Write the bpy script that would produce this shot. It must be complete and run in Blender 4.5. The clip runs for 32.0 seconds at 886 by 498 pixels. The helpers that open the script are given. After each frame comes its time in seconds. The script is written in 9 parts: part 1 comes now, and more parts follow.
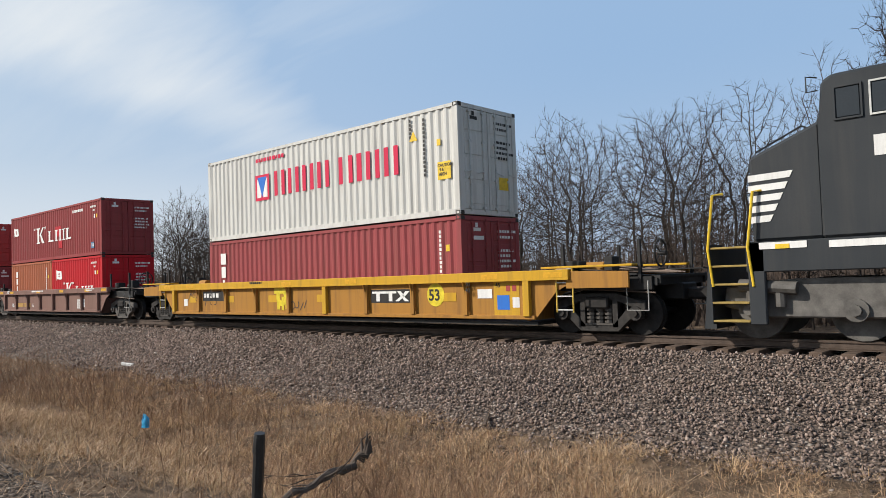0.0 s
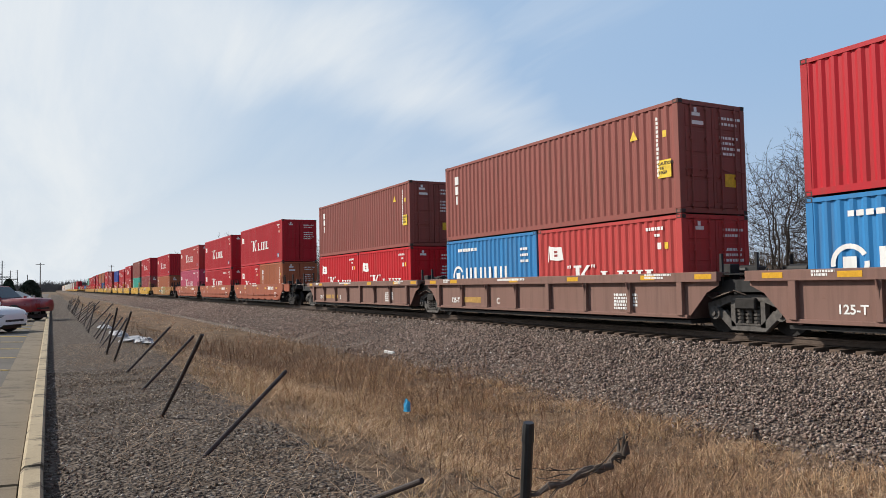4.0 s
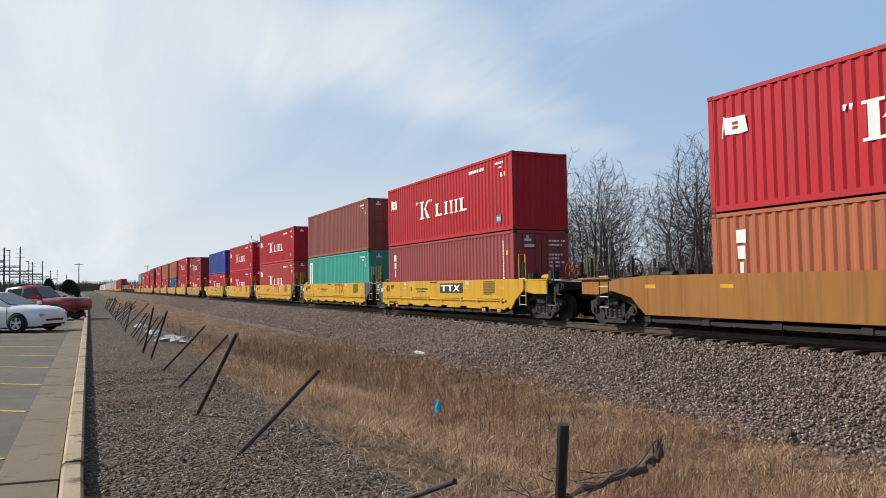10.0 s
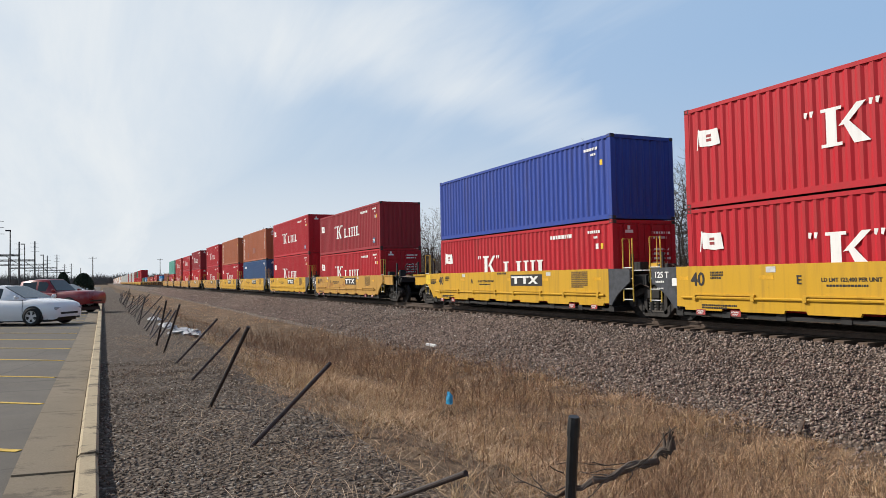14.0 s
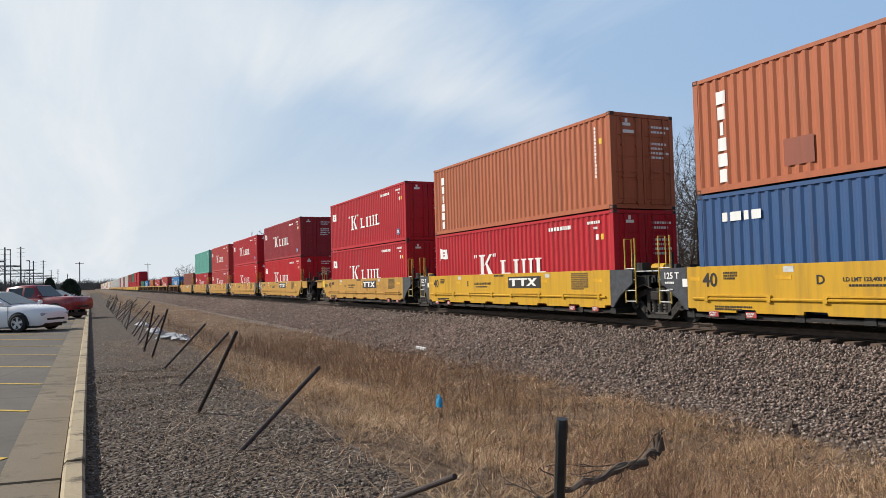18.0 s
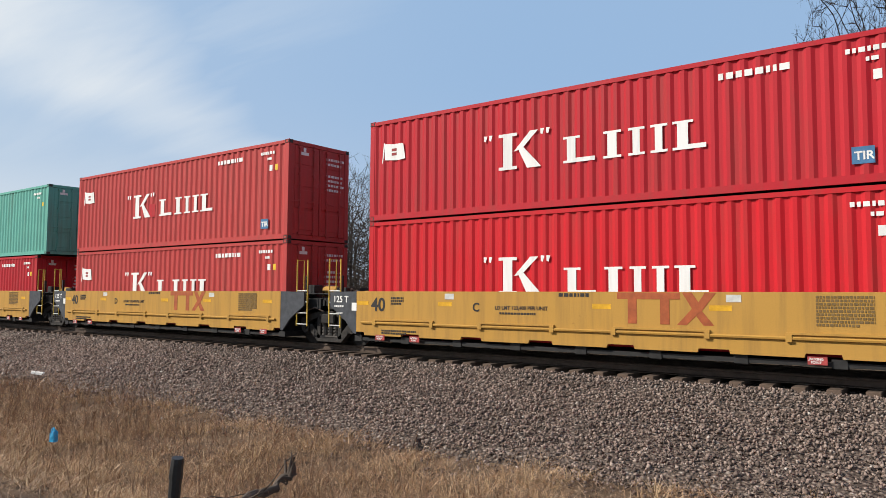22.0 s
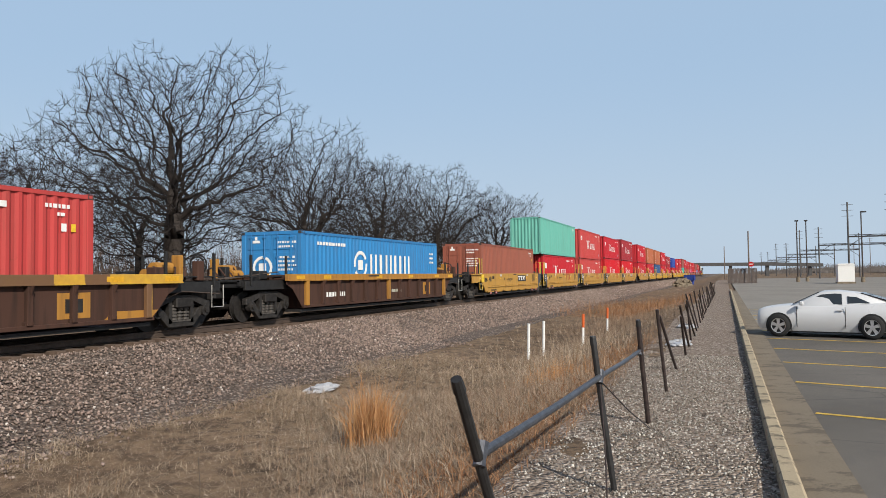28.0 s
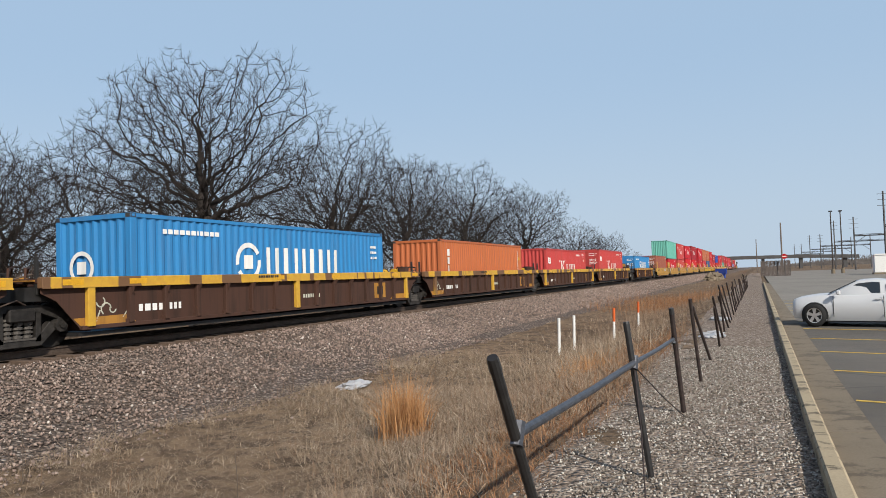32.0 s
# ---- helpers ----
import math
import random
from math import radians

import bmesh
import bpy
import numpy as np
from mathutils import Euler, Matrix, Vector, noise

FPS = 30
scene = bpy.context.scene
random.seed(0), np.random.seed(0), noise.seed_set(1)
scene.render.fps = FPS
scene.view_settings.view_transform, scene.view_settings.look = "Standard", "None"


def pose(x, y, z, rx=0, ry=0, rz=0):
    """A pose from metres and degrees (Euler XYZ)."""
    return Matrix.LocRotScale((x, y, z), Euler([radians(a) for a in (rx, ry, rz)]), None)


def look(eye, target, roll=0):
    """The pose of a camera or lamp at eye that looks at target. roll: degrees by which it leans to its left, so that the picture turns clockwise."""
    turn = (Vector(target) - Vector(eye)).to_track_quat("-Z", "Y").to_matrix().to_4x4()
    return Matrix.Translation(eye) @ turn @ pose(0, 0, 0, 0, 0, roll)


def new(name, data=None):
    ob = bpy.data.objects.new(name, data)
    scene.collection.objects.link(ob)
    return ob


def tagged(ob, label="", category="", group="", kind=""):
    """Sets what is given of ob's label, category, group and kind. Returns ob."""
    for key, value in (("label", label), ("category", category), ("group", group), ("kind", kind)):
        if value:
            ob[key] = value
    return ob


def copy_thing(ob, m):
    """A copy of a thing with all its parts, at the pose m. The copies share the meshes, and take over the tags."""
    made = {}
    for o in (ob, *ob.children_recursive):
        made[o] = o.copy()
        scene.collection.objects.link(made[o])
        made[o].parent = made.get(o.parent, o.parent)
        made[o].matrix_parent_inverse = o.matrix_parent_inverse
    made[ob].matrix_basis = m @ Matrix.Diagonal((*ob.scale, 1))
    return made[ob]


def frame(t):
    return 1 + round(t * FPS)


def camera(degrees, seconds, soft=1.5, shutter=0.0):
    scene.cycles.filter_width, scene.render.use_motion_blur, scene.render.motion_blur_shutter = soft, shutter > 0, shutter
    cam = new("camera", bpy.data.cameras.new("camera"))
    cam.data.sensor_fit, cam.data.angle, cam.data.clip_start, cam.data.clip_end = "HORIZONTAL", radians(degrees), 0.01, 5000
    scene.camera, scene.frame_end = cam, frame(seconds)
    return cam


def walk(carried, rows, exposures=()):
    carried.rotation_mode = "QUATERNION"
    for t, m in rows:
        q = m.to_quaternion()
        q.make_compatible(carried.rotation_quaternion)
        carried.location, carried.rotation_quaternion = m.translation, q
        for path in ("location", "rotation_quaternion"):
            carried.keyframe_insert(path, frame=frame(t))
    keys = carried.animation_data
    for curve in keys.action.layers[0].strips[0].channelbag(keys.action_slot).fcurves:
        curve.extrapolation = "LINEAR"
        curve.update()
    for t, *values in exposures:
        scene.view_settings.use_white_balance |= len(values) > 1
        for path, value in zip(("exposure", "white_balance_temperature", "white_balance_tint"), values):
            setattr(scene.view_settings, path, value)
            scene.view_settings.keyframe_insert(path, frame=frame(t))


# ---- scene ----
# ---------------------------------------------------------------- camera
cam = camera(62.83, 32.0, 0.7)
walk(cam, [
    (0, pose(0.115, 0.045, 1.629, 92.33, 1.91, 42.55)),
    (0.5, pose(0.099, 0.049, 1.625, 92.87, 1.01, 40.46)),
    (1, pose(0.083, 0.054, 1.622, 92.51, 1.31, 39.57)),
    (1.5, pose(0.067, 0.058, 1.618, 93.84, 1.35, 40.70)),
    (2, pose(0.051, 0.063, 1.615, 94.01, 1.98, 46.90)),
    (2.5, pose(0.039, 0.050, 1.612, 93.36, 1.17, 52.39)),
    (3, pose(0.028, 0.037, 1.609, 93.05, 0.90, 56.07)),
    (3.5, pose(0.017, 0.025, 1.605, 92.49, 0.80, 59.23)),
    (4, pose(0.006, 0.012, 1.602, 92.66, 1.06, 61.64)),
    (4.5, pose(-0.005, -0.001, 1.599, 92.45, 1.04, 63.88)),
    (6.5, pose(-0.004, -0.001, 1.600, 92.53, 0.78, 64.62)),
    (7, pose(-0.004, -0.001, 1.600, 92.90, 0.67, 64.16)),
    (7.5, pose(-0.004, -0.001, 1.600, 92.77, 0.77, 63.73)),
    (8, pose(-0.004, -0.001, 1.600, 93.06, 1.18, 63.39)),
    (8.5, pose(-0.004, -0.001, 1.600, 93.04, 1.15, 64.00)),
    (9, pose(-0.003, -0.001, 1.600, 93.34, 0.96, 63.76)),
    (9.5, pose(-0.003, -0.001, 1.600, 93.19, 0.79, 63.50)),
    (10, pose(-0.003, -0.001, 1.601, 92.76, 0.90, 64.02)),
    (10.5, pose(-0.003, -0.001, 1.601, 92.41, 1.05, 64.27)),
    (11, pose(-0.002, -0.001, 1.601, 92.51, 1.17, 64.29)),
    (11.5, pose(-0.002, -0.001, 1.601, 92.28, 1.46, 64.69)),
    (12, pose(-0.002, -0.001, 1.601, 91.97, 1.48, 64.90)),
    (12.5, pose(-0.002, -0.001, 1.601, 91.78, 1.19, 64.78)),
    (13, pose(-0.001, -0.001, 1.601, 92.08, 0.83, 64.74)),
    (13.5, pose(-0.001, 0.001, 1.602, 92.14, 0.95, 65.09)),
    (15.5, pose(-0.000, 0.006, 1.603, 92.35, 1.72, 63.88)),
    (16, pose(-0.000, 0.008, 1.603, 92.60, 1.74, 64.23)),
    (16.5, pose(-0.000, 0.009, 1.603, 92.49, 1.61, 64.44)),
    (17, pose(0.000, 0.011, 1.604, 92.49, 1.56, 64.39)),
    (17.5, pose(0.000, 0.012, 1.604, 92.35, 1.49, 64.05)),
    (18, pose(0.000, 0.013, 1.604, 92.37, 1.50, 64.08)),
    (18.5, pose(0.001, 0.015, 1.604, 92.18, 1.28, 63.86)),
    (19, pose(0.001, 0.016, 1.605, 92.18, 0.99, 62.86)),
    (19.5, pose(0.001, 0.018, 1.605, 92.32, 0.70, 62.29)),
    (20, pose(0.001, 0.019, 1.605, 92.47, 0.97, 62.56)),
    (20.5, pose(0.001, 0.020, 1.606, 92.62, 0.63, 62.39)),
    (21, pose(0.002, 0.022, 1.606, 92.48, 0.88, 62.28)),
    (21.5, pose(0.002, 0.023, 1.606, 92.22, 0.82, 60.95)),
    (22, pose(0.044, 0.089, 1.647, 93.67, -0.34, 37.21)),
    (22.2, pose(0.061, 0.115, 1.664, 94.26, -0.16, 24.38)),
    (22.5, pose(0.086, 0.154, 1.688, 93.81, 0.41, 5.85)),
    (22.8, pose(0.112, 0.193, 1.713, 93.12, -0.01, -8.24)),
    (23, pose(0.128, 0.220, 1.729, 93.19, -0.20, -17.94)),
    (23.5, pose(0.171, 0.285, 1.770, 94.34, 1.48, -36.12)),
    (24, pose(0.231, 0.423, 1.694, 94.99, -0.46, -51.72)),
    (24.5, pose(0.292, 0.561, 1.619, 93.87, 0.63, -64.58)),
    (25, pose(0.276, 0.628, 1.591, 91.84, 0.87, -70.95)),
    (25.5, pose(0.285, 0.624, 1.592, 90.81, 0.65, -70.56)),
    (27.5, pose(0.323, 0.604, 1.592, 91.34, 0.91, -68.78)),
    (28, pose(0.323, 0.613, 1.589, 92.19, 0.76, -68.73)),
    (28.5, pose(0.323, 0.622, 1.585, 92.31, 1.03, -68.75)),
    (29, pose(0.322, 0.632, 1.581, 92.63, 1.03, -68.01)),
    (29.5, pose(0.322, 0.641, 1.578, 91.91, 1.06, -67.77)),
    (30, pose(0.321, 0.650, 1.574, 93.16, 0.97, -67.53)),
    (30.5, pose(0.319, 0.648, 1.556, 93.42, 0.97, -67.48)),
    (31, pose(0.316, 0.645, 1.539, 93.59, 1.05, -66.99)),
    (31.5, pose(0.314, 0.642, 1.521, 93.25, 0.53, -66.41)),
    (32, pose(0.312, 0.639, 1.504, 92.17, 1.85, -66.53)),
], [(0, 0.0), (22.8, 0.0), (23.6, 0.10), (24.2, 0.14), (25.0, 0.0), (32, 0.0)])

# ---------------------------------------------------------------- world and sun
SUN_AZ, SUN_EL = radians(222), radians(34)   # azimuth measured clockwise from +y
sun_dir = Vector((math.sin(SUN_AZ) * math.cos(SUN_EL), math.cos(SUN_AZ) * math.cos(SUN_EL), math.sin(SUN_EL)))
sun_data = bpy.data.lights.new("sun", "SUN")
sun_data.energy, sun_data.angle, sun_data.color = 5.0, radians(0.7), (1.0, 0.94, 0.85)
sun = new("sun", sun_data)
sun.matrix_world = look((0, 0, 60), Vector((0, 0, 60)) - sun_dir)

world = bpy.data.worlds.new("sky")
scene.world = world
world.use_nodes = True
wn, wl = world.node_tree.nodes, world.node_tree.links
wn.clear()
w_out, w_bg = wn.new("ShaderNodeOutputWorld"), wn.new("ShaderNodeBackground")
w_sky, w_co = wn.new("ShaderNodeTexSky"), wn.new("ShaderNodeTexCoord")
w_sky.sky_type, w_sky.sun_disc = "NISHITA", False
w_sky.sun_elevation, w_sky.sun_rotation = SUN_EL, SUN_AZ
w_sky.air_density, w_sky.dust_density, w_sky.ozone_density = 1.0, 1.6, 1.5
w_bg.inputs[1].default_value = 0.12
# thin cirrus: streaks on a flat layer high above, seen by the slope of the view
w_sep = wn.new("ShaderNodeSeparateXYZ")
wl.new(w_co.outputs["Generated"], w_sep.inputs[0])


def wmath(op, a, b=None, c=None, clamp=False):
    n = wn.new("ShaderNodeMath")
    n.operation, n.use_clamp = op, clamp
    for i, v in enumerate((a, b, c)):
        if v is None:
            continue
        if isinstance(v, (int, float)):
            n.inputs[i].default_value = v
        else:
            wl.new(v, n.inputs[i])
    return n.outputs[0]


def wmix(fac, a, b):
    n = wn.new("ShaderNodeMixRGB")
    for i, v in enumerate((fac, a, b)):
        if isinstance(v, tuple):
            n.inputs[i].default_value = (*v, 1)
        else:
            wl.new(v, n.inputs[i])
    return n.outputs[0]


def wsmooth(v, a, b):
    n = wn.new("ShaderNodeMapRange")
    n.interpolation_type = "SMOOTHSTEP"
    n.inputs["From Min"].default_value, n.inputs["From Max"].default_value = a, b
    wl.new(v, n.inputs["Value"])
    return n.outputs[0]


w_up = w_sep.outputs[2]
w_h = wmath("ADD", wmath("MAXIMUM", w_up, 0.0), 0.13)
w_comb = wn.new("ShaderNodeCombineXYZ")
wl.new(wmath("DIVIDE", w_sep.outputs[0], w_h), w_comb.inputs[0])
wl.new(wmath("DIVIDE", w_sep.outputs[1], w_h), w_comb.inputs[1])


# haze takes most of the colour near the horizon and leaves the deeper blue overhead
w_low = wmath("SUBTRACT", 1.0, wsmooth(w_up, 0.42, 0.85))
w_blue = wmix(wmath("MULTIPLY", w_low, 0.86), w_sky.outputs[0], (2.95, 4.40, 6.20))
w_ahead = wsmooth(wmath("ADD", wmath("MULTIPLY", w_sep.outputs[0], -0.42), wmath("MULTIPLY", w_sep.outputs[1], 0.9)), 0.50, 0.95)
w_blue = wmix(wmath("MULTIPLY", w_ahead, 0.55), w_blue, (1.75, 3.35, 5.9))
w_near = wmath("SUBTRACT", 1.0, wsmooth(w_up, -0.02, 0.30))
w_blue = wmix(wmath("MULTIPLY", w_near, 0.55), w_blue, (4.6, 5.35, 6.1))
# the veil is thicker towards the sun's side, and ends in a ragged slanting edge beyond which the sky is clear
w_west = wsmooth(w_sep.outputs[0], -0.45, -0.93)
w_uv = wn.new("ShaderNodeSeparateXYZ")
wl.new(w_comb.outputs[0], w_uv.inputs[0])


def w_noise(scale, rot, stretch, seed, detail=7.0, rough=0.55):
    m = wn.new("ShaderNodeMapping")
    m.inputs["Rotation"].default_value = (0, 0, radians(rot))
    m.inputs["Scale"].default_value = (stretch, 1.0, 1.0)
    m.inputs["Location"].default_value = (seed, seed * 0.7, 0)
    wl.new(w_comb.outputs[0], m.inputs[0])
    n = wn.new("ShaderNodeTexNoise")
    n.inputs["Scale"].default_value, n.inputs["Detail"].default_value = scale, detail
    n.inputs["Roughness"].default_value, n.inputs["Distortion"].default_value = rough, 0.4
    wl.new(m.outputs[0], n.inputs["Vector"])
    return n.outputs["Fac"]


w_rag = wmath("MULTIPLY_ADD", w_noise(1.1, 64, 0.32, 2.0), 1.5, -0.75)
w_fib = w_noise(3.2, 64, 0.16, 5.0, 8.0, 0.6)
w_s = wmath("ADD", wmath("MULTIPLY_ADD", w_uv.outputs[1], 0.44, w_uv.outputs[0]), w_rag)
w_bank = wsmooth(w_s, -1.10, -1.95)
w_gap = wmath("MULTIPLY", wsmooth(wmath("ADD", w_uv.outputs[0], w_rag), -2.25, -2.75), wsmooth(w_uv.outputs[1], 0.15, 0.75))
w_bank = wmath("MULTIPLY", w_bank, wmath("MULTIPLY_ADD", w_gap, -0.62, 1.0))
w_bank = wmath("MULTIPLY", w_bank, wmath("MULTIPLY_ADD", wsmooth(w_fib, 0.22, 0.75), 0.32, 0.62))
w_thin = wmath("MULTIPLY", wmath("MULTIPLY", wsmooth(w_noise(1.7, 60, 0.22, 8.0), 0.44, 0.72), 0.42), wmath("MULTIPLY_ADD", w_west, 0.8, 0.2))
w_cov = wmath("MAXIMUM", wmath("MAXIMUM", w_bank, w_thin), wmath("MULTIPLY_ADD", w_west, 0.10, 0.10))
w_cov = wmath("MAXIMUM", w_cov, wmath("MULTIPLY", wmath("MULTIPLY", w_west, w_near), 0.75))
w_cov = wmath("MULTIPLY", w_cov, wmath("MULTIPLY_ADD", w_low, 0.75, 0.25), None, True)
wl.new(wmix(w_cov, w_blue, (6.9, 7.2, 7.4)), w_bg.inputs[0])
wl.new(w_bg.outputs[0], w_out.inputs[0])

# ---------------------------------------------------------------- materials


class Mat:
    """A node material: a base colour broken up at two scales, with bump and wear."""

    def __init__(self, name, rough=0.7, metal=0.0, spec=0.4):
        self.m = bpy.data.materials.new(name)
        self.m.use_nodes = True
        self.n, self.l = self.m.node_tree.nodes, self.m.node_tree.links
        self.b = self.n["Principled BSDF"]
        self.b.inputs["Roughness"].default_value = rough
        self.b.inputs["Metallic"].default_value = metal
        self.b.inputs["Specular IOR Level"].default_value = spec
        self.co = self.n.new("ShaderNodeTexCoord").outputs["Object"]

    def noise(self, scale, detail=4.0, rough=0.55, stretch=None, vec=None, offset=None):
        t = self.n.new("ShaderNodeTexNoise")
        t.inputs["Scale"].default_value, t.inputs["Detail"].default_value = scale, detail
        t.inputs["Roughness"].default_value = rough
        src = vec or self.co
        if stretch or offset is not None:
            m = self.n.new("ShaderNodeMapping")
            if stretch:
                m.inputs["Scale"].default_value = stretch
            self.l.new(src, m.inputs[0])
            if offset is not None:
                self.l.new(offset, m.inputs["Location"])
            src = m.outputs[0]
        self.l.new(src, t.inputs["Vector"])
        return t.outputs["Fac"]

    def ramp(self, fac, *stops):
        r = self.n.new("ShaderNodeValToRGB").color_ramp
        node = self.n[-1]
        while len(r.elements) < len(stops):
            r.elements.new(0.5)
        for e, (p, c) in zip(r.elements, stops):
            e.position = p
            e.color = (c, c, c, 1) if isinstance(c, (int, float)) else (*c, 1)
        self.l.new(fac, node.inputs[0])
        return node.outputs[0]

    def mix(self, fac, a, b, mode="MIX"):
        x = self.n.new("ShaderNodeMixRGB")
        x.blend_type = mode
        for i, v in ((0, fac), (1, a), (2, b)):
            if isinstance(v, (int, float)):
                x.inputs[i].default_value = v if i == 0 else (v, v, v, 1)
            elif isinstance(v, tuple):
                x.inputs[i].default_value = (*v, 1)
            else:
                self.l.new(v, x.inputs[i])
        return x.outputs[0]

    def rand(self, island=False):
        if island:
            return self.n.new("ShaderNodeNewGeometry").outputs["Random Per Island"]
        return self.n.new("ShaderNodeObjectInfo").outputs["Random"]

    def shift(self):
        """A different place in the noise for each thing."""
        c = self.n.new("ShaderNodeCombineXYZ")
        m = self.n.new("ShaderNodeMath")
        m.operation = "MULTIPLY"
        m.inputs[1].default_value = 40
        self.l.new(self.rand(), m.inputs[0])
        for i in range(3):
            self.l.new(m.outputs[0], c.inputs[i])
        return c.outputs[0]

    def base(self, c):
        if isinstance(c, tuple):
            self.b.inputs["Base Color"].default_value = (*c, 1)
        else:
            self.l.new(c, self.b.inputs["Base Color"])
        return self

    def rough(self, c):
        self.l.new(c, self.b.inputs["Roughness"])
        return self

    def bump(self, h, strength=0.3, dist=0.01):
        n = self.n.new("ShaderNodeBump")
        n.inputs["Strength"].default_value, n.inputs["Distance"].default_value = strength, dist
        self.l.new(h, n.inputs["Height"])
        self.l.new(n.outputs[0], self.b.inputs["Normal"])
        return self


def scaled(c, k):
    return tuple(min(1.0, v * k) for v in c)


def paint(name, c, dirt=0.35, rough=0.55, rust=0.5, dirt_col=(0.09, 0.065, 0.045), fade=0.12, spec=0.2):
    """Weathered enamel on steel: fading, streaks that run down, rust in patches."""
    k = Mat(name, rough, 0.0, spec)
    o = k.shift()
    big = k.noise(0.55, 4, 0.6, None, None, o)
    streak = k.noise(1.0, 5, 0.62, (5.0, 5.0, 0.35), None, o)
    fine = k.noise(38, 3, 0.6)
    col = k.mix(k.ramp(big, (0.3, 0.0), (0.75, fade)), c, tuple(min(1, v * 0.85 + 0.06) for v in c))
    col = k.mix(k.ramp(streak, (0.47, 0.0), (0.78, dirt)), col, dirt_col)
    rs = k.noise(3.2, 6, 0.72, None, None, o)
    col = k.mix(k.ramp(rs, (0.66, 0.0), (0.74, rust)), col, (0.13, 0.05, 0.022))
    col = k.mix(0.10, col, k.ramp(fine, (0.3, 0.3), (0.7, 1.0)), "MULTIPLY")
    k.base(col).rough(k.ramp(big, (0.3, rough - 0.08), (0.7, rough + 0.15)))
    k.bump(k.mix(0.5, rs, fine), 0.12, 0.006)
    return k.m


def plain(name, c, rough=0.6, metal=0.0, vary=0.25, scale=6.0, bump=0.15, spec=0.35):
    k = Mat(name, rough, metal, spec)
    f, g = k.noise(scale, 5, 0.6), k.noise(scale * 9, 3, 0.6)
    col = k.mix(k.ramp(f, (0.3, 0.0), (0.72, 1.0)), scaled(c, 1 - vary), scaled(c, 1 + vary))
    col = k.mix(0.35, col, k.ramp(g, (0.3, 0.55), (0.7, 1.0)), "MULTIPLY")
    k.base(col).bump(g, bump, 0.004)
    return k.m


C = dict(kred=(0.44, 0.014, 0.024), krose=(0.45, 0.052, 0.048), kdark=(0.30, 0.022, 0.030), kbright=(0.52, 0.010, 0.018), kmaroon=(0.28, 0.045, 0.045), kpink=(0.50, 0.08, 0.14),
         tex=(0.255, 0.075, 0.060), texr=(0.30, 0.060, 0.062), orange=(0.44, 0.125, 0.045), torange=(0.40, 0.120, 0.055), brown=(0.27, 0.085, 0.055),
         teal=(0.125, 0.39, 0.315), emerald=(0.045, 0.36, 0.275), hblue=(0.030, 0.20, 0.45), navy=(0.025, 0.060, 0.30), sblue=(0.035, 0.085, 0.20), white=(0.60, 0.59, 0.55), dgreen=(0.04, 0.16, 0.10))
M = {k: paint("container_" + k, v) for k, v in C.items()}
M["c_floor_holes"] = plain("container_underside_hole_shade", (0.05, 0.045, 0.04), 0.85)
M["white_paint"] = paint("lettering_white", (0.78, 0.77, 0.74), 0.25, 0.6, 0.15)
M["red_paint"] = paint("lettering_red", (0.60, 0.02, 0.07), 0.15, 0.6, 0.1)
M["blue_paint"] = paint("lettering_blue", (0.03, 0.16, 0.55), 0.15, 0.6, 0.1)
M["black_paint"] = plain("lettering_black", (0.025, 0.022, 0.02), 0.6)
M["yellow_mark"] = plain("marking_yellow", (0.75, 0.50, 0.03), 0.55)
M["plate"] = plain("plate_grey", (0.55, 0.55, 0.52), 0.5)
M["w_yellow"] = paint("car_yellow", (0.56, 0.315, 0.022), 0.45, 0.5, 0.45, (0.16, 0.10, 0.04), 0.10)
M["w_tan"] = paint("car_faded_yellow", (0.45, 0.245, 0.050), 0.5, 0.6, 0.5, (0.15, 0.09, 0.04), 0.15)
M["w_ochre"] = paint("car_ochre_brown", (0.31, 0.135, 0.032), 0.6, 0.6, 0.6, (0.11, 0.05, 0.025), 0.12)
M["w_old"] = paint("car_dirty_yellow", (0.38, 0.180, 0.032), 0.75, 0.6, 0.8, (0.13, 0.07, 0.035), 0.15)
M["w_brown"] = paint("car_brown", (0.205, 0.112, 0.088), 0.45, 0.65, 0.4, (0.06, 0.045, 0.035), 0.3)
M["w_oldbrown"] = paint("car_rusty_brown", (0.066, 0.032, 0.022), 0.85, 0.75, 0.9, (0.022, 0.016, 0.013), 0.08)
M["w_red"] = paint("car_oxide_red", (0.30, 0.082, 0.042), 0.45, 0.6, 0.4, (0.11, 0.05, 0.035), 0.16)
M["w_black"] = plain("car_dark_steel", (0.019, 0.018, 0.0175), 0.6, 0.0, 0.4)
M["steel_dark"] = plain("bogie_steel", (0.024, 0.021, 0.019), 0.65, 0.2, 0.5, 9)
M["frame_steel"] = plain("bogie_frame_steel", (0.034, 0.030, 0.027), 0.65, 0.2, 0.5, 9)
M["spring"] = plain("dusty_spring_steel", (0.085, 0.075, 0.066), 0.65, 0.1, 0.4, 9)
M["frame_grey"] = plain("dusty_bogie_steel", (0.105, 0.095, 0.086), 0.7, 0.1, 0.4, 9)
M["end_blue"] = plain("car_end_blue_grey", (0.050, 0.054, 0.063), 0.6, 0, 0.35)
M["pipe_white"] = plain("worn_white_pipe", (0.42, 0.41, 0.38), 0.5)
M["rail_steel"] = plain("rail_steel", (0.10, 0.072, 0.056), 0.6, 0.4, 0.3)
M["tread"] = plain("wheel_tread", (0.45, 0.44, 0.43), 0.3, 0.9, 0.1)
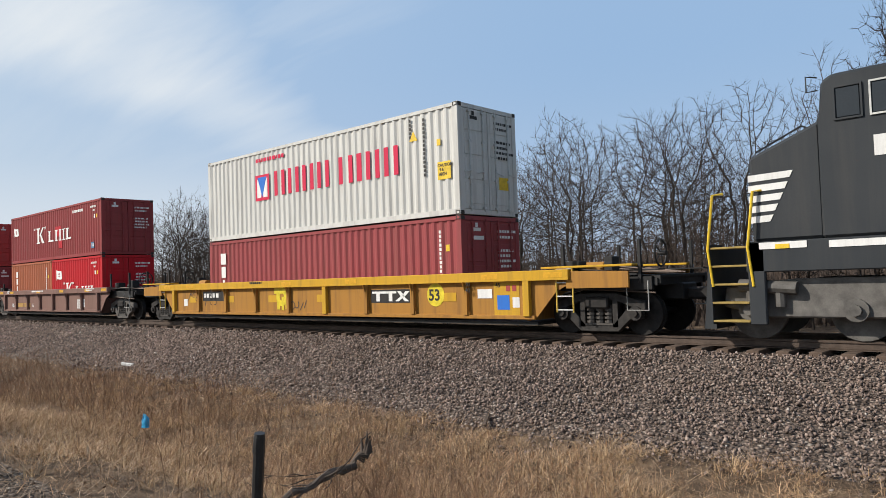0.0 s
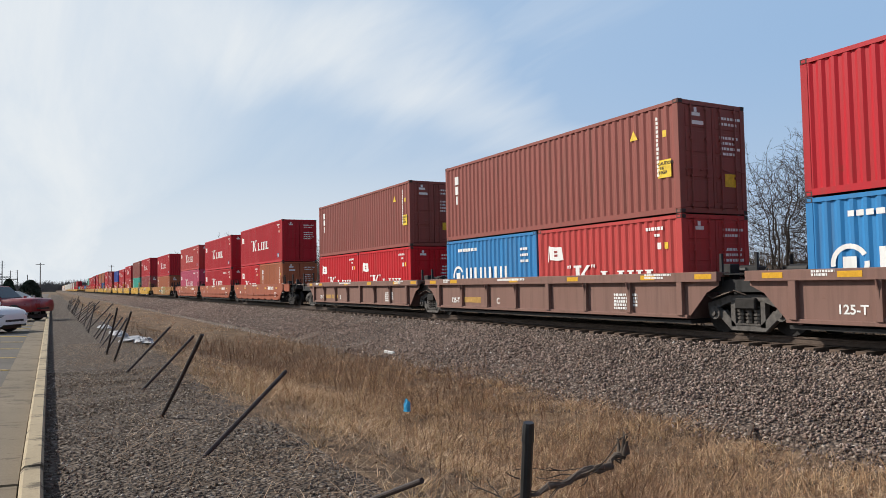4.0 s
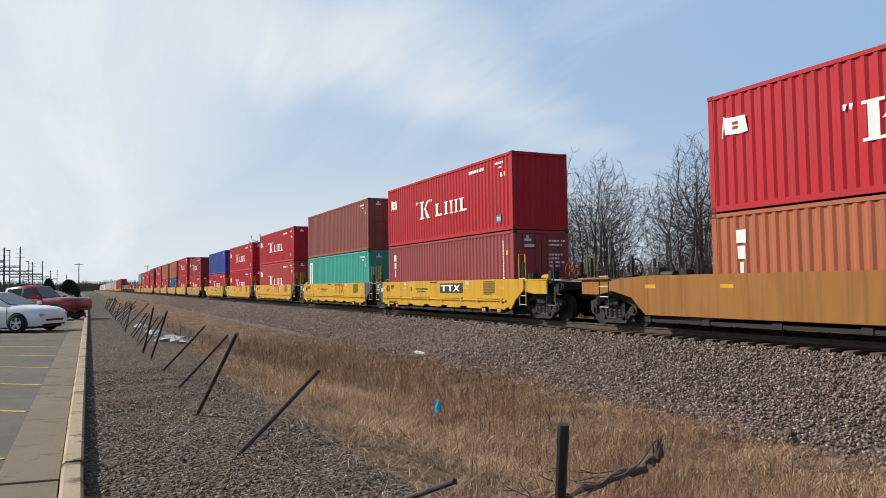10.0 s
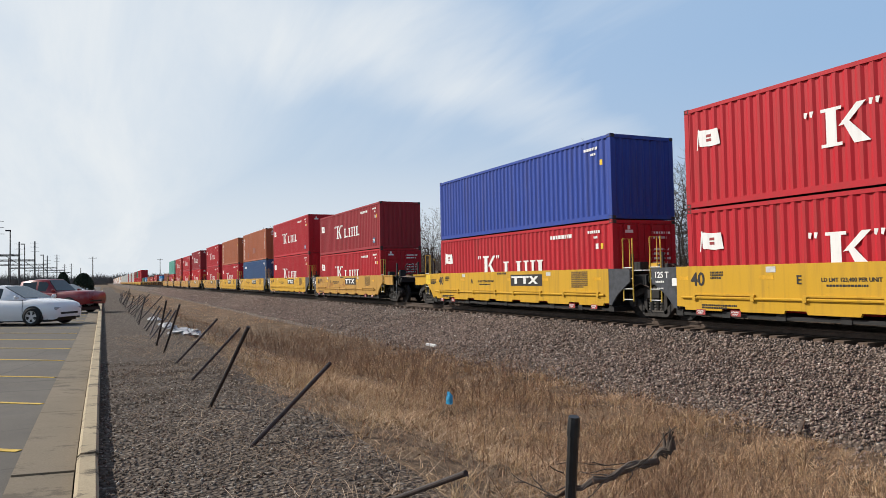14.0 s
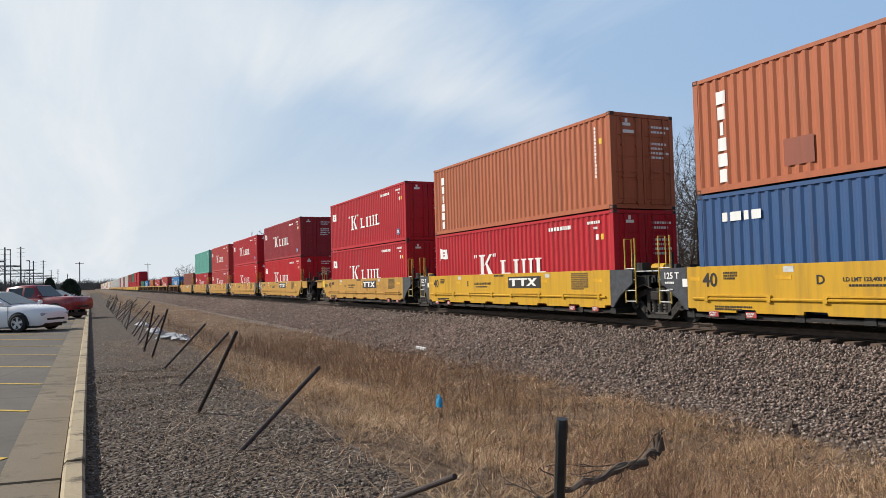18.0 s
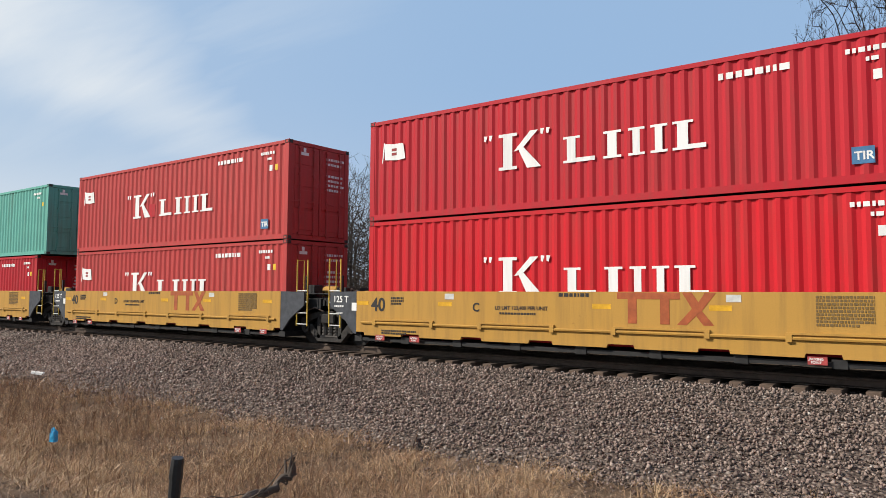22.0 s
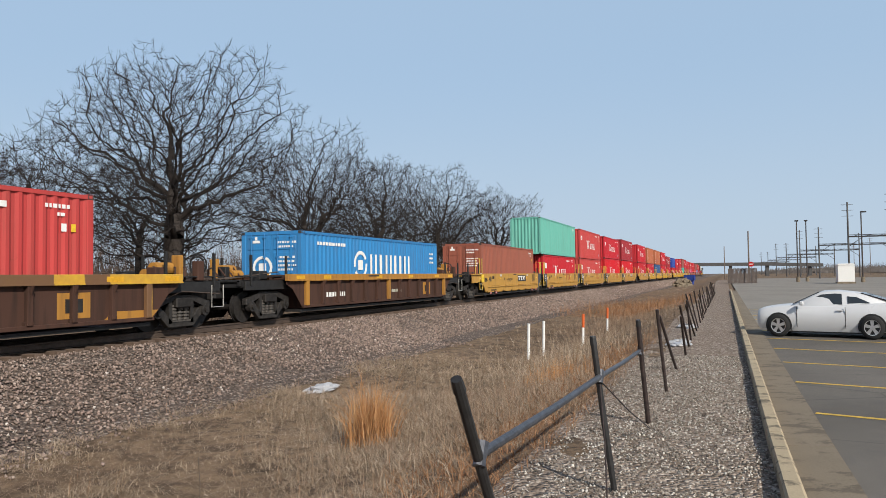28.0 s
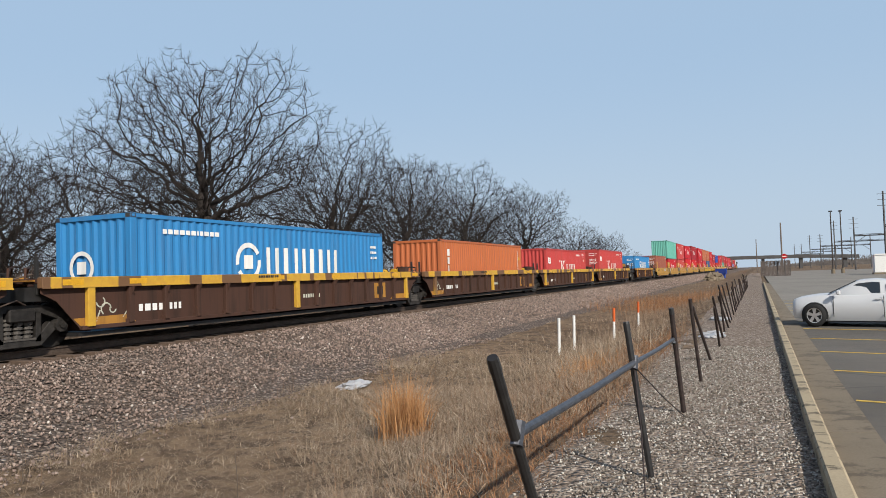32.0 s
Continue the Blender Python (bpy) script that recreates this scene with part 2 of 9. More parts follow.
M["grab_yellow"] = plain("grab_iron_yellow", (0.60, 0.40, 0.06), 0.55)
M["oxide"] = plain("faded_logo_red", (0.36, 0.085, 0.025), 0.65)
M["hatch"] = plain("reflector_amber", (0.68, 0.36, 0.02), 0.4)
M["jack_red"] = plain("jacking_plate_red", (0.34, 0.05, 0.045), 0.6)
M["loco_black"] = paint("locomotive_black", (0.030, 0.034, 0.038), 0.25, 0.45, 0.1, (0.09, 0.08, 0.07), 0.2)
M["glass_dark"] = plain("tinted_glass", (0.02, 0.025, 0.03), 0.08, 0.0, 0.1, 3, 0.0, 0.6)

k = Mat("car_worn_yellow_sill", 0.6, 0, 0.3)
o = k.shift()
wn1, wn2 = k.noise(1.15, 2, 0.5, (1.0, 0.1, 0.1), None, o), k.noise(5.0, 5, 0.65, None, None, o)
wc = k.mix(k.ramp(wn2, (0.35, 0.0), (0.75, 0.7)), (0.56, 0.33, 0.035), (0.38, 0.19, 0.045))
wc = k.mix(k.ramp(wn1, (0.52, 0.0), (0.535, 0.92)), wc, (0.12, 0.062, 0.04))
k.base(wc).bump(wn2, 0.2, 0.006)
M["w_worn"] = k.m

# ---------------------------------------------------------------- mesh helpers


def box(bm, x0, x1, y0, y1, z0, z1, bev=0.0):
    v = [bm.verts.new((x, y, z)) for x in (x0, x1) for y in (y0, y1) for z in (z0, z1)]
    f = [bm.faces.new([v[i] for i in q]) for q in ((0, 1, 3, 2), (4, 6, 7, 5), (0, 4, 5, 1), (2, 3, 7, 6), (0, 2, 6, 4), (1, 5, 7, 3))]
    if bev:
        e = {e for q in f for e in q.edges}
        bmesh.ops.bevel(bm, geom=list(e), offset=bev, segments=1, affect="EDGES")
    return f


def prism(bm, poly, a, b, axis="y", bev=0.0):
    """A polygon of (u, v) pushed from a to b along an axis. u, v are the other two axes in order."""
    def at(u, v, w):
        return {"x": (w, u, v), "y": (u, w, v), "z": (u, v, w)}[axis]
    lo = [bm.verts.new(at(u, v, a)) for u, v in poly]
    hi = [bm.verts.new(at(u, v, b)) for u, v in poly]
    n = len(poly)
    fs = [bm.faces.new(lo), bm.faces.new(hi[::-1])]
    fs += [bm.faces.new((lo[i], hi[i], hi[(i + 1) % n], lo[(i + 1) % n])) for i in range(n)]
    if bev:
        bmesh.ops.bevel(bm, geom=list({e for q in fs for e in q.edges}), offset=bev, segments=1, affect="EDGES")
    return fs


def tube(bm, pts, r, n=8, r1=None, cap=True):
    """A round bar along points, tapering from r to r1."""
    pts = [Vector(p) for p in pts]
    rings = []
    for i, p in enumerate(pts):
        d = (pts[min(i + 1, len(pts) - 1)] - pts[max(i - 1, 0)]).normalized()
        u = d.orthogonal().normalized()
        w = d.cross(u)
        rr = r if r1 is None else r + (r1 - r) * i / (len(pts) - 1)
        rings.append([bm.verts.new(p + (u * math.cos(k * math.tau / n) + w * math.sin(k * math.tau / n)) * rr) for k in range(n)])
    for a, b in zip(rings, rings[1:]):
        # match the ring's start so that bent bars don't twist
        s = min(range(n), key=lambda k: (b[k].co - a[0].co).length)
        b[:] = b[s:] + b[:s]
        for k in range(n):
            bm.faces.new((a[k], a[(k + 1) % n], b[(k + 1) % n], b[k]))
    if cap:
        bm.faces.new(rings[0][::-1])
        bm.faces.new(rings[-1])


def disc(bm, c, r, w, axis="y", n=20, hub=0.0):
    c = Vector(c)
    o = Vector((0, w / 2, 0)) if axis == "y" else Vector((w / 2, 0, 0))
    tube(bm, [c - o, c + o], r, n)
    if hub:
        tube(bm, [c - o * 1.6, c + o * 1.6], hub, max(8, n // 2))


def mesh_of(bm, name, mat, smooth=False):
    bmesh.ops.recalc_face_normals(bm, faces=bm.faces[:])
    me = bpy.data.meshes.new(name)
    bm.to_mesh(me)
    bm.free()
    for m in mat if isinstance(mat, (list, tuple)) else [mat]:
        me.materials.append(m)
    if smooth:
        me.polygons.foreach_set("use_smooth", [True] * len(me.polygons))
    return me


def part(name, bm, mat, parent, label="", smooth=False):
    ob = new(name, bm if isinstance(bm, bpy.types.Mesh) else mesh_of(bm, name, mat, smooth))
    ob.parent = parent
    if label:
        ob["label"] = label
    return ob


def empty(name, label, category, group="", m=None):
    ob = new(name)
    ob.empty_display_size = 0.2
    if m is not None:
        ob.matrix_basis = m
    return tagged(ob, label, category, group)


TEXTS = {}


def text_mesh(body, size, mat, align="LEFT"):
    key = (body, size, mat.name, align)
    if key not in TEXTS:
        cu = bpy.data.curves.new("writing", "FONT")
        cu.body, cu.size, cu.align_x, cu.resolution_u = body, size, align, 3
        cu.extrude, cu.offset = 0.001, size * 0.022
        ob = bpy.data.objects.new("writing", cu)
        me = bpy.data.meshes.new_from_object(ob)
        bpy.data.objects.remove(ob)
        me.materials.clear()
        me.materials.append(mat)
        TEXTS[key] = me
    return TEXTS[key]


def text(body, size, mat, parent, x, y, z, align="LEFT", sx=1.0, rz=0):
    """Writing on a face that looks towards -y."""
    ob = new("lettering", text_mesh(body, size, mat, align))
    ob.parent = parent
    ob.matrix_basis = pose(x, y, z, 90, 0, rz) @ Matrix.Diagonal((sx, 1, 1, 1))
    return ob


def raw_mesh(name, verts, faces, mat, smooth=False):
    me = bpy.data.meshes.new(name)
    me.from_pydata([tuple(v) for v in verts], [], faces)
    me.materials.append(mat)
    if smooth:
        me.polygons.foreach_set("use_smooth", [True] * len(me.polygons))
    return me


def np_mesh(name, verts, faces, mat):
    """Quick mesh out of arrays: verts (n, 3), faces (m, k) with the same k throughout."""
    verts, faces = np.asarray(verts, np.float32), np.asarray(faces, np.int32)
    me = bpy.data.meshes.new(name)
    me.vertices.add(len(verts))
    me.vertices.foreach_set("co", verts.ravel())
    k = faces.shape[1]
    me.loops.add(faces.size)
    me.loops.foreach_set("vertex_index", faces.ravel())
    me.polygons.add(len(faces))
    me.polygons.foreach_set("loop_start", np.arange(0, faces.size, k, dtype=np.int32))
    me.update(calc_edges=True)
    me.materials.append(mat)
    return me

# ---------------------------------------------------------------- ground
RAIL_Z, TRACK_Y = 0.30, 15.02


def sstep(a, b, v):
    u = min(1.0, max(0.0, (v - a) / (b - a)))
    return u * u * (3 - 2 * u)


def lot_z(x):
    """The paved side falls gently from one end to the other."""
    return 0.08 - 0.28 * sstep(-7, 7, x)


def kerb_y(x):
    """The track side of the kerb."""
    return 0.108 + 0.148 * math.tanh(x / 4)


def foot_y(x):
    """Where the ballast ends."""
    return 9.75 + 0.75 * sstep(-4, 14, x)


def ground_z(x, y):
    z0 = lot_z(x)
    d = y - kerb_y(x)
    if d < 1.75:
        z = z0
    elif d < 6.0:
        z = z0 + (-1.02 - z0) * sstep(1.75, 6.2, d) * 0.97
    elif y < foot_y(x):
        z = -1.02 + 0.12 * sstep(6.5, foot_y(x), y)
    elif y < 13.45:
        z = -0.90 + (0.02 + 0.90) * (y - foot_y(x)) / (13.45 - foot_y(x))
    elif y < 16.6:
        z = 0.02
    elif y < 19.5:
        z = 0.02 - 0.85 * sstep(16.6, 19.5, y)
    else:
        z = -0.83 + 1.6 * sstep(24, 120, y)
    if 1.9 < d and y < foot_y(x) - 0.1 or y > 19:
        z += 0.10 * noise.noise((x * 0.35, y * 0.35, 0)) + 0.05 * noise.noise((x * 1.3, y * 1.3, 4))
    return z


def spread(near, step, far, grow=1.35):
    out, v, s = [], 0.0, step
    while v < far:
        out.append(v)
        if v > near:
            s *= grow
        v += s
    return out + [far]


def sheet(name, xs, ys, zf, mat):
    verts = [(x, y, zf(x, y)) for x in xs for y in ys]
    n = len(ys)
    faces = [(i * n + j, (i + 1) * n + j, (i + 1) * n + j + 1, i * n + j + 1) for i in range(len(xs) - 1) for j in range(n - 1)]
    me = raw_mesh(name, verts, faces, mat, True)
    return tagged(new(name, me), kind="structure")


def earth_mat(name, cols, scale, bump=0.5, speck=0.0):
    k = Mat(name, 0.95, 0, 0.15)
    a, b, c = k.noise(scale * 0.12, 5, 0.65), k.noise(scale, 5, 0.7), k.noise(scale * 8, 4, 0.7)
    col = k.mix(k.ramp(a, (0.32, 0.0), (0.68, 1.0)), cols[0], cols[1])
    col = k.mix(k.ramp(b, (0.42, 0.0), (0.62, 0.9)), col, cols[2])
    col = k.mix(0.75, col, k.ramp(c, (0.25, 0.35), (0.75, 1.25)), "MULTIPLY")
    k.base(col).bump(k.mix(0.5, b, c), bump, 0.06)
    return k.m


def stony(name, cols, size, bump=1.0, joint=0.6, pale=None):
    """Crushed stone: cells of different tints with dark joints."""
    k = Mat(name, 0.9, 0, 0.2)
    v = k.n.new("ShaderNodeTexVoronoi")
    v.inputs["Scale"].default_value = 1 / size
    k.l.new(k.co, v.inputs["Vector"])
    sep = k.n.new("ShaderNodeSeparateColor")
    k.l.new(v.outputs["Color"], sep.inputs[0])
    col = k.ramp(sep.outputs[0], (0.0, cols[0]), (0.45, cols[1]), (0.8, cols[2]), (1.0, cols[3]))
    col = k.mix(k.ramp(v.outputs["Distance"], (0.20, 0.0), (0.66, joint)), col, scaled(cols[0], 0.25))
    a = k.noise(0.35, 4, 0.6)
    col = k.mix(k.ramp(a, (0.35, 0.0), (0.7, 0.35)), col, cols[4])
    if pale:
        # cleaner, paler stone towards +x, mingled along a ragged front
        c2 = k.ramp(sep.outputs[0], (0.0, pale[0]), (0.45, pale[1]), (0.8, pale[2]), (1.0, pale[3]))
        c2 = k.mix(k.ramp(v.outputs["Distance"], (0.20, 0.0), (0.66, joint * 0.6)), c2, scaled(pale[0], 0.25))
        c2 = k.mix(k.ramp(a, (0.35, 0.0), (0.7, 0.35)), c2, pale[4])
        s3 = k.n.new("ShaderNodeSeparateXYZ")
        k.l.new(k.co, s3.inputs[0])
        m1 = k.n.new("ShaderNodeMath")
        m1.operation = "MULTIPLY_ADD"
        m1.inputs[1].default_value = 5.0
        k.l.new(k.noise(0.9, 5, 0.7), m1.inputs[0])
        k.l.new(s3.outputs[0], m1.inputs[2])
        mr = k.n.new("ShaderNodeMapRange")
        mr.inputs["From Min"].default_value, mr.inputs["From Max"].default_value = 1.5, 5.5
        k.l.new(m1.outputs[0], mr.inputs["Value"])
        col = k.mix(mr.outputs[0], col, c2)
    k.base(col).bump(k.ramp(v.outputs["Distance"], (0.0, 1.0), (0.8, 0.0)), bump, size * 0.7)
    return k.m


M["soil"] = earth_mat("dry_soil", ((0.17, 0.115, 0.072), (0.30, 0.21, 0.135), (0.085, 0.06, 0.042)), 2.6, 1.0)
BALLAST = ((0.085, 0.066, 0.055), (0.185, 0.143, 0.118), (0.285, 0.216, 0.178), (0.52, 0.45, 0.385), (0.145, 0.108, 0.083))
M["ballast"] = stony("ballast", BALLAST, 0.062, 1.0, 0.75)
GRAVEL = ((0.080, 0.060, 0.045), (0.128, 0.099, 0.077), (0.185, 0.148, 0.118), (0.32, 0.275, 0.23), (0.105, 0.073, 0.052))
GRAVEL_PALE = tuple(tuple(min(0.6, v * q) for v in c) for c, q in zip(GRAVEL, (1.6, 2.15, 2.1, 1.8, 1.9)))
M["gravel"] = stony("strip_gravel", GRAVEL, 0.045, 1.0, 0.6, GRAVEL_PALE)

xs = [-v for v in spread(40, 0.8, 2400)[::-1]] + spread(40, 0.8, 2400)[1:]
ys = [-v for v in spread(6, 1.5, 1500)[::-1]][:-1] + [0.0, 0.5, 1.0, 1.5, 1.9] + [2.2 + 0.45 * i for i in range(40)] + [20.4 + v for v in spread(15, 2, 2200)]


def soil_z(x, y):
    z = ground_z(x, y)
    d = y - kerb_y(x)
    if d < 1.6:
        return z - 0.12
    if foot_y(x) + 0.05 < y < 19.3:
        return z - 0.10
    return z


sheet("ground", xs, ys, soil_z, M["soil"])
bx = [-v for v in spread(45, 1.5, 1800, 1.2)[::-1]] + spread(45, 1.5, 1800, 1.2)[1:]


def bed_z(x, y):
    if y < 9.7:
        return ground_z(x, y) - 0.2
    return ground_z(x, y) + 0.02 + (0.05 * noise.noise((x * 0.8, y * 0.8, 9)) if y < 13.2 else 0.0)


tagged(sheet("track_bed", bx, [9.6, 9.9, 10.3, 10.8, 11.3, 11.8, 12.3, 12.8, 13.2, 13.45, 13.9, 14.5, 15.0, 15.6, 16.2, 16.6, 17.2, 18, 18.8, 19.5], bed_z, M["ballast"]),
       "sloping bed of crushed stone under the rails", "track bed")


def strip_z(x, y):
    return ground_z(x, y) + 0.015 + 0.03 * noise.noise((x * 1.1, y * 1.1, 2))


def along(name, x_list, offs, zf, mat):
    verts = [(x, kerb_y(x) + o, zf(x, kerb_y(x) + o)) for x in x_list for o in offs]
    n = len(offs)
    faces = [(i * n + j, (i + 1) * n + j, (i + 1) * n + j + 1, i * n + j + 1) for i in range(len(x_list) - 1) for j in range(n - 1)]
    return tagged(new(name, raw_mesh(name, verts, faces, mat, True)), kind="structure")


sx = [-v for v in spread(30, 0.6, 260, 1.15)[::-1]] + spread(30, 0.6, 190, 1.15)[1:]
along("gravel_strip", sx, [0.0, 0.25, 0.5, 0.75, 1.0, 1.25, 1.5, 1.75, 2.0, 2.25], strip_z, M["gravel"])

k = Mat("asphalt", 0.9, 0, 0.25)
a1, a2, a3 = k.noise(0.22, 5, 0.65), k.noise(2.5, 5, 0.7), k.noise(90, 3, 0.7)
acol = k.mix(k.ramp(a1, (0.35, 0.0), (0.7, 1.0)), (0.100, 0.088, 0.074), (0.150, 0.133, 0.113))
acol = k.mix(k.ramp(a2, (0.50, 0.0), (0.75, 0.55)), acol, (0.085, 0.08, 0.075))
acol = k.mix(0.6, acol, k.ramp(a3, (0.3, 0.55), (0.72, 1.3)), "MULTIPLY")
wv = k.n.new("ShaderNodeTexVoronoi")
wv.feature = "DISTANCE_TO_EDGE"
wv.inputs["Scale"].default_value = 0.33
k.l.new(k.co, wv.inputs["Vector"])
acol = k.mix(k.ramp(wv.outputs["Distance"], (0.0, 0.45), (0.006, 0.0)), acol, (0.03, 0.028, 0.026))
k.base(acol).bump(a3, 0.35, 0.004)
M["asphalt"] = k.m
lx = [-v for v in spread(40, 2.0, 330, 1.2)[::-1]] + spread(40, 2.0, 240, 1.2)[1:]
k = Mat("aged_asphalt", 0.9, 0, 0.25)
b1, b2, b3 = k.noise(0.12, 5, 0.65), k.noise(1.1, 5, 0.7), k.noise(60, 3, 0.7)
bcol = k.mix(k.ramp(b1, (0.35, 0.0), (0.7, 1.0)), (0.19, 0.172, 0.146), (0.26, 0.236, 0.202))
bcol = k.mix(k.ramp(b2, (0.5, 0.0), (0.75, 0.5)), bcol, (0.15, 0.136, 0.116))
k.base(k.mix(0.4, bcol, k.ramp(b3, (0.3, 0.6), (0.72, 1.2)), "MULTIPLY")).bump(b3, 0.3, 0.004)
M["asphalt_aged"] = k.m
along("parking_lot", [v for v in lx if v >= 26], [-70, -40, -20, -10, -5, -2.5, -1.2, -0.60], lambda x, y: lot_z(x) + 0.0, M["asphalt_aged"])
along("parking_lot", [v for v in lx if v <= 26], [-70, -40, -20, -10, -5, -2.5, -1.2, -0.60], lambda x, y: lot_z(x) + 0.0, M["asphalt"])
M["concrete"] = plain("concrete", (0.285, 0.238, 0.175), 0.9, 0, 0.18, 1.6, 0.3, 0.2)
for nm_, c_, dk_ in (("kerb", (0.42, 0.34, 0.225), 0.75), ("concrete", (0.225, 0.182, 0.130), 0.5)):
    k = Mat("weathered_" + nm_, 0.9, 0, 0.2)
    co_ = k.n.new("ShaderNodeNewGeometry").outputs["Position"]
    g1, g2, g3 = k.noise(0.7, 5, 0.65, None, co_), k.noise(3.4, 6, 0.75, (1.0, 0.6, 1.0), co_), k.noise(60, 3, 0.6, None, co_)
    cc_ = k.mix(k.ramp(g1, (0.3, 0.0), (0.7, 0.5)), c_, scaled(c_, 0.62))
    cc_ = k.mix(k.ramp(g2, (0.53, 0.0), (0.60, dk_)), cc_, (0.055, 0.045, 0.036))
    k.base(k.mix(0.4, cc_, k.ramp(g3, (0.3, 0.6), (0.7, 1.1)), "MULTIPLY")).bump(k.mix(0.5, g2, g3), 0.35, 0.006)
    M[nm_] = k.m
M["stripe"] = plain("worn_yellow_line", (0.55, 0.36, 0.06), 0.8, 0, 0.3, 7)


def kerb_run():
    """Cast kerb and gutter, in lengths with open joints."""
    x, step = -150.0, 3.05
    while x < 78:
        m = x + step / 2
        ob = empty("kerb", "weathered concrete kerb length with a gutter beside it", "kerb", "kerb lengths", None)
        ob["kind"] = "structure"
        a = math.atan2(kerb_y(x + step) - kerb_y(x), step)
        ob.matrix_basis = pose(m, kerb_y(m), lot_z(m), 0, 0, math.degrees(a))
        if not KERB:
            bm = bmesh.new()
            h = step / 2 - 0.006
            prism(bm, [(0, -0.2), (0, 0.125), (-0.02, 0.145), (-0.13, 0.145), (-0.155, 0.12), (-0.175, -0.2)], -h, h, "x")
            KERB.append(mesh_of(bm, "kerb_stone", M["kerb"]))
            bm = bmesh.new()
            prism(bm, [(-0.175, -0.2), (-0.176, 0.012), (-0.62, 0.030), (-0.62, -0.2)], -h, h, "x")
            KERB.append(mesh_of(bm, "gutter", M["concrete"]))
        part("kerb_stone", KERB[0], None, ob)
        part("gutter", KERB[1], None, ob)
        x += step


KERB = []
kerb_run()

STRIPE = []


def stripe(x):
    if not STRIPE:
        bm = bmesh.new()
        box(bm, -0.042, 0.042, -5.6, 0, 0, 0.004)
        STRIPE.append(mesh_of(bm, "parking_line", M["stripe"]))
    ob = tagged(new("parking_line", STRIPE[0]), "worn yellow parking line on asphalt", "parking line", "parking lines", "structure")
    ob.matrix_basis = pose(x, kerb_y(x) - 0.66, lot_z(x) + 0.003, 0, 0, -40 if x < 0 else -16)


for i in range(22):
    stripe(-7.71 - 2.85 * i)
for i in range(11):
    stripe(10.64 + 2.83 * i)

# ---------------------------------------------------------------- track
M["sleeper"] = plain("sleeper_timber", (0.11, 0.075, 0.055), 0.95, 0, 0.35, 5, 0.5)
track = tagged(new("railway_track"), "single railway track on wooden sleepers in ballast", "railway track", kind="structure")
bm = bmesh.new()
box(bm, -0.115, 0.115, -1.30, 1.30, -0.17, 0.02, 0.012)
slp = mesh_of(bm, "sleeper", M["sleeper"])
sl_far = []
rng = random.Random(5)
for i in range(-900, 901):
    x = i * 0.533
    if abs(x) < 62:
        ob = part("sleeper", slp, None, track)
        ob.matrix_basis = pose(x + rng.uniform(-0.03, 0.03), TRACK_Y + rng.uniform(-0.08, 0.08), 0.105, 0, 0, rng.uniform(-1.2, 1.2))
    else:
        sl_far.append(x)
bm = bmesh.new()
for x in sl_far:
    box(bm, x - 0.115, x + 0.115, TRACK_Y - 1.3, TRACK_Y + 1.3, -0.06, 0.125)
tagged(part("far_sleepers", bm, M["sleeper"], track), kind="stuff")
RP = [(-0.075, 0), (0.075, 0), (0.075, 0.012), (0.012, 0.03), (0.01, 0.12), (0.036, 0.13), (0.036, 0.165), (0.028, 0.172), (-0.028, 0.172), (-0.036, 0.165), (-0.036, 0.13), (-0.01, 0.12), (-0.012, 0.03), (-0.075, 0.012)]
for sgn in (-1, 1):
    bm = bmesh.new()
    prism(bm, [(u + TRACK_Y + sgn * 0.755, v + RAIL_Z - 0.172) for u, v in RP], -1500, 1500, "x")
    part("rail", bm, M["rail_steel"], track)

# ---------------------------------------------------------------- containers
M["blue_plate"] = plain("blue_plate", (0.06, 0.17, 0.32), 0.5, 0, 0.2)
CW = 1.219
L40, L20, H8, H9 = 12.192, 6.058, 2.591, 2.896


def corrugated(bm, n0, n1, z0, z1, plane, depth, axis, out, pitch=0.278):
    """A pressed steel wall from n0 to n1 along an axis, at a plane; the folds go inwards."""
    n = max(1, round((n1 - n0) / pitch))
    p = (n1 - n0) / n
    prof = []
    for i in range(n):
        a = n0 + i * p
        prof += [(a, 0), (a + p * 0.13, 0), (a + p * 0.37, depth), (a + p * 0.63, depth), (a + p * 0.87, 0)]
    prof.append((n1, 0))
    rows = []
    for u, d in prof:
        w = plane - out * d
        q = (u, w) if axis == "x" else (w, u)
        rows.append((bm.verts.new((*q, z0)), bm.verts.new((*q, z1))))
    for a, b in zip(rows, rows[1:]):
        bm.faces.new((a[0], b[0], b[1], a[1]))


CACHE = {}


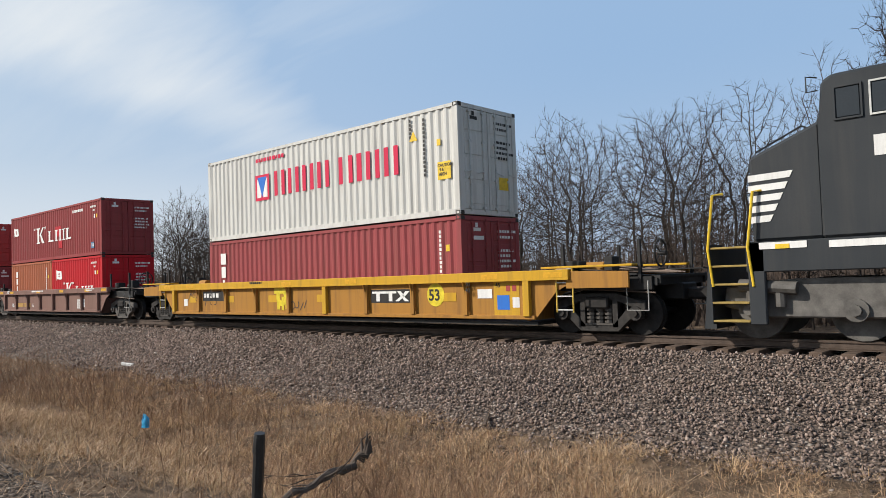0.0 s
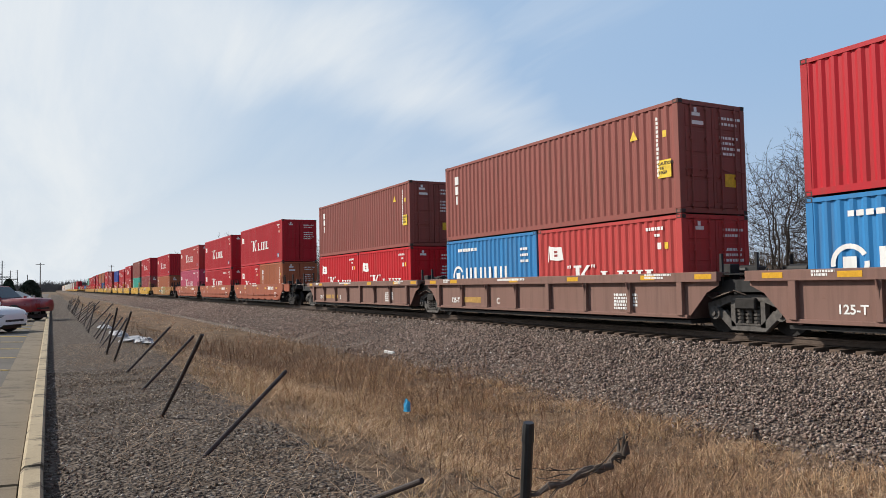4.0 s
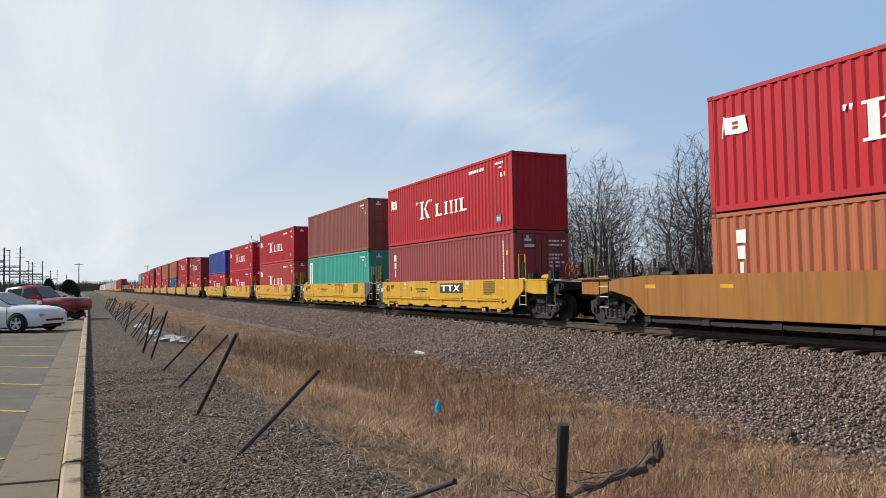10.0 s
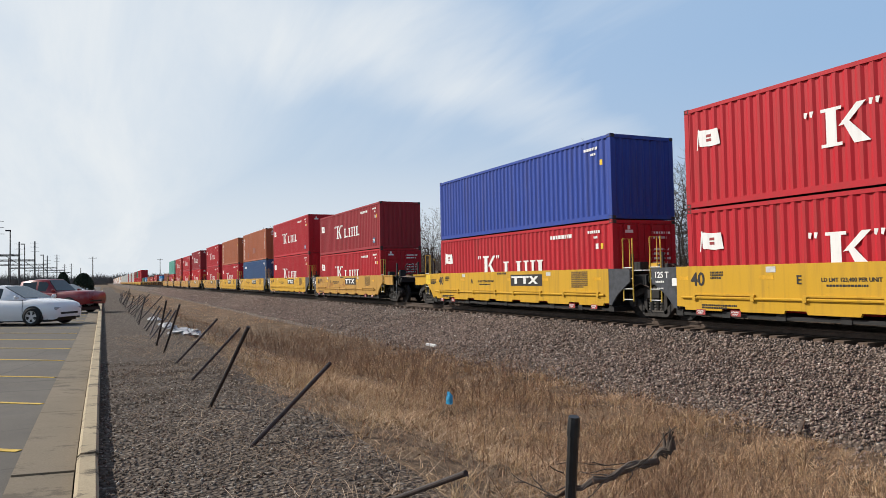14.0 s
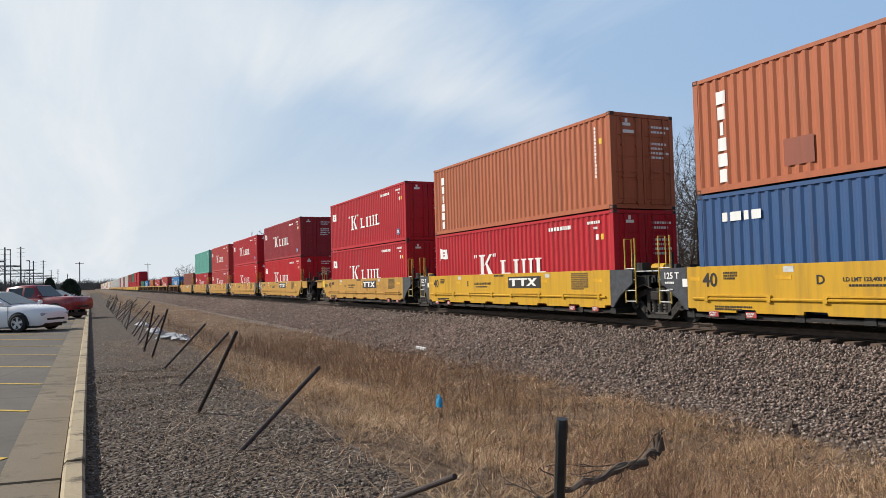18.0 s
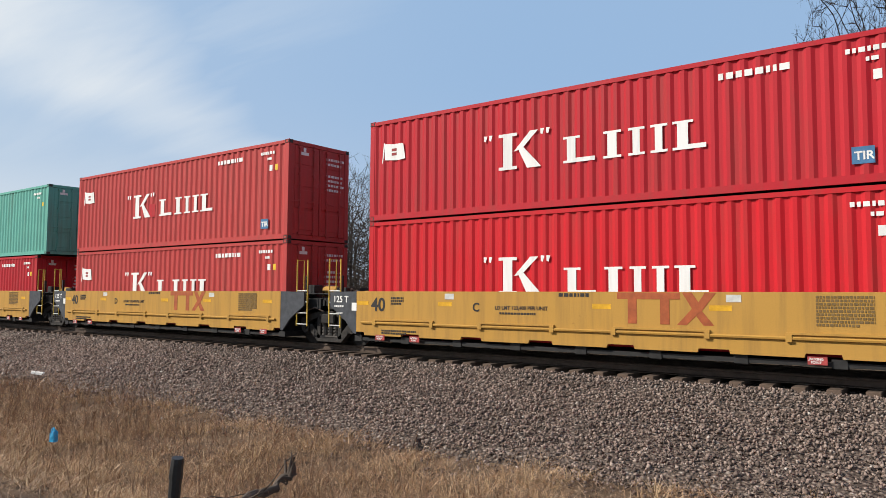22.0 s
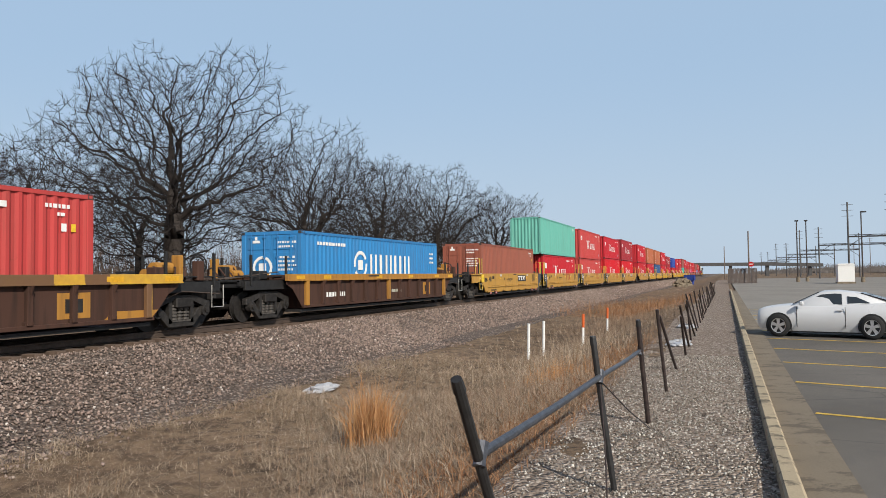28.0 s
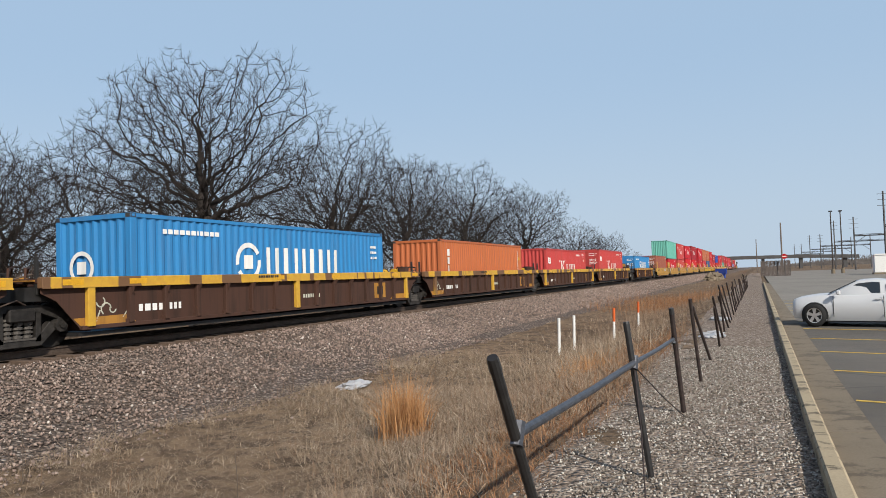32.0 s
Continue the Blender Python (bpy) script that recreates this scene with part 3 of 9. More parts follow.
def container_meshes(length, h, colour):
    key = (length, h, colour)
    if key in CACHE:
        return CACHE[key]
    m, hl = M[colour], length / 2
    d = {}
    bm = bmesh.new()
    corrugated(bm, -hl + 0.16, hl - 0.16, 0.15, h - 0.10, -(CW - 0.012), 0.036, "x", -1)
    d["side_wall"] = mesh_of(bm, "side_wall", m)
    bm = bmesh.new()
    n = round(length / 0.26)
    vs = []
    for i in range(n * 2 + 1):
        x, z = -hl + 0.05 + (length - 0.1) * i / (n * 2), h - 0.03 + (0.012 if i % 2 else 0)
        vs.append((bm.verts.new((x, -CW + 0.05, z)), bm.verts.new((x, CW - 0.05, z))))
    for a, b in zip(vs, vs[1:]):
        bm.faces.new((a[0], b[0], b[1], a[1]))
    d["roof"] = mesh_of(bm, "roof", m)
    bm = bmesh.new()
    box(bm, -hl + 0.05, hl - 0.05, -CW + 0.05, CW - 0.05, 0.10, 0.14)
    d["floor"] = mesh_of(bm, "floor", M["c_floor_holes"])
    bm = bmesh.new()
    box(bm, -hl + 0.16, hl - 0.16, -CW, -CW + 0.06, 0.02, 0.16)
    d["bottom_rail"] = mesh_of(bm, "bottom_rail", m)
    bm = bmesh.new()
    box(bm, -hl + 0.16, hl - 0.16, -CW, -CW + 0.06, h - 0.11, h - 0.02)
    d["top_rail"] = mesh_of(bm, "top_rail", m)
    bm = bmesh.new()
    box(bm, -0.085, 0.085, -0.085, 0.085, 0.118, h - 0.118, 0.012)
    d["corner_post"] = mesh_of(bm, "corner_post", m)
    bm = bmesh.new()
    box(bm, -0.06, 0.06, -CW + 0.16, CW - 0.16, 0.02, 0.15)
    d["end_sill"] = mesh_of(bm, "end_sill", m)
    bm = bmesh.new()
    box(bm, -0.06, 0.06, -CW + 0.16, CW - 0.16, h - 0.12, h - 0.01)
    d["end_header"] = mesh_of(bm, "end_header", m)
    bm = bmesh.new()
    corrugated(bm, -CW + 0.16, CW - 0.16, 0.15, h - 0.12, 0.02, 0.045, "y", 1, 0.25)
    d["end_wall"] = mesh_of(bm, "end_wall", m)
    bm = bmesh.new()
    w = CW - 0.17
    box(bm, 0.0, 0.05, 0.012, w, 0.16, h - 0.13, 0.008)
    for i in range(4):
        z = 0.30 + (h - 0.6) * i / 3.6
        box(bm, 0.05, 0.068, 0.09, w - 0.08, z, z + (h - 0.6) / 3.6 - 0.10, 0.008)
    d["door"] = mesh_of(bm, "door", m)
    bm = bmesh.new()
    for y in (0.0,):
        tube(bm, [(0.10, y, 0.10), (0.10, y, h - 0.08)], 0.021, 6)
        for z in (0.2, h * 0.33, h * 0.66, h - 0.2):
            box(bm, 0.05, 0.125, y - 0.05, y + 0.05, z - 0.03, z + 0.03)
        tube(bm, [(0.13, y, 1.15), (0.13, y + 0.28, 1.10)], 0.018, 5)
    d["lock_rod"] = mesh_of(bm, "lock_rod", M["plate"] if colour == "white" else m)
    bm = bmesh.new()
    box(bm, -0.089, 0.089, -0.081, 0.081, 0, 0.118, 0.01)
    # Openings are dark plates: the shade inside them is put into the colour.
    box(bm, -0.045, 0.045, -0.0835, -0.0800, 0.03, 0.088)
    box(bm, -0.045, 0.045, 0.0800, 0.0835, 0.03, 0.088)
    for f in bm.faces[-12:]:
        f.material_index = 1
    d["corner_casting"] = mesh_of(bm, "corner_casting", [m, M["c_floor_holes"]])
    CACHE[key] = d
    return d


CNAME = dict(kred="red", krose="faded red", kdark="dark red", kbright="bright red", kmaroon="maroon red", kpink="sun-bleached pink red", tex="brown", texr="maroon brown",
             orange="rust orange", torange="orange brown", brown="brown", teal="teal green", emerald="sea green", hblue="bright blue", navy="royal blue", sblue="slate blue", white="dirty white", dgreen="dark green")


def container(length, h, colour, doors=1, marks=None, simple=False):
    """A shipping container on its base centre. doors: +1 at the end towards +x, -1 at the other."""
    d, hl = container_meshes(length, h, colour), length / 2
    size = "forty-foot" if length > 9 else "twenty-foot"
    ob = empty("shipping_container", f"{CNAME[colour]} corrugated steel {size} shipping container", "container", "containers on the train")
    for n in ("roof", "floor"):
        part(n, d[n], None, ob)
    for s in (-1, 1):
        for n in ("side_wall", "bottom_rail", "top_rail"):
            part(n, d[n], None, ob).matrix_basis = pose(0, 0, 0, 0, 0, 0 if s < 0 else 180)
    for s in (-1, 1):
        for n in ("end_sill", "end_header"):
            part(n, d[n], None, ob).matrix_basis = pose(s * (hl - 0.07), 0, 0)
        if s == doors:
            for q in (-1, 1):
                dr = part("door", d["door"], None, ob, "" if simple else "container door with lock rods")
                dr.matrix_basis = pose(s * (hl - 0.075), 0, 0, 0, 0, 0 if s > 0 else 180) @ Matrix.Diagonal((1, q, 1, 1))
                if not simple:
                    for y in (0.26, 0.80):
                        part("lock_rod", d["lock_rod"], None, dr).matrix_basis = pose(0, y, 0)
        else:
            ew = part("end_wall", d["end_wall"], None, ob)
            ew.matrix_basis = pose(s * (hl - 0.05), 0, 0, 0, 0, 0 if s > 0 else 180)
        for q in (-1, 1):
            cp = part("corner_post", d["corner_post"], None, ob)
            cp.matrix_basis = pose(s * (hl - 0.087), q * (CW - 0.087), 0)
            if not simple:
                for z in (0, h - 0.118):
                    cc = part("corner_casting", d["corner_casting"], None, ob)
                    cc.matrix_basis = pose(s * (hl - 0.089), q * (CW - 0.081), z)
    if marks:
        for f in marks if isinstance(marks, (list, tuple)) else [marks]:
            f(ob, length, h, doors)
    return ob


YF = -(CW - 0.012) - 0.004     # face on which lettering is painted


def shape(parent, polys, mat, x, z, name="emblem", label="", y=None):
    """Plain painted shapes on the side that looks towards -y."""
    key = ("shape", tuple(map(tuple, (sum(map(list, p), []) for p in polys))), mat.name, name)
    if key not in CACHE:
        bm = bmesh.new()
        for p in polys:
            prism(bm, p, -0.0015, 0.0015, "y")
        CACHE[key] = mesh_of(bm, name, mat)
    ob = part(name, CACHE[key], None, parent, label)
    ob.matrix_basis = pose(x, YF if y is None else y, z)
    return ob


def rect(x0, x1, z0, z1):
    return [(x0, z0), (x1, z0), (x1, z1), (x0, z1)]


def bars(parent, x, z, w, h, n, mat, y=None, seed=1, vertical=False, name="marking"):
    """Writing too small to read, as short bars."""
    r = random.Random(seed)
    ps = []
    if vertical:
        v = 0.0
        while v < h:
            c = w * r.uniform(0.7, 1.0)
            ps.append(rect(0, c, -v - w * 0.9, -v))
            v += w * 1.25
    else:
        lh = h / n
        for i in range(n):
            u = 0.0
            while u < w * (1 if i < n - 1 else 0.7):
                c = lh * r.uniform(0.35, 1.1)
                ps.append(rect(u, min(w, u + c), -(i + 0.72) * lh, -i * lh))
                u += c + lh * 0.28
    return shape(parent, ps, mat, x, z, name, "", y)


# the brand marks, as plain stems and wedges of the size that they have
def stems(x, z, s, widths, gap=0.16, h=0.60, foot=0.05):
    """Upright painted bars with small feet, one or two to a place."""
    out = []
    for w in widths:
        n = 2 if w > 0.36 else 1
        t = 0.13 if n == 2 else min(0.17, w)
        for i in range(n):
            a = x + (w - t) * s * i
            out.append(rect(a, a + t * s, z, z + h * s))
            for q in (z, z + h * s - 0.055 * s):
                out.append(rect(a - foot * s, a, q, q + 0.055 * s))
                out.append(rect(a + t * s, a + (t + foot) * s, q, q + 0.055 * s))
        x += (w + gap) * s
    return out


def serif_bar(x, z, w, h, foot=0.10, t=0.07):
    """One upright painted bar with a foot at either end."""
    return [rect(x, x + w, z + t, z + h - t), rect(x - foot, x + w + foot, z, z + t), rect(x - foot, x + w + foot, z + h - t, z + h)]


def k_mark(x0, z0, s):
    """One tall footed bar with a wedge beside it and four ticks above, then a row of lower footed bars."""
    k = s / 1.28
    out = serif_bar(x0 + 0.14 * k, z0, 0.24 * k, 0.82 * k, 0.12 * k)
    out += [[(x0 + 0.42 * k, z0 + 0.40 * k), (x0 + 0.84 * k, z0 + 0.82 * k), (x0 + 1.04 * k, z0 + 0.82 * k), (x0 + 0.62 * k, z0 + 0.43 * k)],
            [(x0 + 0.50 * k, z0 + 0.50 * k), (x0 + 0.62 * k, z0 + 0.52 * k), (x0 + 1.12 * k, z0 + 0.0), (x0 + 0.76 * k, z0 + 0.0)]]
    for u in (-0.38, -0.24, 1.10, 1.24):
        out.append([(x0 + u * k, z0 + 0.72 * k), (x0 + (u + 0.05) * k, z0 + 0.70 * k), (x0 + (u + 0.09) * k, z0 + 0.83 * k), (x0 + u * k, z0 + 0.84 * k)])
    for u, w, right in ((1.74, 0.20, 0.44), (2.66, 0.20, 0.10), (3.20, 0.15, 0.10), (3.66, 0.15, 0.10), (4.10, 0.21, 0.34)):
        out.append(rect(x0 + u * k, x0 + (u + w) * k, z0, z0 + 0.56 * k))
        out.append(rect(x0 + (u - 0.09) * k, x0 + u * k, z0, z0 + 0.05 * k))
        out.append(rect(x0 + (u + w) * k, x0 + (u + w + right) * k, z0, z0 + (0.09 if right > 0.2 else 0.05) * k))
        out.append(rect(x0 + (u - 0.09) * k, x0 + u * k, z0 + 0.51 * k, z0 + 0.56 * k))
        out.append(rect(x0 + (u + w) * k, x0 + (u + w + min(right, 0.1)) * k, z0 + 0.51 * k, z0 + 0.56 * k))
    return out


def m_flag(parent, x, z):
    shape(parent, [[(0, 0), (0.03, 0.005), (0.10, 0.52), (0.06, 0.53)], [(0.10, 0.08), (0.50, 0.04), (0.78, 0.06), (0.70, 0.46), (0.40, 0.46), (0.07, 0.50)]], M["white_paint"], x, z, "flag_emblem", "small white painted flag emblem")
    shape(parent, [rect(0.33, 0.49, 0.28, 0.35), rect(0.33, 0.49, 0.17, 0.24)], M["kmaroon"], x, z, "flag_emblem", "", YF - 0.004)


def small_marks(parent, length, h, seed, white="white_paint", web=True):
    hl = length / 2
    if web:
        bars(parent, hl - 3.35, h - 0.32, 1.75, 0.17, 1, M[white], seed=3, name="marking")
    bars(parent, hl - 1.25, h - 0.28, 0.80, 0.12, 1, M[white], seed=seed)
    bars(parent, hl - 0.95, h - 0.46, 0.30, 0.10, 1, M[white], seed=seed + 1)
    shape(parent, [rect(0, 0.13, 0, 0.17)], M[white], hl - 0.85, h - 0.86)
    shape(parent, [rect(0, 0.12, 0, 0.17)], M["yellow_mark"], hl - 0.60, h - 0.86)


def mk_k(big=True, tir=True, flag=True, web=True, seed=7):
    def f(ob, length, h, doors):
        hl = length / 2
        if length > 9:
            if flag:
                m_flag(ob, -hl + 0.42, h - 1.12)
            shape(ob, k_mark(-hl + 3.95, h - (1.66 if h < 2.7 else 1.84), 1.28 if big else 1.05), M["white_paint"], 0, 0, "emblem", "large white painted brand strokes")
            if tir:
                pl = shape(ob, [rect(0, 0.34, 0, 0.29)], M["blue_plate"], hl - 1.20, 0.34, "sign_plate", "blue plate with white letters")
                text("TIR", 0.20, M["white_paint"], pl, 0.04, -0.006, 0.07)
        else:
            m_flag(ob, -hl + 0.5, h - 1.05)
            shape(ob, k_mark(-hl + 1.75, 0.80, 0.95), M["white_paint"], 0, 0, "emblem", "white painted brand strokes")
        small_marks(ob, length, h, seed, web=web and length > 9)
        d_end(ob, length, h, doors, seed)
    return f


def d_end(ob, length, h, doors, seed, mat="white_paint"):
    """Lines of small figures on the end that has the doors."""
    bm_key = ("dend", mat, seed % 3, h)
    if bm_key not in CACHE:
        r = random.Random(seed)
        bm = bmesh.new()
        for i, z in enumerate((h - 0.35, h - 0.50, h - 0.86, h - 1.0, h - 1.14, h - 1.28)):
            u = 0.25
            while u < 0.95 - 0.12 * (i % 2):
                c = r.uniform(0.04, 0.12)
                box(bm, 0.0, 0.002, u, u + c, z - 0.07, z)
                u += c + 0.03
        box(bm, 0.0, 0.002, -0.75, -0.45, h - 0.40, h - 0.31)
        box(bm, 0.0, 0.002, -0.66, -0.56, h - 0.30, h - 0.18)
        CACHE[bm_key] = mesh_of(bm, "door_marking", M[mat])
    dm = part("door_marking", CACHE[bm_key], None, ob)
    tagged(dm, kind="stuff").matrix_basis = pose(doors * (length / 2 - 0.002), 0, 0, 0, 0, 0 if doors > 0 else 180)


def mk_vertical(n, mat="white_paint", x=0.75, size=0.34, seed=3):
    """A brand name that runs down the wall, as blocks."""
    def f(ob, length, h, doors):
        ps, r = [], random.Random(seed)
        for i in range(n):
            z = h - 0.45 - i * size * 1.12
            if z < 0.4:
                break
            w = size * (0.82, 0.66, 0.30, 0.74)[i % 4]
            ps.append([(size * 0.41 - w / 2, z - size * 0.92), (size * 0.41 + w / 2, z - size * 0.92), (size * 0.41 + w / 2, z), (size * 0.41 - w / 2, z)])
        shape(ob, ps, M[mat], -length / 2 + x, 0, "emblem", "white painted brand blocks running down the wall")
        bars(ob, length / 2 - 0.78, h - 0.35, 0.09, 1.5, 1, M[mat], seed=seed, vertical=True)
        shape(ob, [rect(0, 0.13, 0, 0.17)], M["yellow_mark"], length / 2 - 0.55, h - 0.9)
        d_end(ob, length, h, doors, seed)
        dm = shape(ob, [rect(0, 0.42, 0, 0.10)], M[mat], 0, 0, "marking")
        dm.matrix_basis = pose(doors * (length / 2 + 0.001), -0.75 * doors, h - 0.62, 0, 0, 90 * doors)
    return f


def ring(cx, cz, r0, r1, a0, a1, n=14):
    return [[(cx + r * math.cos(t), cz + r * math.sin(t)) for r, t in ((r0, u), (r1, u), (r1, v), (r0, v))]
            for u, v in ((a0 + (a1 - a0) * i / n, a0 + (a1 - a0) * (i + 1) / n) for i in range(n))]


def mk_ring(ob, length, h, doors):
    """Ring emblem and a row of white strokes on blue."""
    hl = length / 2
    s = 1.14 if length > 9 else 0.82
    x, z = (-hl + 4.2, 1.46) if length > 9 else (-hl + 0.9, 1.20)
    ps = ring(x, z, 0.36 * s, 0.48 * s, 0.5, 3.3) + ring(x, z, 0.36 * s, 0.48 * s, 3.7, 6.4)
    ps += [rect(x - 0.17 * s, x + 0.17 * s, z - 0.17 * s, z + 0.17 * s)]
    b = x + 0.72 * s
    ps += stems(b, z - 0.36 * s, s * 1.12, (0.46, 0.24, 0.46, 0.20, 0.20, 0.46), 0.20, 0.66, 0.0)
    shape(ob, ps, M["white_paint"], 0, 0, "emblem", "white painted ring emblem and strokes")
    bars(ob, -hl + 1.0 if length > 9 else -hl + 0.9, h - 0.35, 2.4 * s, 0.16, 1, M["white_paint"], seed=5)
    for i in range(3):
        bars(ob, hl - 0.95, h - 0.5 - 0.2 * i, 0.55, 0.12, 1, M["white_paint"], seed=20 + i)
    er = ring(0, 0, 0.30, 0.40, 0, math.tau, 20) + [rect(-0.15, 0.15, -0.15, 0.15)]
    for e in (-1, 1):
        q = shape(ob, er, M["white_paint"], 0, 0, "emblem")
        q.matrix_basis = pose(e * (hl + 0.004), -0.35 * e if e < 0 else 0.45, h * 0.52, 0, 0, 90 * e)
    d_end(ob, length, h, doors, 4)


def mk_few(seed=11, mat="white_paint"):
    def f(ob, length, h, doors):
        bars(ob, length / 2 - 1.35, h - 0.3, 0.85, 0.12, 1, M[mat], seed=seed)
        bars(ob, length / 2 - 1.0, h - 0.48, 0.3, 0.1, 1, M[mat], seed=seed + 1)
        shape(ob, [rect(0, 0.13, 0, 0.17)], M["yellow_mark"], length / 2 - 0.55, h - 0.9)
        d_end(ob, length, h, doors, seed)
    return f


def caution(ob, length, h, doors):
    pl = shape(ob, [rect(0, 0.46, 0, 0.46)], M["yellow_mark"], length / 2 - 0.75, 0.95, "sign_plate", "yellow caution plate")
    text("CAUTION\n  9.6\n HIGH", 0.115, M["black_paint"], pl, 0.01, -0.006, 0.33)
    shape(ob, [[(0, 0), (0.30, 0), (0.15, 0.27)]], M["yellow_mark"], length / 2 - 1.75, h - 0.80, "warning_triangle")
    pl = shape(ob, [rect(-0.22, 0.22, 0, 0.34)], M["yellow_mark"], 0, 0, "sign_plate")
    pl.matrix_basis = pose(doors * (length / 2 + 0.002), 0.62 * doors, 0.72, 0, 0, 90 * doors)


def patch(x, z, w, h2, mat):
    def f(ob, length, h, doors):
        shape(ob, [rect(0, w, 0, h2)], M[mat], -length / 2 + x, z, "paint_patch", "overpainted patch", YF + 0.002)
    return f


def mk_ym(ob, length, h, doors):
    hl = length / 2
    shape(ob, [rect(0, 0.80, 0, 0.86)], M["red_paint"], -hl + 3.05, 1.20, "emblem", "square red and blue brand emblem")
    shape(ob, [[(0.10, 0.10), (0.34, 0.10), (0.34, 0.45), (0.10, 0.76)], [(0.46, 0.10), (0.70, 0.10), (0.70, 0.76), (0.46, 0.45)]], M["white_paint"], -hl + 3.05, 1.20, "emblem", "", YF - 0.003)
    shape(ob, [[(0.40, 0.10), (0.66, 0.78), (0.14, 0.78)]], M["blue_paint"], -hl + 3.05, 1.20, "emblem", "", YF - 0.006)
    ps, b = [], -hl + 4.15
    ps += stems(b, 0, 1.35, (0.42, 0.42, 0.42, 0.42), 0.14, 0.60, 0.0) + stems(b + 3.3, 0, 1.35, (0.46, 0.16, 0.42, 0.42), 0.14, 0.60, 0.0)
    shape(ob, ps, M["red_paint"], 0, 1.28, "emblem", "large red painted brand strokes")
    bars(ob, -hl + 3.1, h - 0.28, 2.3, 0.17, 1, M["red_paint"], seed=9)
    bars(ob, hl - 1.25, h - 0.25, 0.09, 1.5, 1, M["black_paint"], seed=3, vertical=True)
    bars(ob, hl - 1.75, h - 0.2, 0.09, 0.5, 1, M["black_paint"], seed=4, vertical=True)
    shape(ob, [rect(0, 0.13, 0, 0.17)], M["yellow_mark"], hl - 0.75, h - 1.05)
    caution(ob, length, h, doors)
    d_end(ob, length, h, doors, 4, "black_paint")


# ---------------------------------------------------------------- well cars
WY, Z_SILL0, Z_SILL1, BASE_Z = 1.49, 0.34, 1.44, 0.33     # above rail top


def truck_meshes(tone="frame_steel"):
    if ("truck", tone) in CACHE:
        return CACHE[("truck", tone)]
    d = {}
    R_ = 0.46
    bm = bmesh.new()
    for s in (-1, 1):
        disc(bm, (0, s * 0.755, 0), R_, 0.13, "y", 26)
        disc(bm, (0, s * 0.69, 0), R_ + 0.03, 0.03, "y", 26)
        disc(bm, (0, s * 0.86, 0), 0.13, 0.12, "y", 12)
    tube(bm, [(0, -1.08, 0), (0, 1.08, 0)], 0.085, 10)
    d["wheelset"] = mesh_of(bm, "wheelset", M["steel_dark"])
    bm = bmesh.new()
    # arched side frame with two windows round the springs
    prism(bm, [(-1.12, 0.05), (-1.12, 0.24), (-0.86, 0.30), (-0.42, 0.44), (0.42, 0.44), (0.86, 0.30), (1.12, 0.24), (1.12, 0.05), (0.98, 0.06), (0.74, 0.16), (0.40, 0.30), (-0.40, 0.30), (-0.74, 0.16), (-0.98, 0.06)], -0.09, 0.09, "y", 0.015)
    prism(bm, [(-0.92, 0.02), (-0.66, 0.08), (-0.36, -0.26), (0.36, -0.26), (0.66, 0.08), (0.92, 0.02), (0.46, -0.40), (-0.46, -0.40)], -0.08, 0.08, "y", 0.015)
    for x in (-0.40, 0.40):
        box(bm, x - 0.06, x + 0.06, -0.08, 0.08, -0.30, 0.34)
    for x in (-0.89, 0.89):
        disc(bm, (x, -0.06, 0.0), 0.15, 0.16, "y", 12, 0.07)
    d["side_frame"] = mesh_of(bm, "side_frame", M[tone])
    bm = bmesh.new()
    for x in (-0.22, 0.0, 0.22):
        for i in range(5):
            tube(bm, [(x, 0, -0.24 + i * 0.085), (x, 0, -0.195 + i * 0.085)], 0.10, 9)
        tube(bm, [(x, 0, -0.26), (x, 0, 0.20)], 0.065, 6)
    box(bm, -0.34, 0.34, -0.10, 0.10, -0.29, -0.25)
    d["spring_nest"] = mesh_of(bm, "spring_nest", M["spring"])
    bm = bmesh.new()
    box(bm, -0.28, 0.28, -1.2, 1.2, 0.10, 0.36, 0.03)
    d["bolster"] = mesh_of(bm, "bolster", M["steel_dark"])
    CACHE[("truck", tone)] = d
    return d


def add_truck(car, x, simple=False, tone="frame_steel"):
    d = truck_meshes(tone)
    tr = part("truck", d["bolster"], None, car, "dark steel bogie with coil springs")
    tr.matrix_basis = pose(x, 0, 0.47)
    for s in (-1, 1):
        w = part("wheelset", d["wheelset"], None, tr)
        w.matrix_basis = pose(s * 0.89, 0, -0.01)
        f = part("side_frame", d["side_frame"], None, tr)
        f.matrix_basis = pose(0, s * 1.02, 0, 0, 0, 0 if s < 0 else 180)
        if not simple:
            g = part("spring_nest", d["spring_nest"], None, tr)
            g.matrix_basis = pose(0, s * 1.02, 0.03)


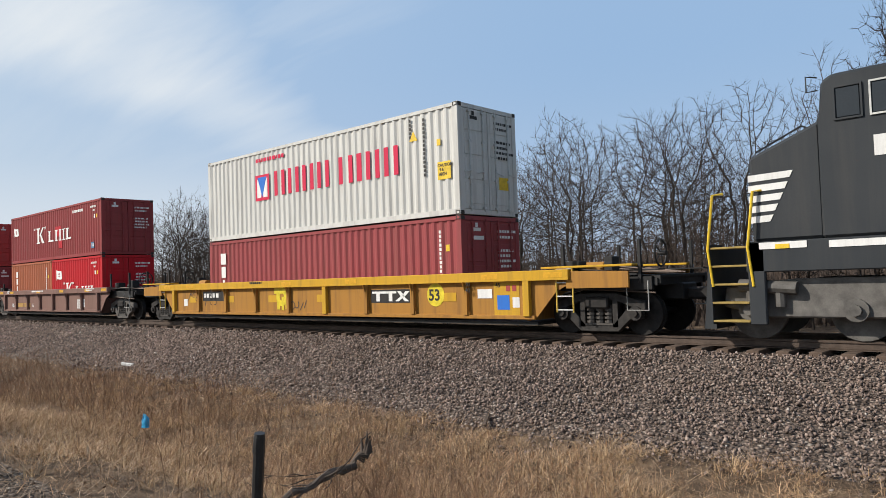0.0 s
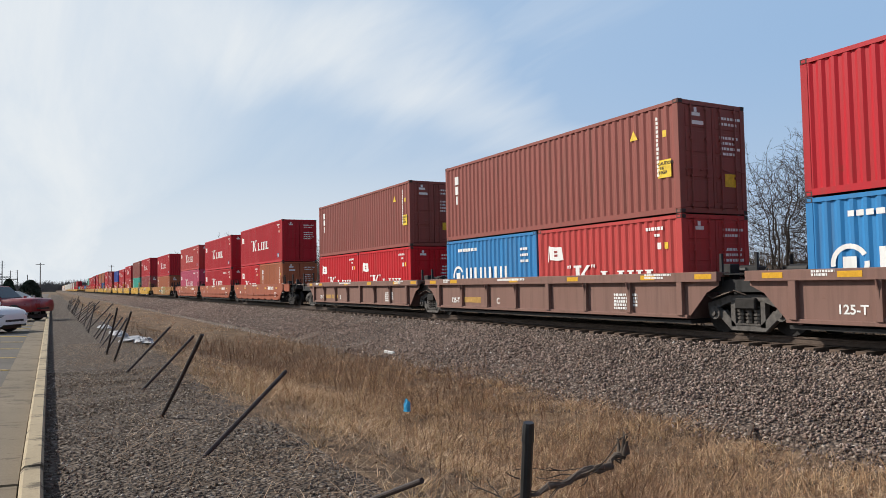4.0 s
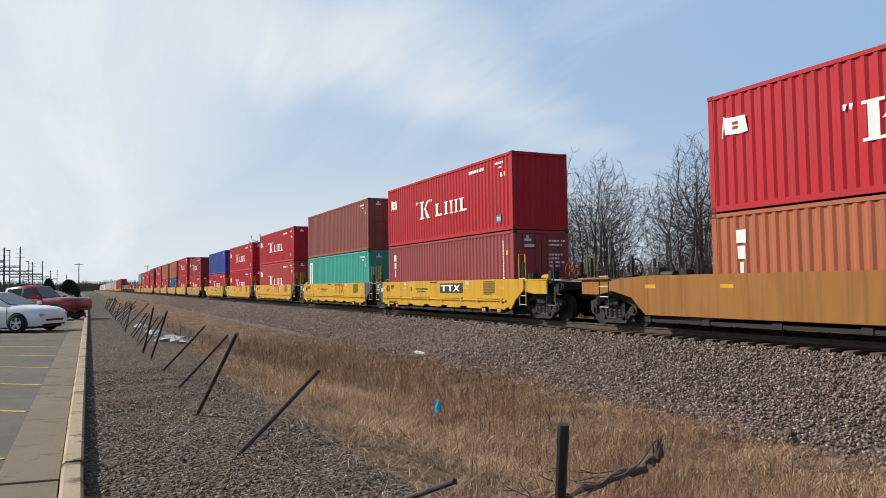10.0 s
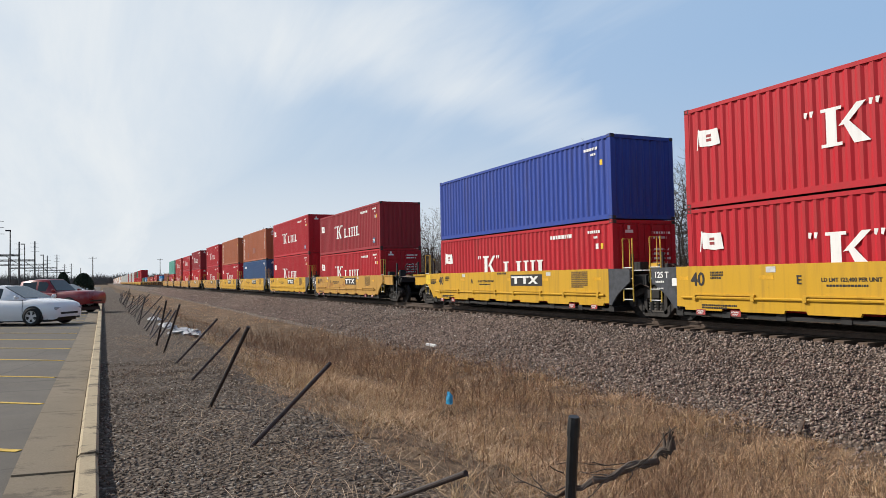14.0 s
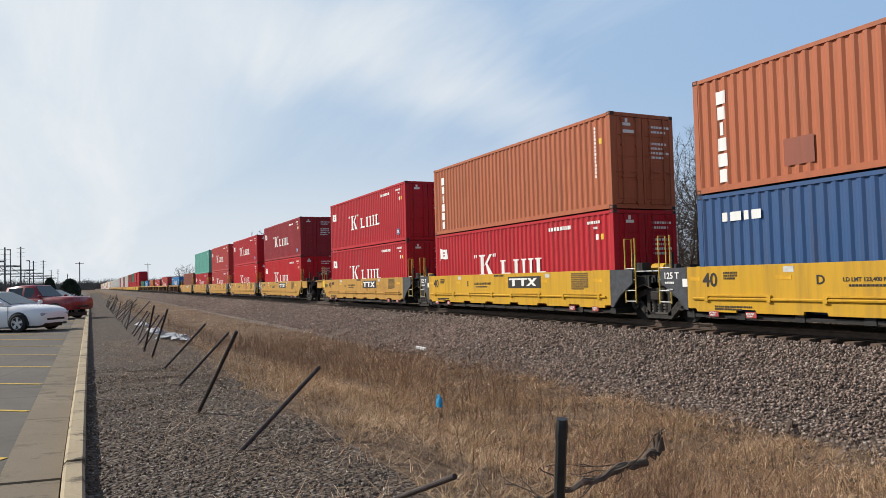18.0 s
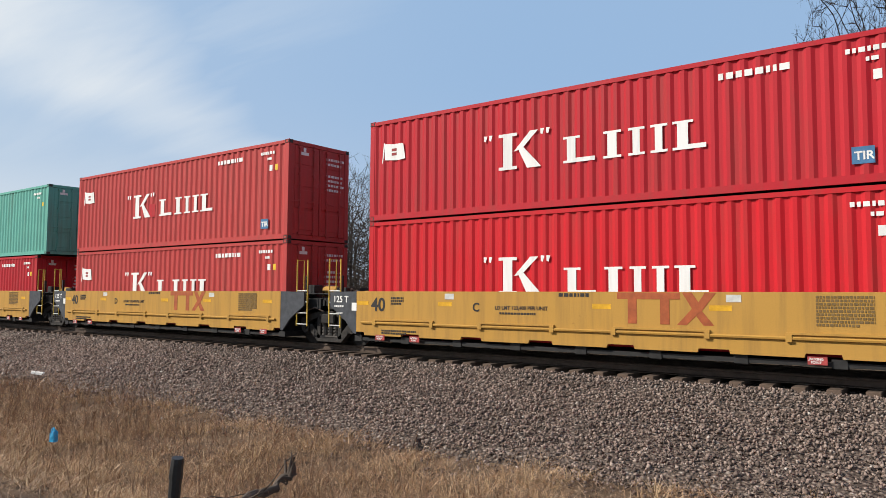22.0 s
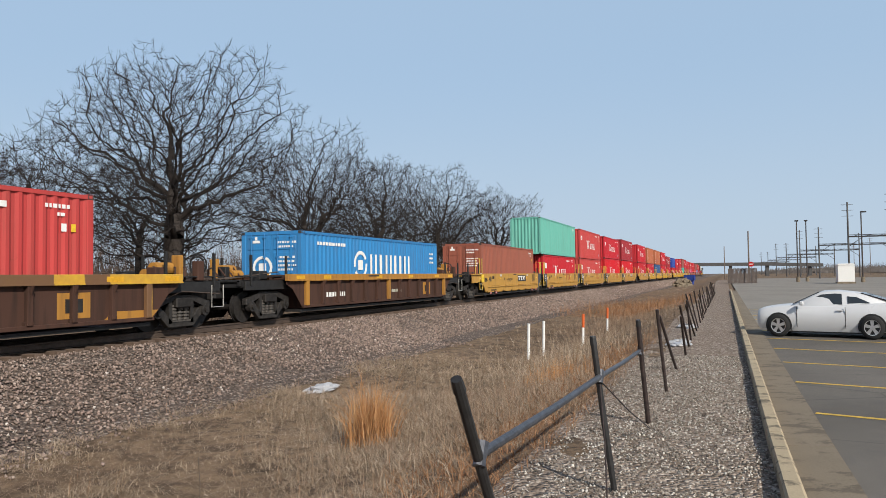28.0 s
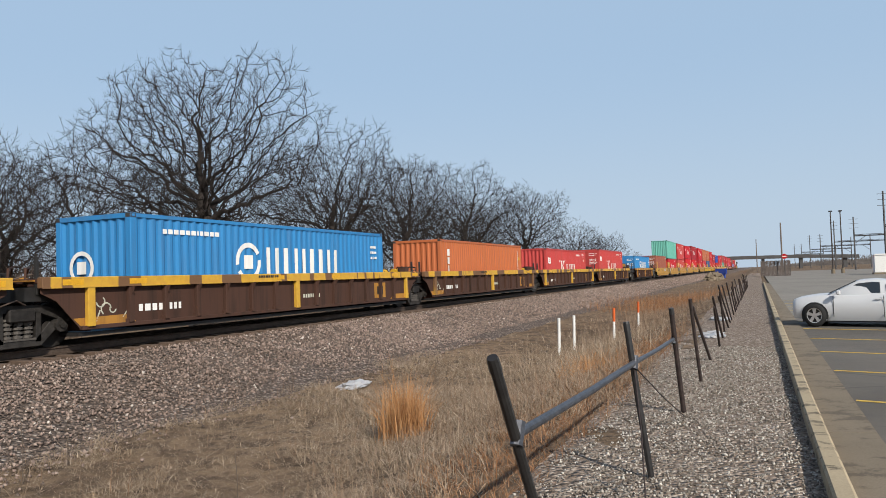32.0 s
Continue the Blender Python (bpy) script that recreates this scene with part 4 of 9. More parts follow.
def ladder(car, x, s, mat, up=0.75):
    """Side ladder with tall grab poles at a car's corner."""
    key = ("ladder", mat.name, up)
    if key not in CACHE:
        bm = bmesh.new()
        for dx in (-0.21, 0.21):
            tube(bm, [(dx, 0, 0.50), (dx, 0, Z_SILL1 + up)], 0.020, 6)
        tube(bm, [(-0.21, 0, Z_SILL1 + up), (-0.21, 0.25, Z_SILL1 + up), (-0.21, 0.25, Z_SILL1)], 0.016, 5)
        n = len(bm.faces)
        for i in range(4):
            z = 0.55 + i * 0.30
            tube(bm, [(-0.21, 0, z), (0.21, 0, z)], 0.016, 5)
        bm.faces.ensure_lookup_table()
        for f in bm.faces[n:]:
            f.material_index = 1
        CACHE[key] = mesh_of(bm, "ladder", [mat, M["plate"]])
    ob = part("ladder", CACHE[key], None, car, "steel ladder with tall grab poles")
    ob.matrix_basis = pose(x, s * (WY - 0.02), 0)


def platform(car, x, s, coupler, col, simple=False):
    """End structure over a truck: deck, beams, stanchions, brake gear and, at a free end, the coupler."""
    old = col == "w_oldbrown"
    gear = "w_old" if old else "w_black" if col == "w_brown" else col
    key = ("platform", coupler, gear, col == "w_yellow")
    L = 2.9 if coupler else 1.55
    if key not in CACHE:
        r = random.Random(3)
        d = {}
        bm = bmesh.new()
        box(bm, 0.1, L, -0.35, 0.35, 0.72, 1.08, 0.03)
        box(bm, 0.3, L - 0.1, -1.15, 1.15, 1.20, 1.27, 0.01)
        for y in (-1.1, 1.1):
            box(bm, 0.1, L - 0.1, y - 0.06, y + 0.06, 1.08, 1.26, 0.01)
        for i in range(5):
            u = 0.3 + (L - 0.5) * i / 4
            box(bm, u - 0.04, u + 0.04, -1.2, 1.2, 1.05, 1.2)
        for y in (-1.20, 1.20):
            box(bm, 0.15, L - 0.25, y - 0.05, y + 0.05, 0.96, 1.24, 0.01)
        for u, v, w, z in ((0.5, -0.9, 0.34, 1.62), (1.0, 0.7, 0.4, 1.55), (1.25, -0.55, 0.22, 1.70)):
            if u < L - 0.5:
                box(bm, u, u + w, v - 0.16, v + 0.16, 1.24, z, 0.02)
        d["end_deck"] = mesh_of(bm, "end_deck", M["w_black"])
        bm = bmesh.new()
        disc(bm, (0.9, -0.45, 1.44), 0.15, 0.5, "x", 14)
        d["brake_cylinder"] = mesh_of(bm, "brake_cylinder", M["w_yellow"] if old else M[gear])
        bm = bmesh.new()
        box(bm, 0.35, 0.70, 0.1, 0.5, 1.27, 1.46, 0.03)
        d["valve_box"] = mesh_of(bm, "valve_box", M[gear])
        bm = bmesh.new()
        for i in range(6):
            y = -1.05 + 0.40 * i
            tube(bm, [(0.2, y, 1.3), (0.7 + r.uniform(-.1, .3), y + r.uniform(-.2, .2), 1.36 + r.uniform(0, .18)), (L - 0.3, y * 0.5, 1.3)], 0.02, 5)
        tube(bm, [(0.1, -1.25, 0.95), (0.5, -1.3, 0.82), (1.1, -1.28, 1.0), (L - 0.2, -1.2, 0.9)], 0.018, 5)
        d["air_pipe"] = mesh_of(bm, "air_pipe", M["rail_steel"])
        bm = bmesh.new()
        box(bm, -0.035, 0.035, -0.035, 0.035, 1.1, 2.02 if coupler else 1.86, 0.006)
        d["stanchion"] = mesh_of(bm, "stanchion", M["w_black"])
        bm = bmesh.new()
        tube(bm, [(0, 0, 1.15), (0, 0, 0.55), (0.48, 0, 0.55), (0.48, 0, 1.15)], 0.014, 6)
        d["sill_step"] = mesh_of(bm, "sill_step", M["pipe_white"])
        bm = bmesh.new()
        tube(bm, [(0, 0.28 * math.cos(t), 0.28 * math.sin(t)) for t in (math.tau * i / 16 for i in range(17))], 0.024, 6, None, False)
        for i in range(5):
            t = math.tau * i / 5
            tube(bm, [(0, 0, 0), (0, 0.27 * math.cos(t), 0.27 * math.sin(t))], 0.014, 5)
        tube(bm, [(-0.06, 0, 0), (0.12, 0, 0)], 0.05, 8)
        d["brake_wheel"] = mesh_of(bm, "brake_wheel", M["w_red"] if col in ("w_red", "w_yellow") else M["w_black"])
        bm = bmesh.new()
        box(bm, 0.0, L - 0.35, -0.16, 0.16, 0, 0.03, 0.004)
        d["running_board"] = mesh_of(bm, "running_board", M["w_old"] if old else M["plate"] if col == "w_yellow" else M["w_black"])
        bm = bmesh.new()
        if coupler:
            box(bm, L - 0.1, L + 0.55, -0.13, 0.13, 0.72, 0.98, 0.04)
            box(bm, L + 0.45, L + 0.85, -0.2, 0.2, 0.66, 1.04, 0.06)
            tube(bm, [(L, 0.3, 0.8), (L + 0.4, 0.34, 0.55), (L + 0.8, 0.3, 0.62)], 0.03, 6)
        else:
            tube(bm, [(1.3, -0.5, 1.1), (1.55, -0.55, 0.95), (1.8, -0.5, 1.1)], 0.03, 6)
        d["coupling"] = mesh_of(bm, "coupling", M["steel_dark"])
        CACHE[key] = d
    d = CACHE[key]
    pf = part("end_platform", d["end_deck"], None, car)
    pf.matrix_basis = pose(x, 0, 0, 0, 0, 0 if s > 0 else 180)
    if simple:
        return
    part("brake_cylinder", d["brake_cylinder"], None, pf)
    part("valve_box", d["valve_box"], None, pf)
    part("air_pipe", d["air_pipe"], None, pf)
    part("coupling", d["coupling"], None, pf)
    for y in (-1.12, 1.12):
        part("running_board", d["running_board"], None, pf).matrix_basis = pose(0.25, y, 1.36)
        for u in ((0.55, L - 0.5) if coupler else (0.75,)):
            part("stanchion", d["stanchion"], None, pf).matrix_basis = pose(u, y * 1.12, 0)
        if coupler and y < 0 or coupler and s > 0:
            part("sill_step", d["sill_step"], None, pf).matrix_basis = pose(L - 0.75, y * 1.24, 0)
    if old:
        key = ("old_gear", coupler)
        if key not in CACHE:
            bm = bmesh.new()
            disc(bm, (0.95, -0.75, 1.60), 0.16, 0.62, "x", 14)
            box(bm, 1.36, 1.5, -1.0, -0.7, 1.27, 1.95, 0.02)
            g1 = mesh_of(bm, "air_reservoir", M["w_old"])
            bm = bmesh.new()
            for i in range(4):
                u = 0.3 + i * 0.36
                tube(bm, [(u, -1.15, 1.3), (u + 0.05, -1.1, 1.62), (u + 0.5, -0.6, 1.66), (u + 0.7, -0.2, 1.4)], 0.026, 6)
            box(bm, 0.2, 0.5, -1.25, -0.95, 1.27, 1.62, 0.02)
            g2 = mesh_of(bm, "brake_rigging", M["w_oldbrown"])
            bm = bmesh.new()
            box(bm, 1.7, 1.95, -1.3, -1.1, 1.27, 1.8, 0.02)
            g3 = mesh_of(bm, "release_box", M["w_oldbrown"])
            CACHE[key] = (g1, g2, g3)
        for nme, me in zip(("air_reservoir", "brake_rigging", "release_box"), CACHE[key]):
            if coupler or nme == "brake_rigging":
                part(nme, me, None, pf)
    if coupler:
        part("brake_wheel", d["brake_wheel"], None, pf).matrix_basis = pose(L - 0.35, -0.6, 1.72)


def smooth_car(half, col, ends, label, decals=None, end_mat="w_black", plow=False, simple=False):
    """A well car with plain sides. half: half the well. ends: (front is a free end, rear is a free end)."""
    key = ("smooth", half, col, end_mat, plow)
    if key not in CACHE:
        d = {}
        bm = bmesh.new()
        b = half + 0.12
        # side plate with a stepped lower edge
        low = [(-b, 0.42)]
        for i in range(7):
            u = -b + 2 * b * (i + 0.5) / 7
            low += [(u - 0.62, 0.42), (u - 0.60, 0.34), (u + 0.60, 0.34), (u + 0.62, 0.42)]
        low.append((b, 0.42))
        if plow:
            b2 = b + 1.5
            low = [(-b2, 1.05), (-b - 0.55, 0.85), (-b, 0.38), (b, 0.38), (b + 0.55, 0.85), (b2, 1.05)]
            top = [(b2, 1.30), (b + 1.0, 1.38), (b - 0.1, Z_SILL1), (-b + 0.1, Z_SILL1), (-b - 1.0, 1.38), (-b2, 1.30)]
        else:
            top = [(b, Z_SILL1), (-b, Z_SILL1)]
        prism(bm, low + top, -0.03, 0.03, "y", 0.004)
        d["side_sill"] = mesh_of(bm, "side_sill", M[col])
        bm = bmesh.new()
        tube(bm, [(-b + 0.2, -0.055, 0.66), (b - 0.2, -0.055, 0.66)], 0.032, 6)
        for i in range(4):
            u = -b + 0.6 + i * (2 * b - 1.2) / 3.55
            box(bm, u, u + 1.9, -0.075, -0.03, 0.72, 0.755)
            for q in (0.05, 1.85):
                box(bm, u + q - 0.05, u + q + 0.05, -0.09, -0.03, 0.60, 0.72)
        d["side_pipe"] = mesh_of(bm, "side_pipe", M[col])
        bm = bmesh.new()
        box(bm, -b, b, -1.42, 1.42, 0.20, 0.28)
        for i in range(9):
            u = -b + 2 * b * i / 8
            box(bm, u - 0.12, u + 0.12, -1.44, 1.44, 0.18, 0.33)
        d["floor_frame"] = mesh_of(bm, "floor_frame", M["w_black"])
        bm = bmesh.new()
        prism(bm, [(b, 0.36), (b, Z_SILL1), (b + 0.95, Z_SILL1 - 0.02), (b + 0.95, 1.05), (b + 0.40, 0.70), (b + 0.12, 0.38)], -0.028, 0.028, "y", 0.004)
        d["end_plate"] = mesh_of(bm, "end_plate", M[end_mat])
        d["free_plate"] = d["end_plate"].copy()
        d["free_plate"].materials.clear()
        d["free_plate"].materials.append(M[col])
        bm = bmesh.new()
        box(bm, b - 0.08, b, -1.42, 1.42, 0.3, Z_SILL1 - 0.05)
        prism(bm, [(b, 0.75), (b, 1.3), (b + 1.3, 1.1), (b + 1.3, 0.8)], -0.4, 0.4, "y")
        d["bulkhead"] = mesh_of(bm, "bulkhead", M["w_black"])
        bm = bmesh.new()
        box(bm, 0, 0.40, -0.034, -0.031, 1.10, 1.20)
        d["reflector"] = mesh_of(bm, "reflector", M["hatch"])
        CACHE[key] = d
    d = CACHE[key]
    car = empty("well_car", label, "well car", "cars of the train")
    part("floor_frame", d["floor_frame"], None, car)
    for s in (-1, 1):
        ss = part("side_sill", d["side_sill"], None, car)
        ss.matrix_basis = pose(0, s * WY, 0, 0, 0, 0 if s < 0 else 180)
        if not plow:
            part("side_pipe", d["side_pipe"], None, ss)
        if s < 0 and not simple:
            for u in (-half - 0.10, -half + 2.5, 0.3, half - 3.5, half - 0.65):
                part("reflector", d["reflector"], None, ss).matrix_basis = pose(u, 0, 0)
        bh = part("bulkhead", d["bulkhead"], None, car)
        bh.matrix_basis = pose(0, 0, 0, 0, 0, 0 if s > 0 else 180)
        for q in (-1, 1):
            if not plow:
                ep = part("end_plate", d["free_plate" if ends[0 if s > 0 else 1] else "end_plate"], None, car)
                ep.matrix_basis = pose(0, q * WY, 0, 0, 0, 0 if s > 0 else 180)
            if (s > 0 or q < 0) and not simple:
                ladder(car, s * (half + (0.95 if not plow else 1.9)), q, M["w_black"] if plow or "red" in col else M["grab_yellow"], 0.45 if plow or "red" in col else 0.85)
    te = half + (1.63 if not plow else 1.9)
    for s, free in ((1, ends[0]), (-1, ends[1])):
        platform(car, s * (half + 0.15 + (0.2 if plow else 0)), s, bool(free), "w_brown" if plow else col, simple)
        if s > 0 or free:
            add_truck(car, s * te, simple)
        if free and not simple:
            key2 = ("end_side", col, half, plow)
            if key2 not in CACHE:
                e0 = half + (1.62 if plow else 1.07)
                bm = bmesh.new()
                prism(bm, [(e0, 1.0), (e0 + 0.55, 0.92), (e0 + 1.35, 0.92), (e0 + 1.35, 1.36), (e0, 1.40)], -0.03, 0.03, "y", 0.006)
                box(bm, e0 + 0.12, e0 + 0.16, -0.045, -0.03, 0.98, 1.38)
                box(bm, e0 - 0.05, e0 + 1.40, -0.05, 0.12, 1.36, 1.42, 0.008)
                CACHE[key2] = mesh_of(bm, "end_side", M[col])
            for q in (-1, 1):
                es = part("end_side", CACHE[key2], None, car)
                es.matrix_basis = pose(0, q * (WY - 0.05), 0, 0, 0, 0 if s > 0 else 180)
    if decals:
        REAR_FREE[0] = bool(ends[1])
        decals(car, half)
    return car


def rib_car(half, col, ends, label, top="", decals=None, n=9, tall=1.44, deep=0.0, simple=False):
    """A well car with posts along its sides and a heavy top sill."""
    key = ("rib", half, col, top, n)
    if key not in CACHE:
        d = {}
        b = half + 0.35
        bm = bmesh.new()
        prism(bm, [(-b, 0.36), (b, 0.36), (b + 0.55, 0.95), (b + 0.9, 1.12), (b + 0.9, tall - 0.05), (-b - 0.9, tall - 0.05), (-b - 0.9, 1.12), (-b - 0.55, 0.95)], 0.05, 0.075, "y")
        d["side_web"] = mesh_of(bm, "side_web", M[col])
        bm = bmesh.new()
        box(bm, -b - 0.95, b + 0.95, -0.06, 0.09, tall - 0.22, tall, 0.012)
        box(bm, -b - 0.95, b + 0.95, -0.075, -0.055, tall - 0.225, tall - 0.195)
        d["top_sill"] = mesh_of(bm, "top_sill", M[top or col])
        bm = bmesh.new()
        box(bm, -b, b, -0.02, 0.09, 0.33, 0.42, 0.01)
        d["bottom_sill"] = mesh_of(bm, "bottom_sill", M[col])
        bm = bmesh.new()
        prism(bm, [(-0.02, 0.42), (0.05, 0.42), (0.05, tall - 0.22), (-0.15, tall - 0.22), (-0.07, tall - 0.42)], -0.012, 0.012, "x")
        box(bm, -0.065, 0.065, -0.055, 0.05, 0.42, tall - 0.22, 0.006)
        box(bm, -0.10, 0.10, -0.02, 0.05, 0.40, 0.50)
        d["side_post"] = mesh_of(bm, "side_post", M[col])
        bm = bmesh.new()
        box(bm, -0.09, 0.09, -0.065, 0.05, 0.40, tall - 0.19, 0.01)
        d["heavy_post"] = mesh_of(bm, "heavy_post", M[top or col])
        bm = bmesh.new()
        box(bm, -b, b, -1.38, 1.38, 0.20, 0.28)
        d["floor_frame"] = mesh_of(bm, "floor_frame", M["w_black"])
        bm = bmesh.new()
        box(bm, b - 0.3, b - 0.2, -1.38, 1.38, 0.3, tall - 0.1)
        d["bulkhead"] = mesh_of(bm, "bulkhead", M[col])
        bm = bmesh.new()
        box(bm, 0, 0.5, -0.0645, -0.0605, tall - 0.17, tall - 0.05)
        d["reflector"] = mesh_of(bm, "reflector", M["hatch"])
        bm = bmesh.new()
        box(bm, b + 0.15, b + 0.9, -1.42, 1.42, tall - 0.12, tall - 0.02, 0.01)
        d["end_beam"] = mesh_of(bm, "end_beam", M[col])
        CACHE[key] = d
    d = CACHE[key]
    b = half + 0.35
    car = empty("well_car", label, "well car", "cars of the train")
    part("floor_frame", d["floor_frame"], None, car)
    for s in (-1, 1):
        web = part("side_web", d["side_web"], None, car)
        web.matrix_basis = pose(0, s * WY, 0, 0, 0, 0 if s < 0 else 180)
        for nme in ("top_sill", "bottom_sill"):
            part(nme, d[nme], None, web)
        if s < 0:
            for u in (-b - 0.5, -b + 1.2, -1.2, 1.9, b - 1.5, b + 0.3):
                part("reflector", d["reflector"], None, web).matrix_basis = pose(u, 0, 0)
        for i in range(n if s < 0 else 3):
            kind = "heavy_post" if i in (0, n // 2, n - 1) else "side_post"
            sp = part(kind, d[kind], None, web)
            sp.matrix_basis = pose(-b + 0.2 + (2 * b - 0.4) * i / ((n if s < 0 else 3) - 1), 0, 0)
        for nme in ("bulkhead", "end_beam"):
            q = part(nme, d[nme], None, car)
            q.matrix_basis = pose(0, 0, 0, 0, 0, 0 if s > 0 else 180)
        if not simple and "brown" not in col:
            ladder(car, s * (b + 0.8), -1, M["grab_yellow"], 0.05)
        if col == "w_old":
            for q in (-1, 1):
                bm = bmesh.new()
                prism(bm, [(b + 0.85, 1.02), (b + 2.35, 1.02), (b + 2.35, 1.36), (b + 0.85, 1.40)], -0.03, 0.03, "y", 0.004)
                part("end_side", bm, M[col], car).matrix_basis = pose(0, q * (WY - 0.03), 0, 0, 0, 0 if s > 0 else 180)
                bm = bmesh.new()
                box(bm, b + 0.2, b + 2.45, -0.2, 0.2, 1.46, 1.51, 0.01)
                part("walkway_board", bm, M["w_yellow"], car).matrix_basis = pose(0, q * 1.3, 0, 0, 0, 0 if s > 0 else 180)
    te = half + 1.75
    for s, free in ((1, ends[0]), (-1, ends[1])):
        platform(car, s * (b + 0.1), s, bool(free), col)
        if s > 0 or free:
            add_truck(car, s * te, False, "frame_grey" if col == "w_brown" else "frame_steel")
    if decals:
        decals(car, half)
    return car

# ---------------------------------------------------------------- the train, unit by unit
def side(mat, x, z, polys, car, name="marking", label=""):
    return shape(car, polys, mat, x, z, name, label, -WY - 0.034)


LOGO = [rect(0, 1.24, 0.47, 0.60), rect(0.22, 0.40, 0, 0.47), rect(0.86, 1.04, 0, 0.47), [(1.18, 0), (1.36, 0), (1.66, 0.30), (1.46, 0.60), (1.28, 0.60), (1.46, 0.30)], [(1.54, 0.36), (1.70, 0.60), (1.90, 0.60), (1.64, 0.26), (1.86, 0.0), (1.66, 0.0), (1.54, 0.16), (1.60, 0.28)]]


M["faint_ink"] = plain("worn_stencil_ink", (0.17, 0.105, 0.035), 0.6)


REAR_FREE = [False]


def dec_smooth(letter, logo="oxide", plate=False, lim="LD LMT 123,400 PER UNIT", scrawl=None, ink="black_paint"):
    def f(car, half):
        for u in () if REAR_FREE[0] else (-half - 0.85,):
            text("JACK HERE", 0.05, M["white_paint"], car, u, -WY - 0.036, 0.86)
        text("40", 0.46, M[ink], car, -half + 0.40, -WY - 0.036, 0.96)
        if REAR_FREE[0]:
            side(M["yellow_mark"], -half - 1.0, 0.92, [rect(0, 0.46, 0.05, 0.46)], car, "notice_plate", "bright yellow notice panel")
            bars(car, -half - 0.45, 1.18, 0.55, 0.22, 4, M["black_paint"], -WY - 0.036, 13)
        else:
            text("125 T", 0.23, M["white_paint"], car, -half - 0.95, -WY - 0.036, 1.16)
            side(M["white_paint"], -half - 0.28, 0.95, [rect(0, 0.17, 0, 0.20)], car)
            bars(car, -half - 0.90, 1.08, 0.42, 0.07, 1, M["white_paint"], -WY - 0.036, 3)
        text(letter, 0.27, M[ink], car, -2.62, -WY - 0.036, 1.00)
        text(lim, 0.115, M[ink], car, -2.02, -WY - 0.036, 1.05)
        bars(car, -1.9, 0.99, 1.25, 0.06, 1, M[ink], -WY - 0.036, 5)
        bars(car, -0.45, 1.41, 0.95, 0.10, 1, M[ink], -WY - 0.036, 6)
        bars(car, -half + 1.05, 1.30, 0.40, 0.20, 3, M[ink], -WY - 0.036, 8)
        bars(car, half - 1.75, 1.38, 0.85, 0.52, 9, M["faint_ink"], -WY - 0.036, 9)
        bars(car, -half + 0.75, 0.50, 1.1, 0.12, 2, M[ink], -WY - 0.036, 10)
        for u in (-half + 0.55, -half + 1.65, half - 1.9, half - 0.75):
            jp = side(M["jack_red"], u, 0.235, [rect(0, 0.30, 0, 0.135)], car, "jacking_plate", "red jacking point plate")
            text("JACKING", 0.055, M["white_paint"], jp, 0.02, -0.004, 0.075)
            text("POINT", 0.055, M["white_paint"], jp, 0.05, -0.004, 0.02)
        if plate:
            side(M["black_paint"], 0.55, 0.92, [rect(0, 2.1, 0, 0.40)], car, "emblem_panel", "dark panel with a pale logo in plain strokes")
            side(M["white_paint"], 0.62, 0.99, [[(u * 0.95, v * 0.45) for u, v in p] for p in LOGO], car, "emblem").location.y -= 0.004
        else:
            side(M[logo], 0.83, 0.83, LOGO, car, "emblem", "rust red logo in plain strokes")
        for u in (-3.4, 2.9):
            side(M["plate"], u, 1.26, [rect(0, 0.26, 0, 0.13)], car, "notice_plate")
        if scrawl:
            scrawls(car, *scrawl)
    return f


def scrawls(car, seed, x0, x1, z0, z1, mats, thick=0.05):
    """Spray-can loops and strokes."""
    r = random.Random(seed)
    for mname in mats:
        ps, x = [], x0
        while x < x1:
            w = r.uniform(0.18, 0.42)
            zc, rr = r.uniform(z0 + 0.15, z1 - 0.15), r.uniform(0.09, 0.20)
            a0 = r.uniform(0, 6)
            if r.random() < 0.55:
                ps += ring(x + w / 2, zc, rr - thick / 2, rr + thick / 2, a0, a0 + r.uniform(2.5, 5.6), 9)
            else:
                tx, tz = r.uniform(-0.2, 0.2), r.uniform(-0.25, 0.25)
                ps.append([(x, zc - tz), (x + thick, zc - tz), (x + w + tx, zc + tz), (x + w + tx - thick, zc + tz)])
            x += w * r.uniform(0.7, 1.1)
        tagged(side(M[mname], 0, 0, ps, car, "spray_paint", "spray-painted scrawl"), kind="stuff")


M["spray_dark"] = plain("spray_dark", (0.06, 0.045, 0.04), 0.6)
M["spray_silver"] = plain("spray_silver", (0.50, 0.49, 0.40), 0.45)
M["spray_olive"] = plain("spray_olive", (0.23, 0.24, 0.08), 0.5)
M["spray_amber"] = plain("spray_amber", (0.70, 0.55, 0.03), 0.5)
M["spray_rust"] = plain("spray_rust", (0.30, 0.10, 0.03), 0.5)


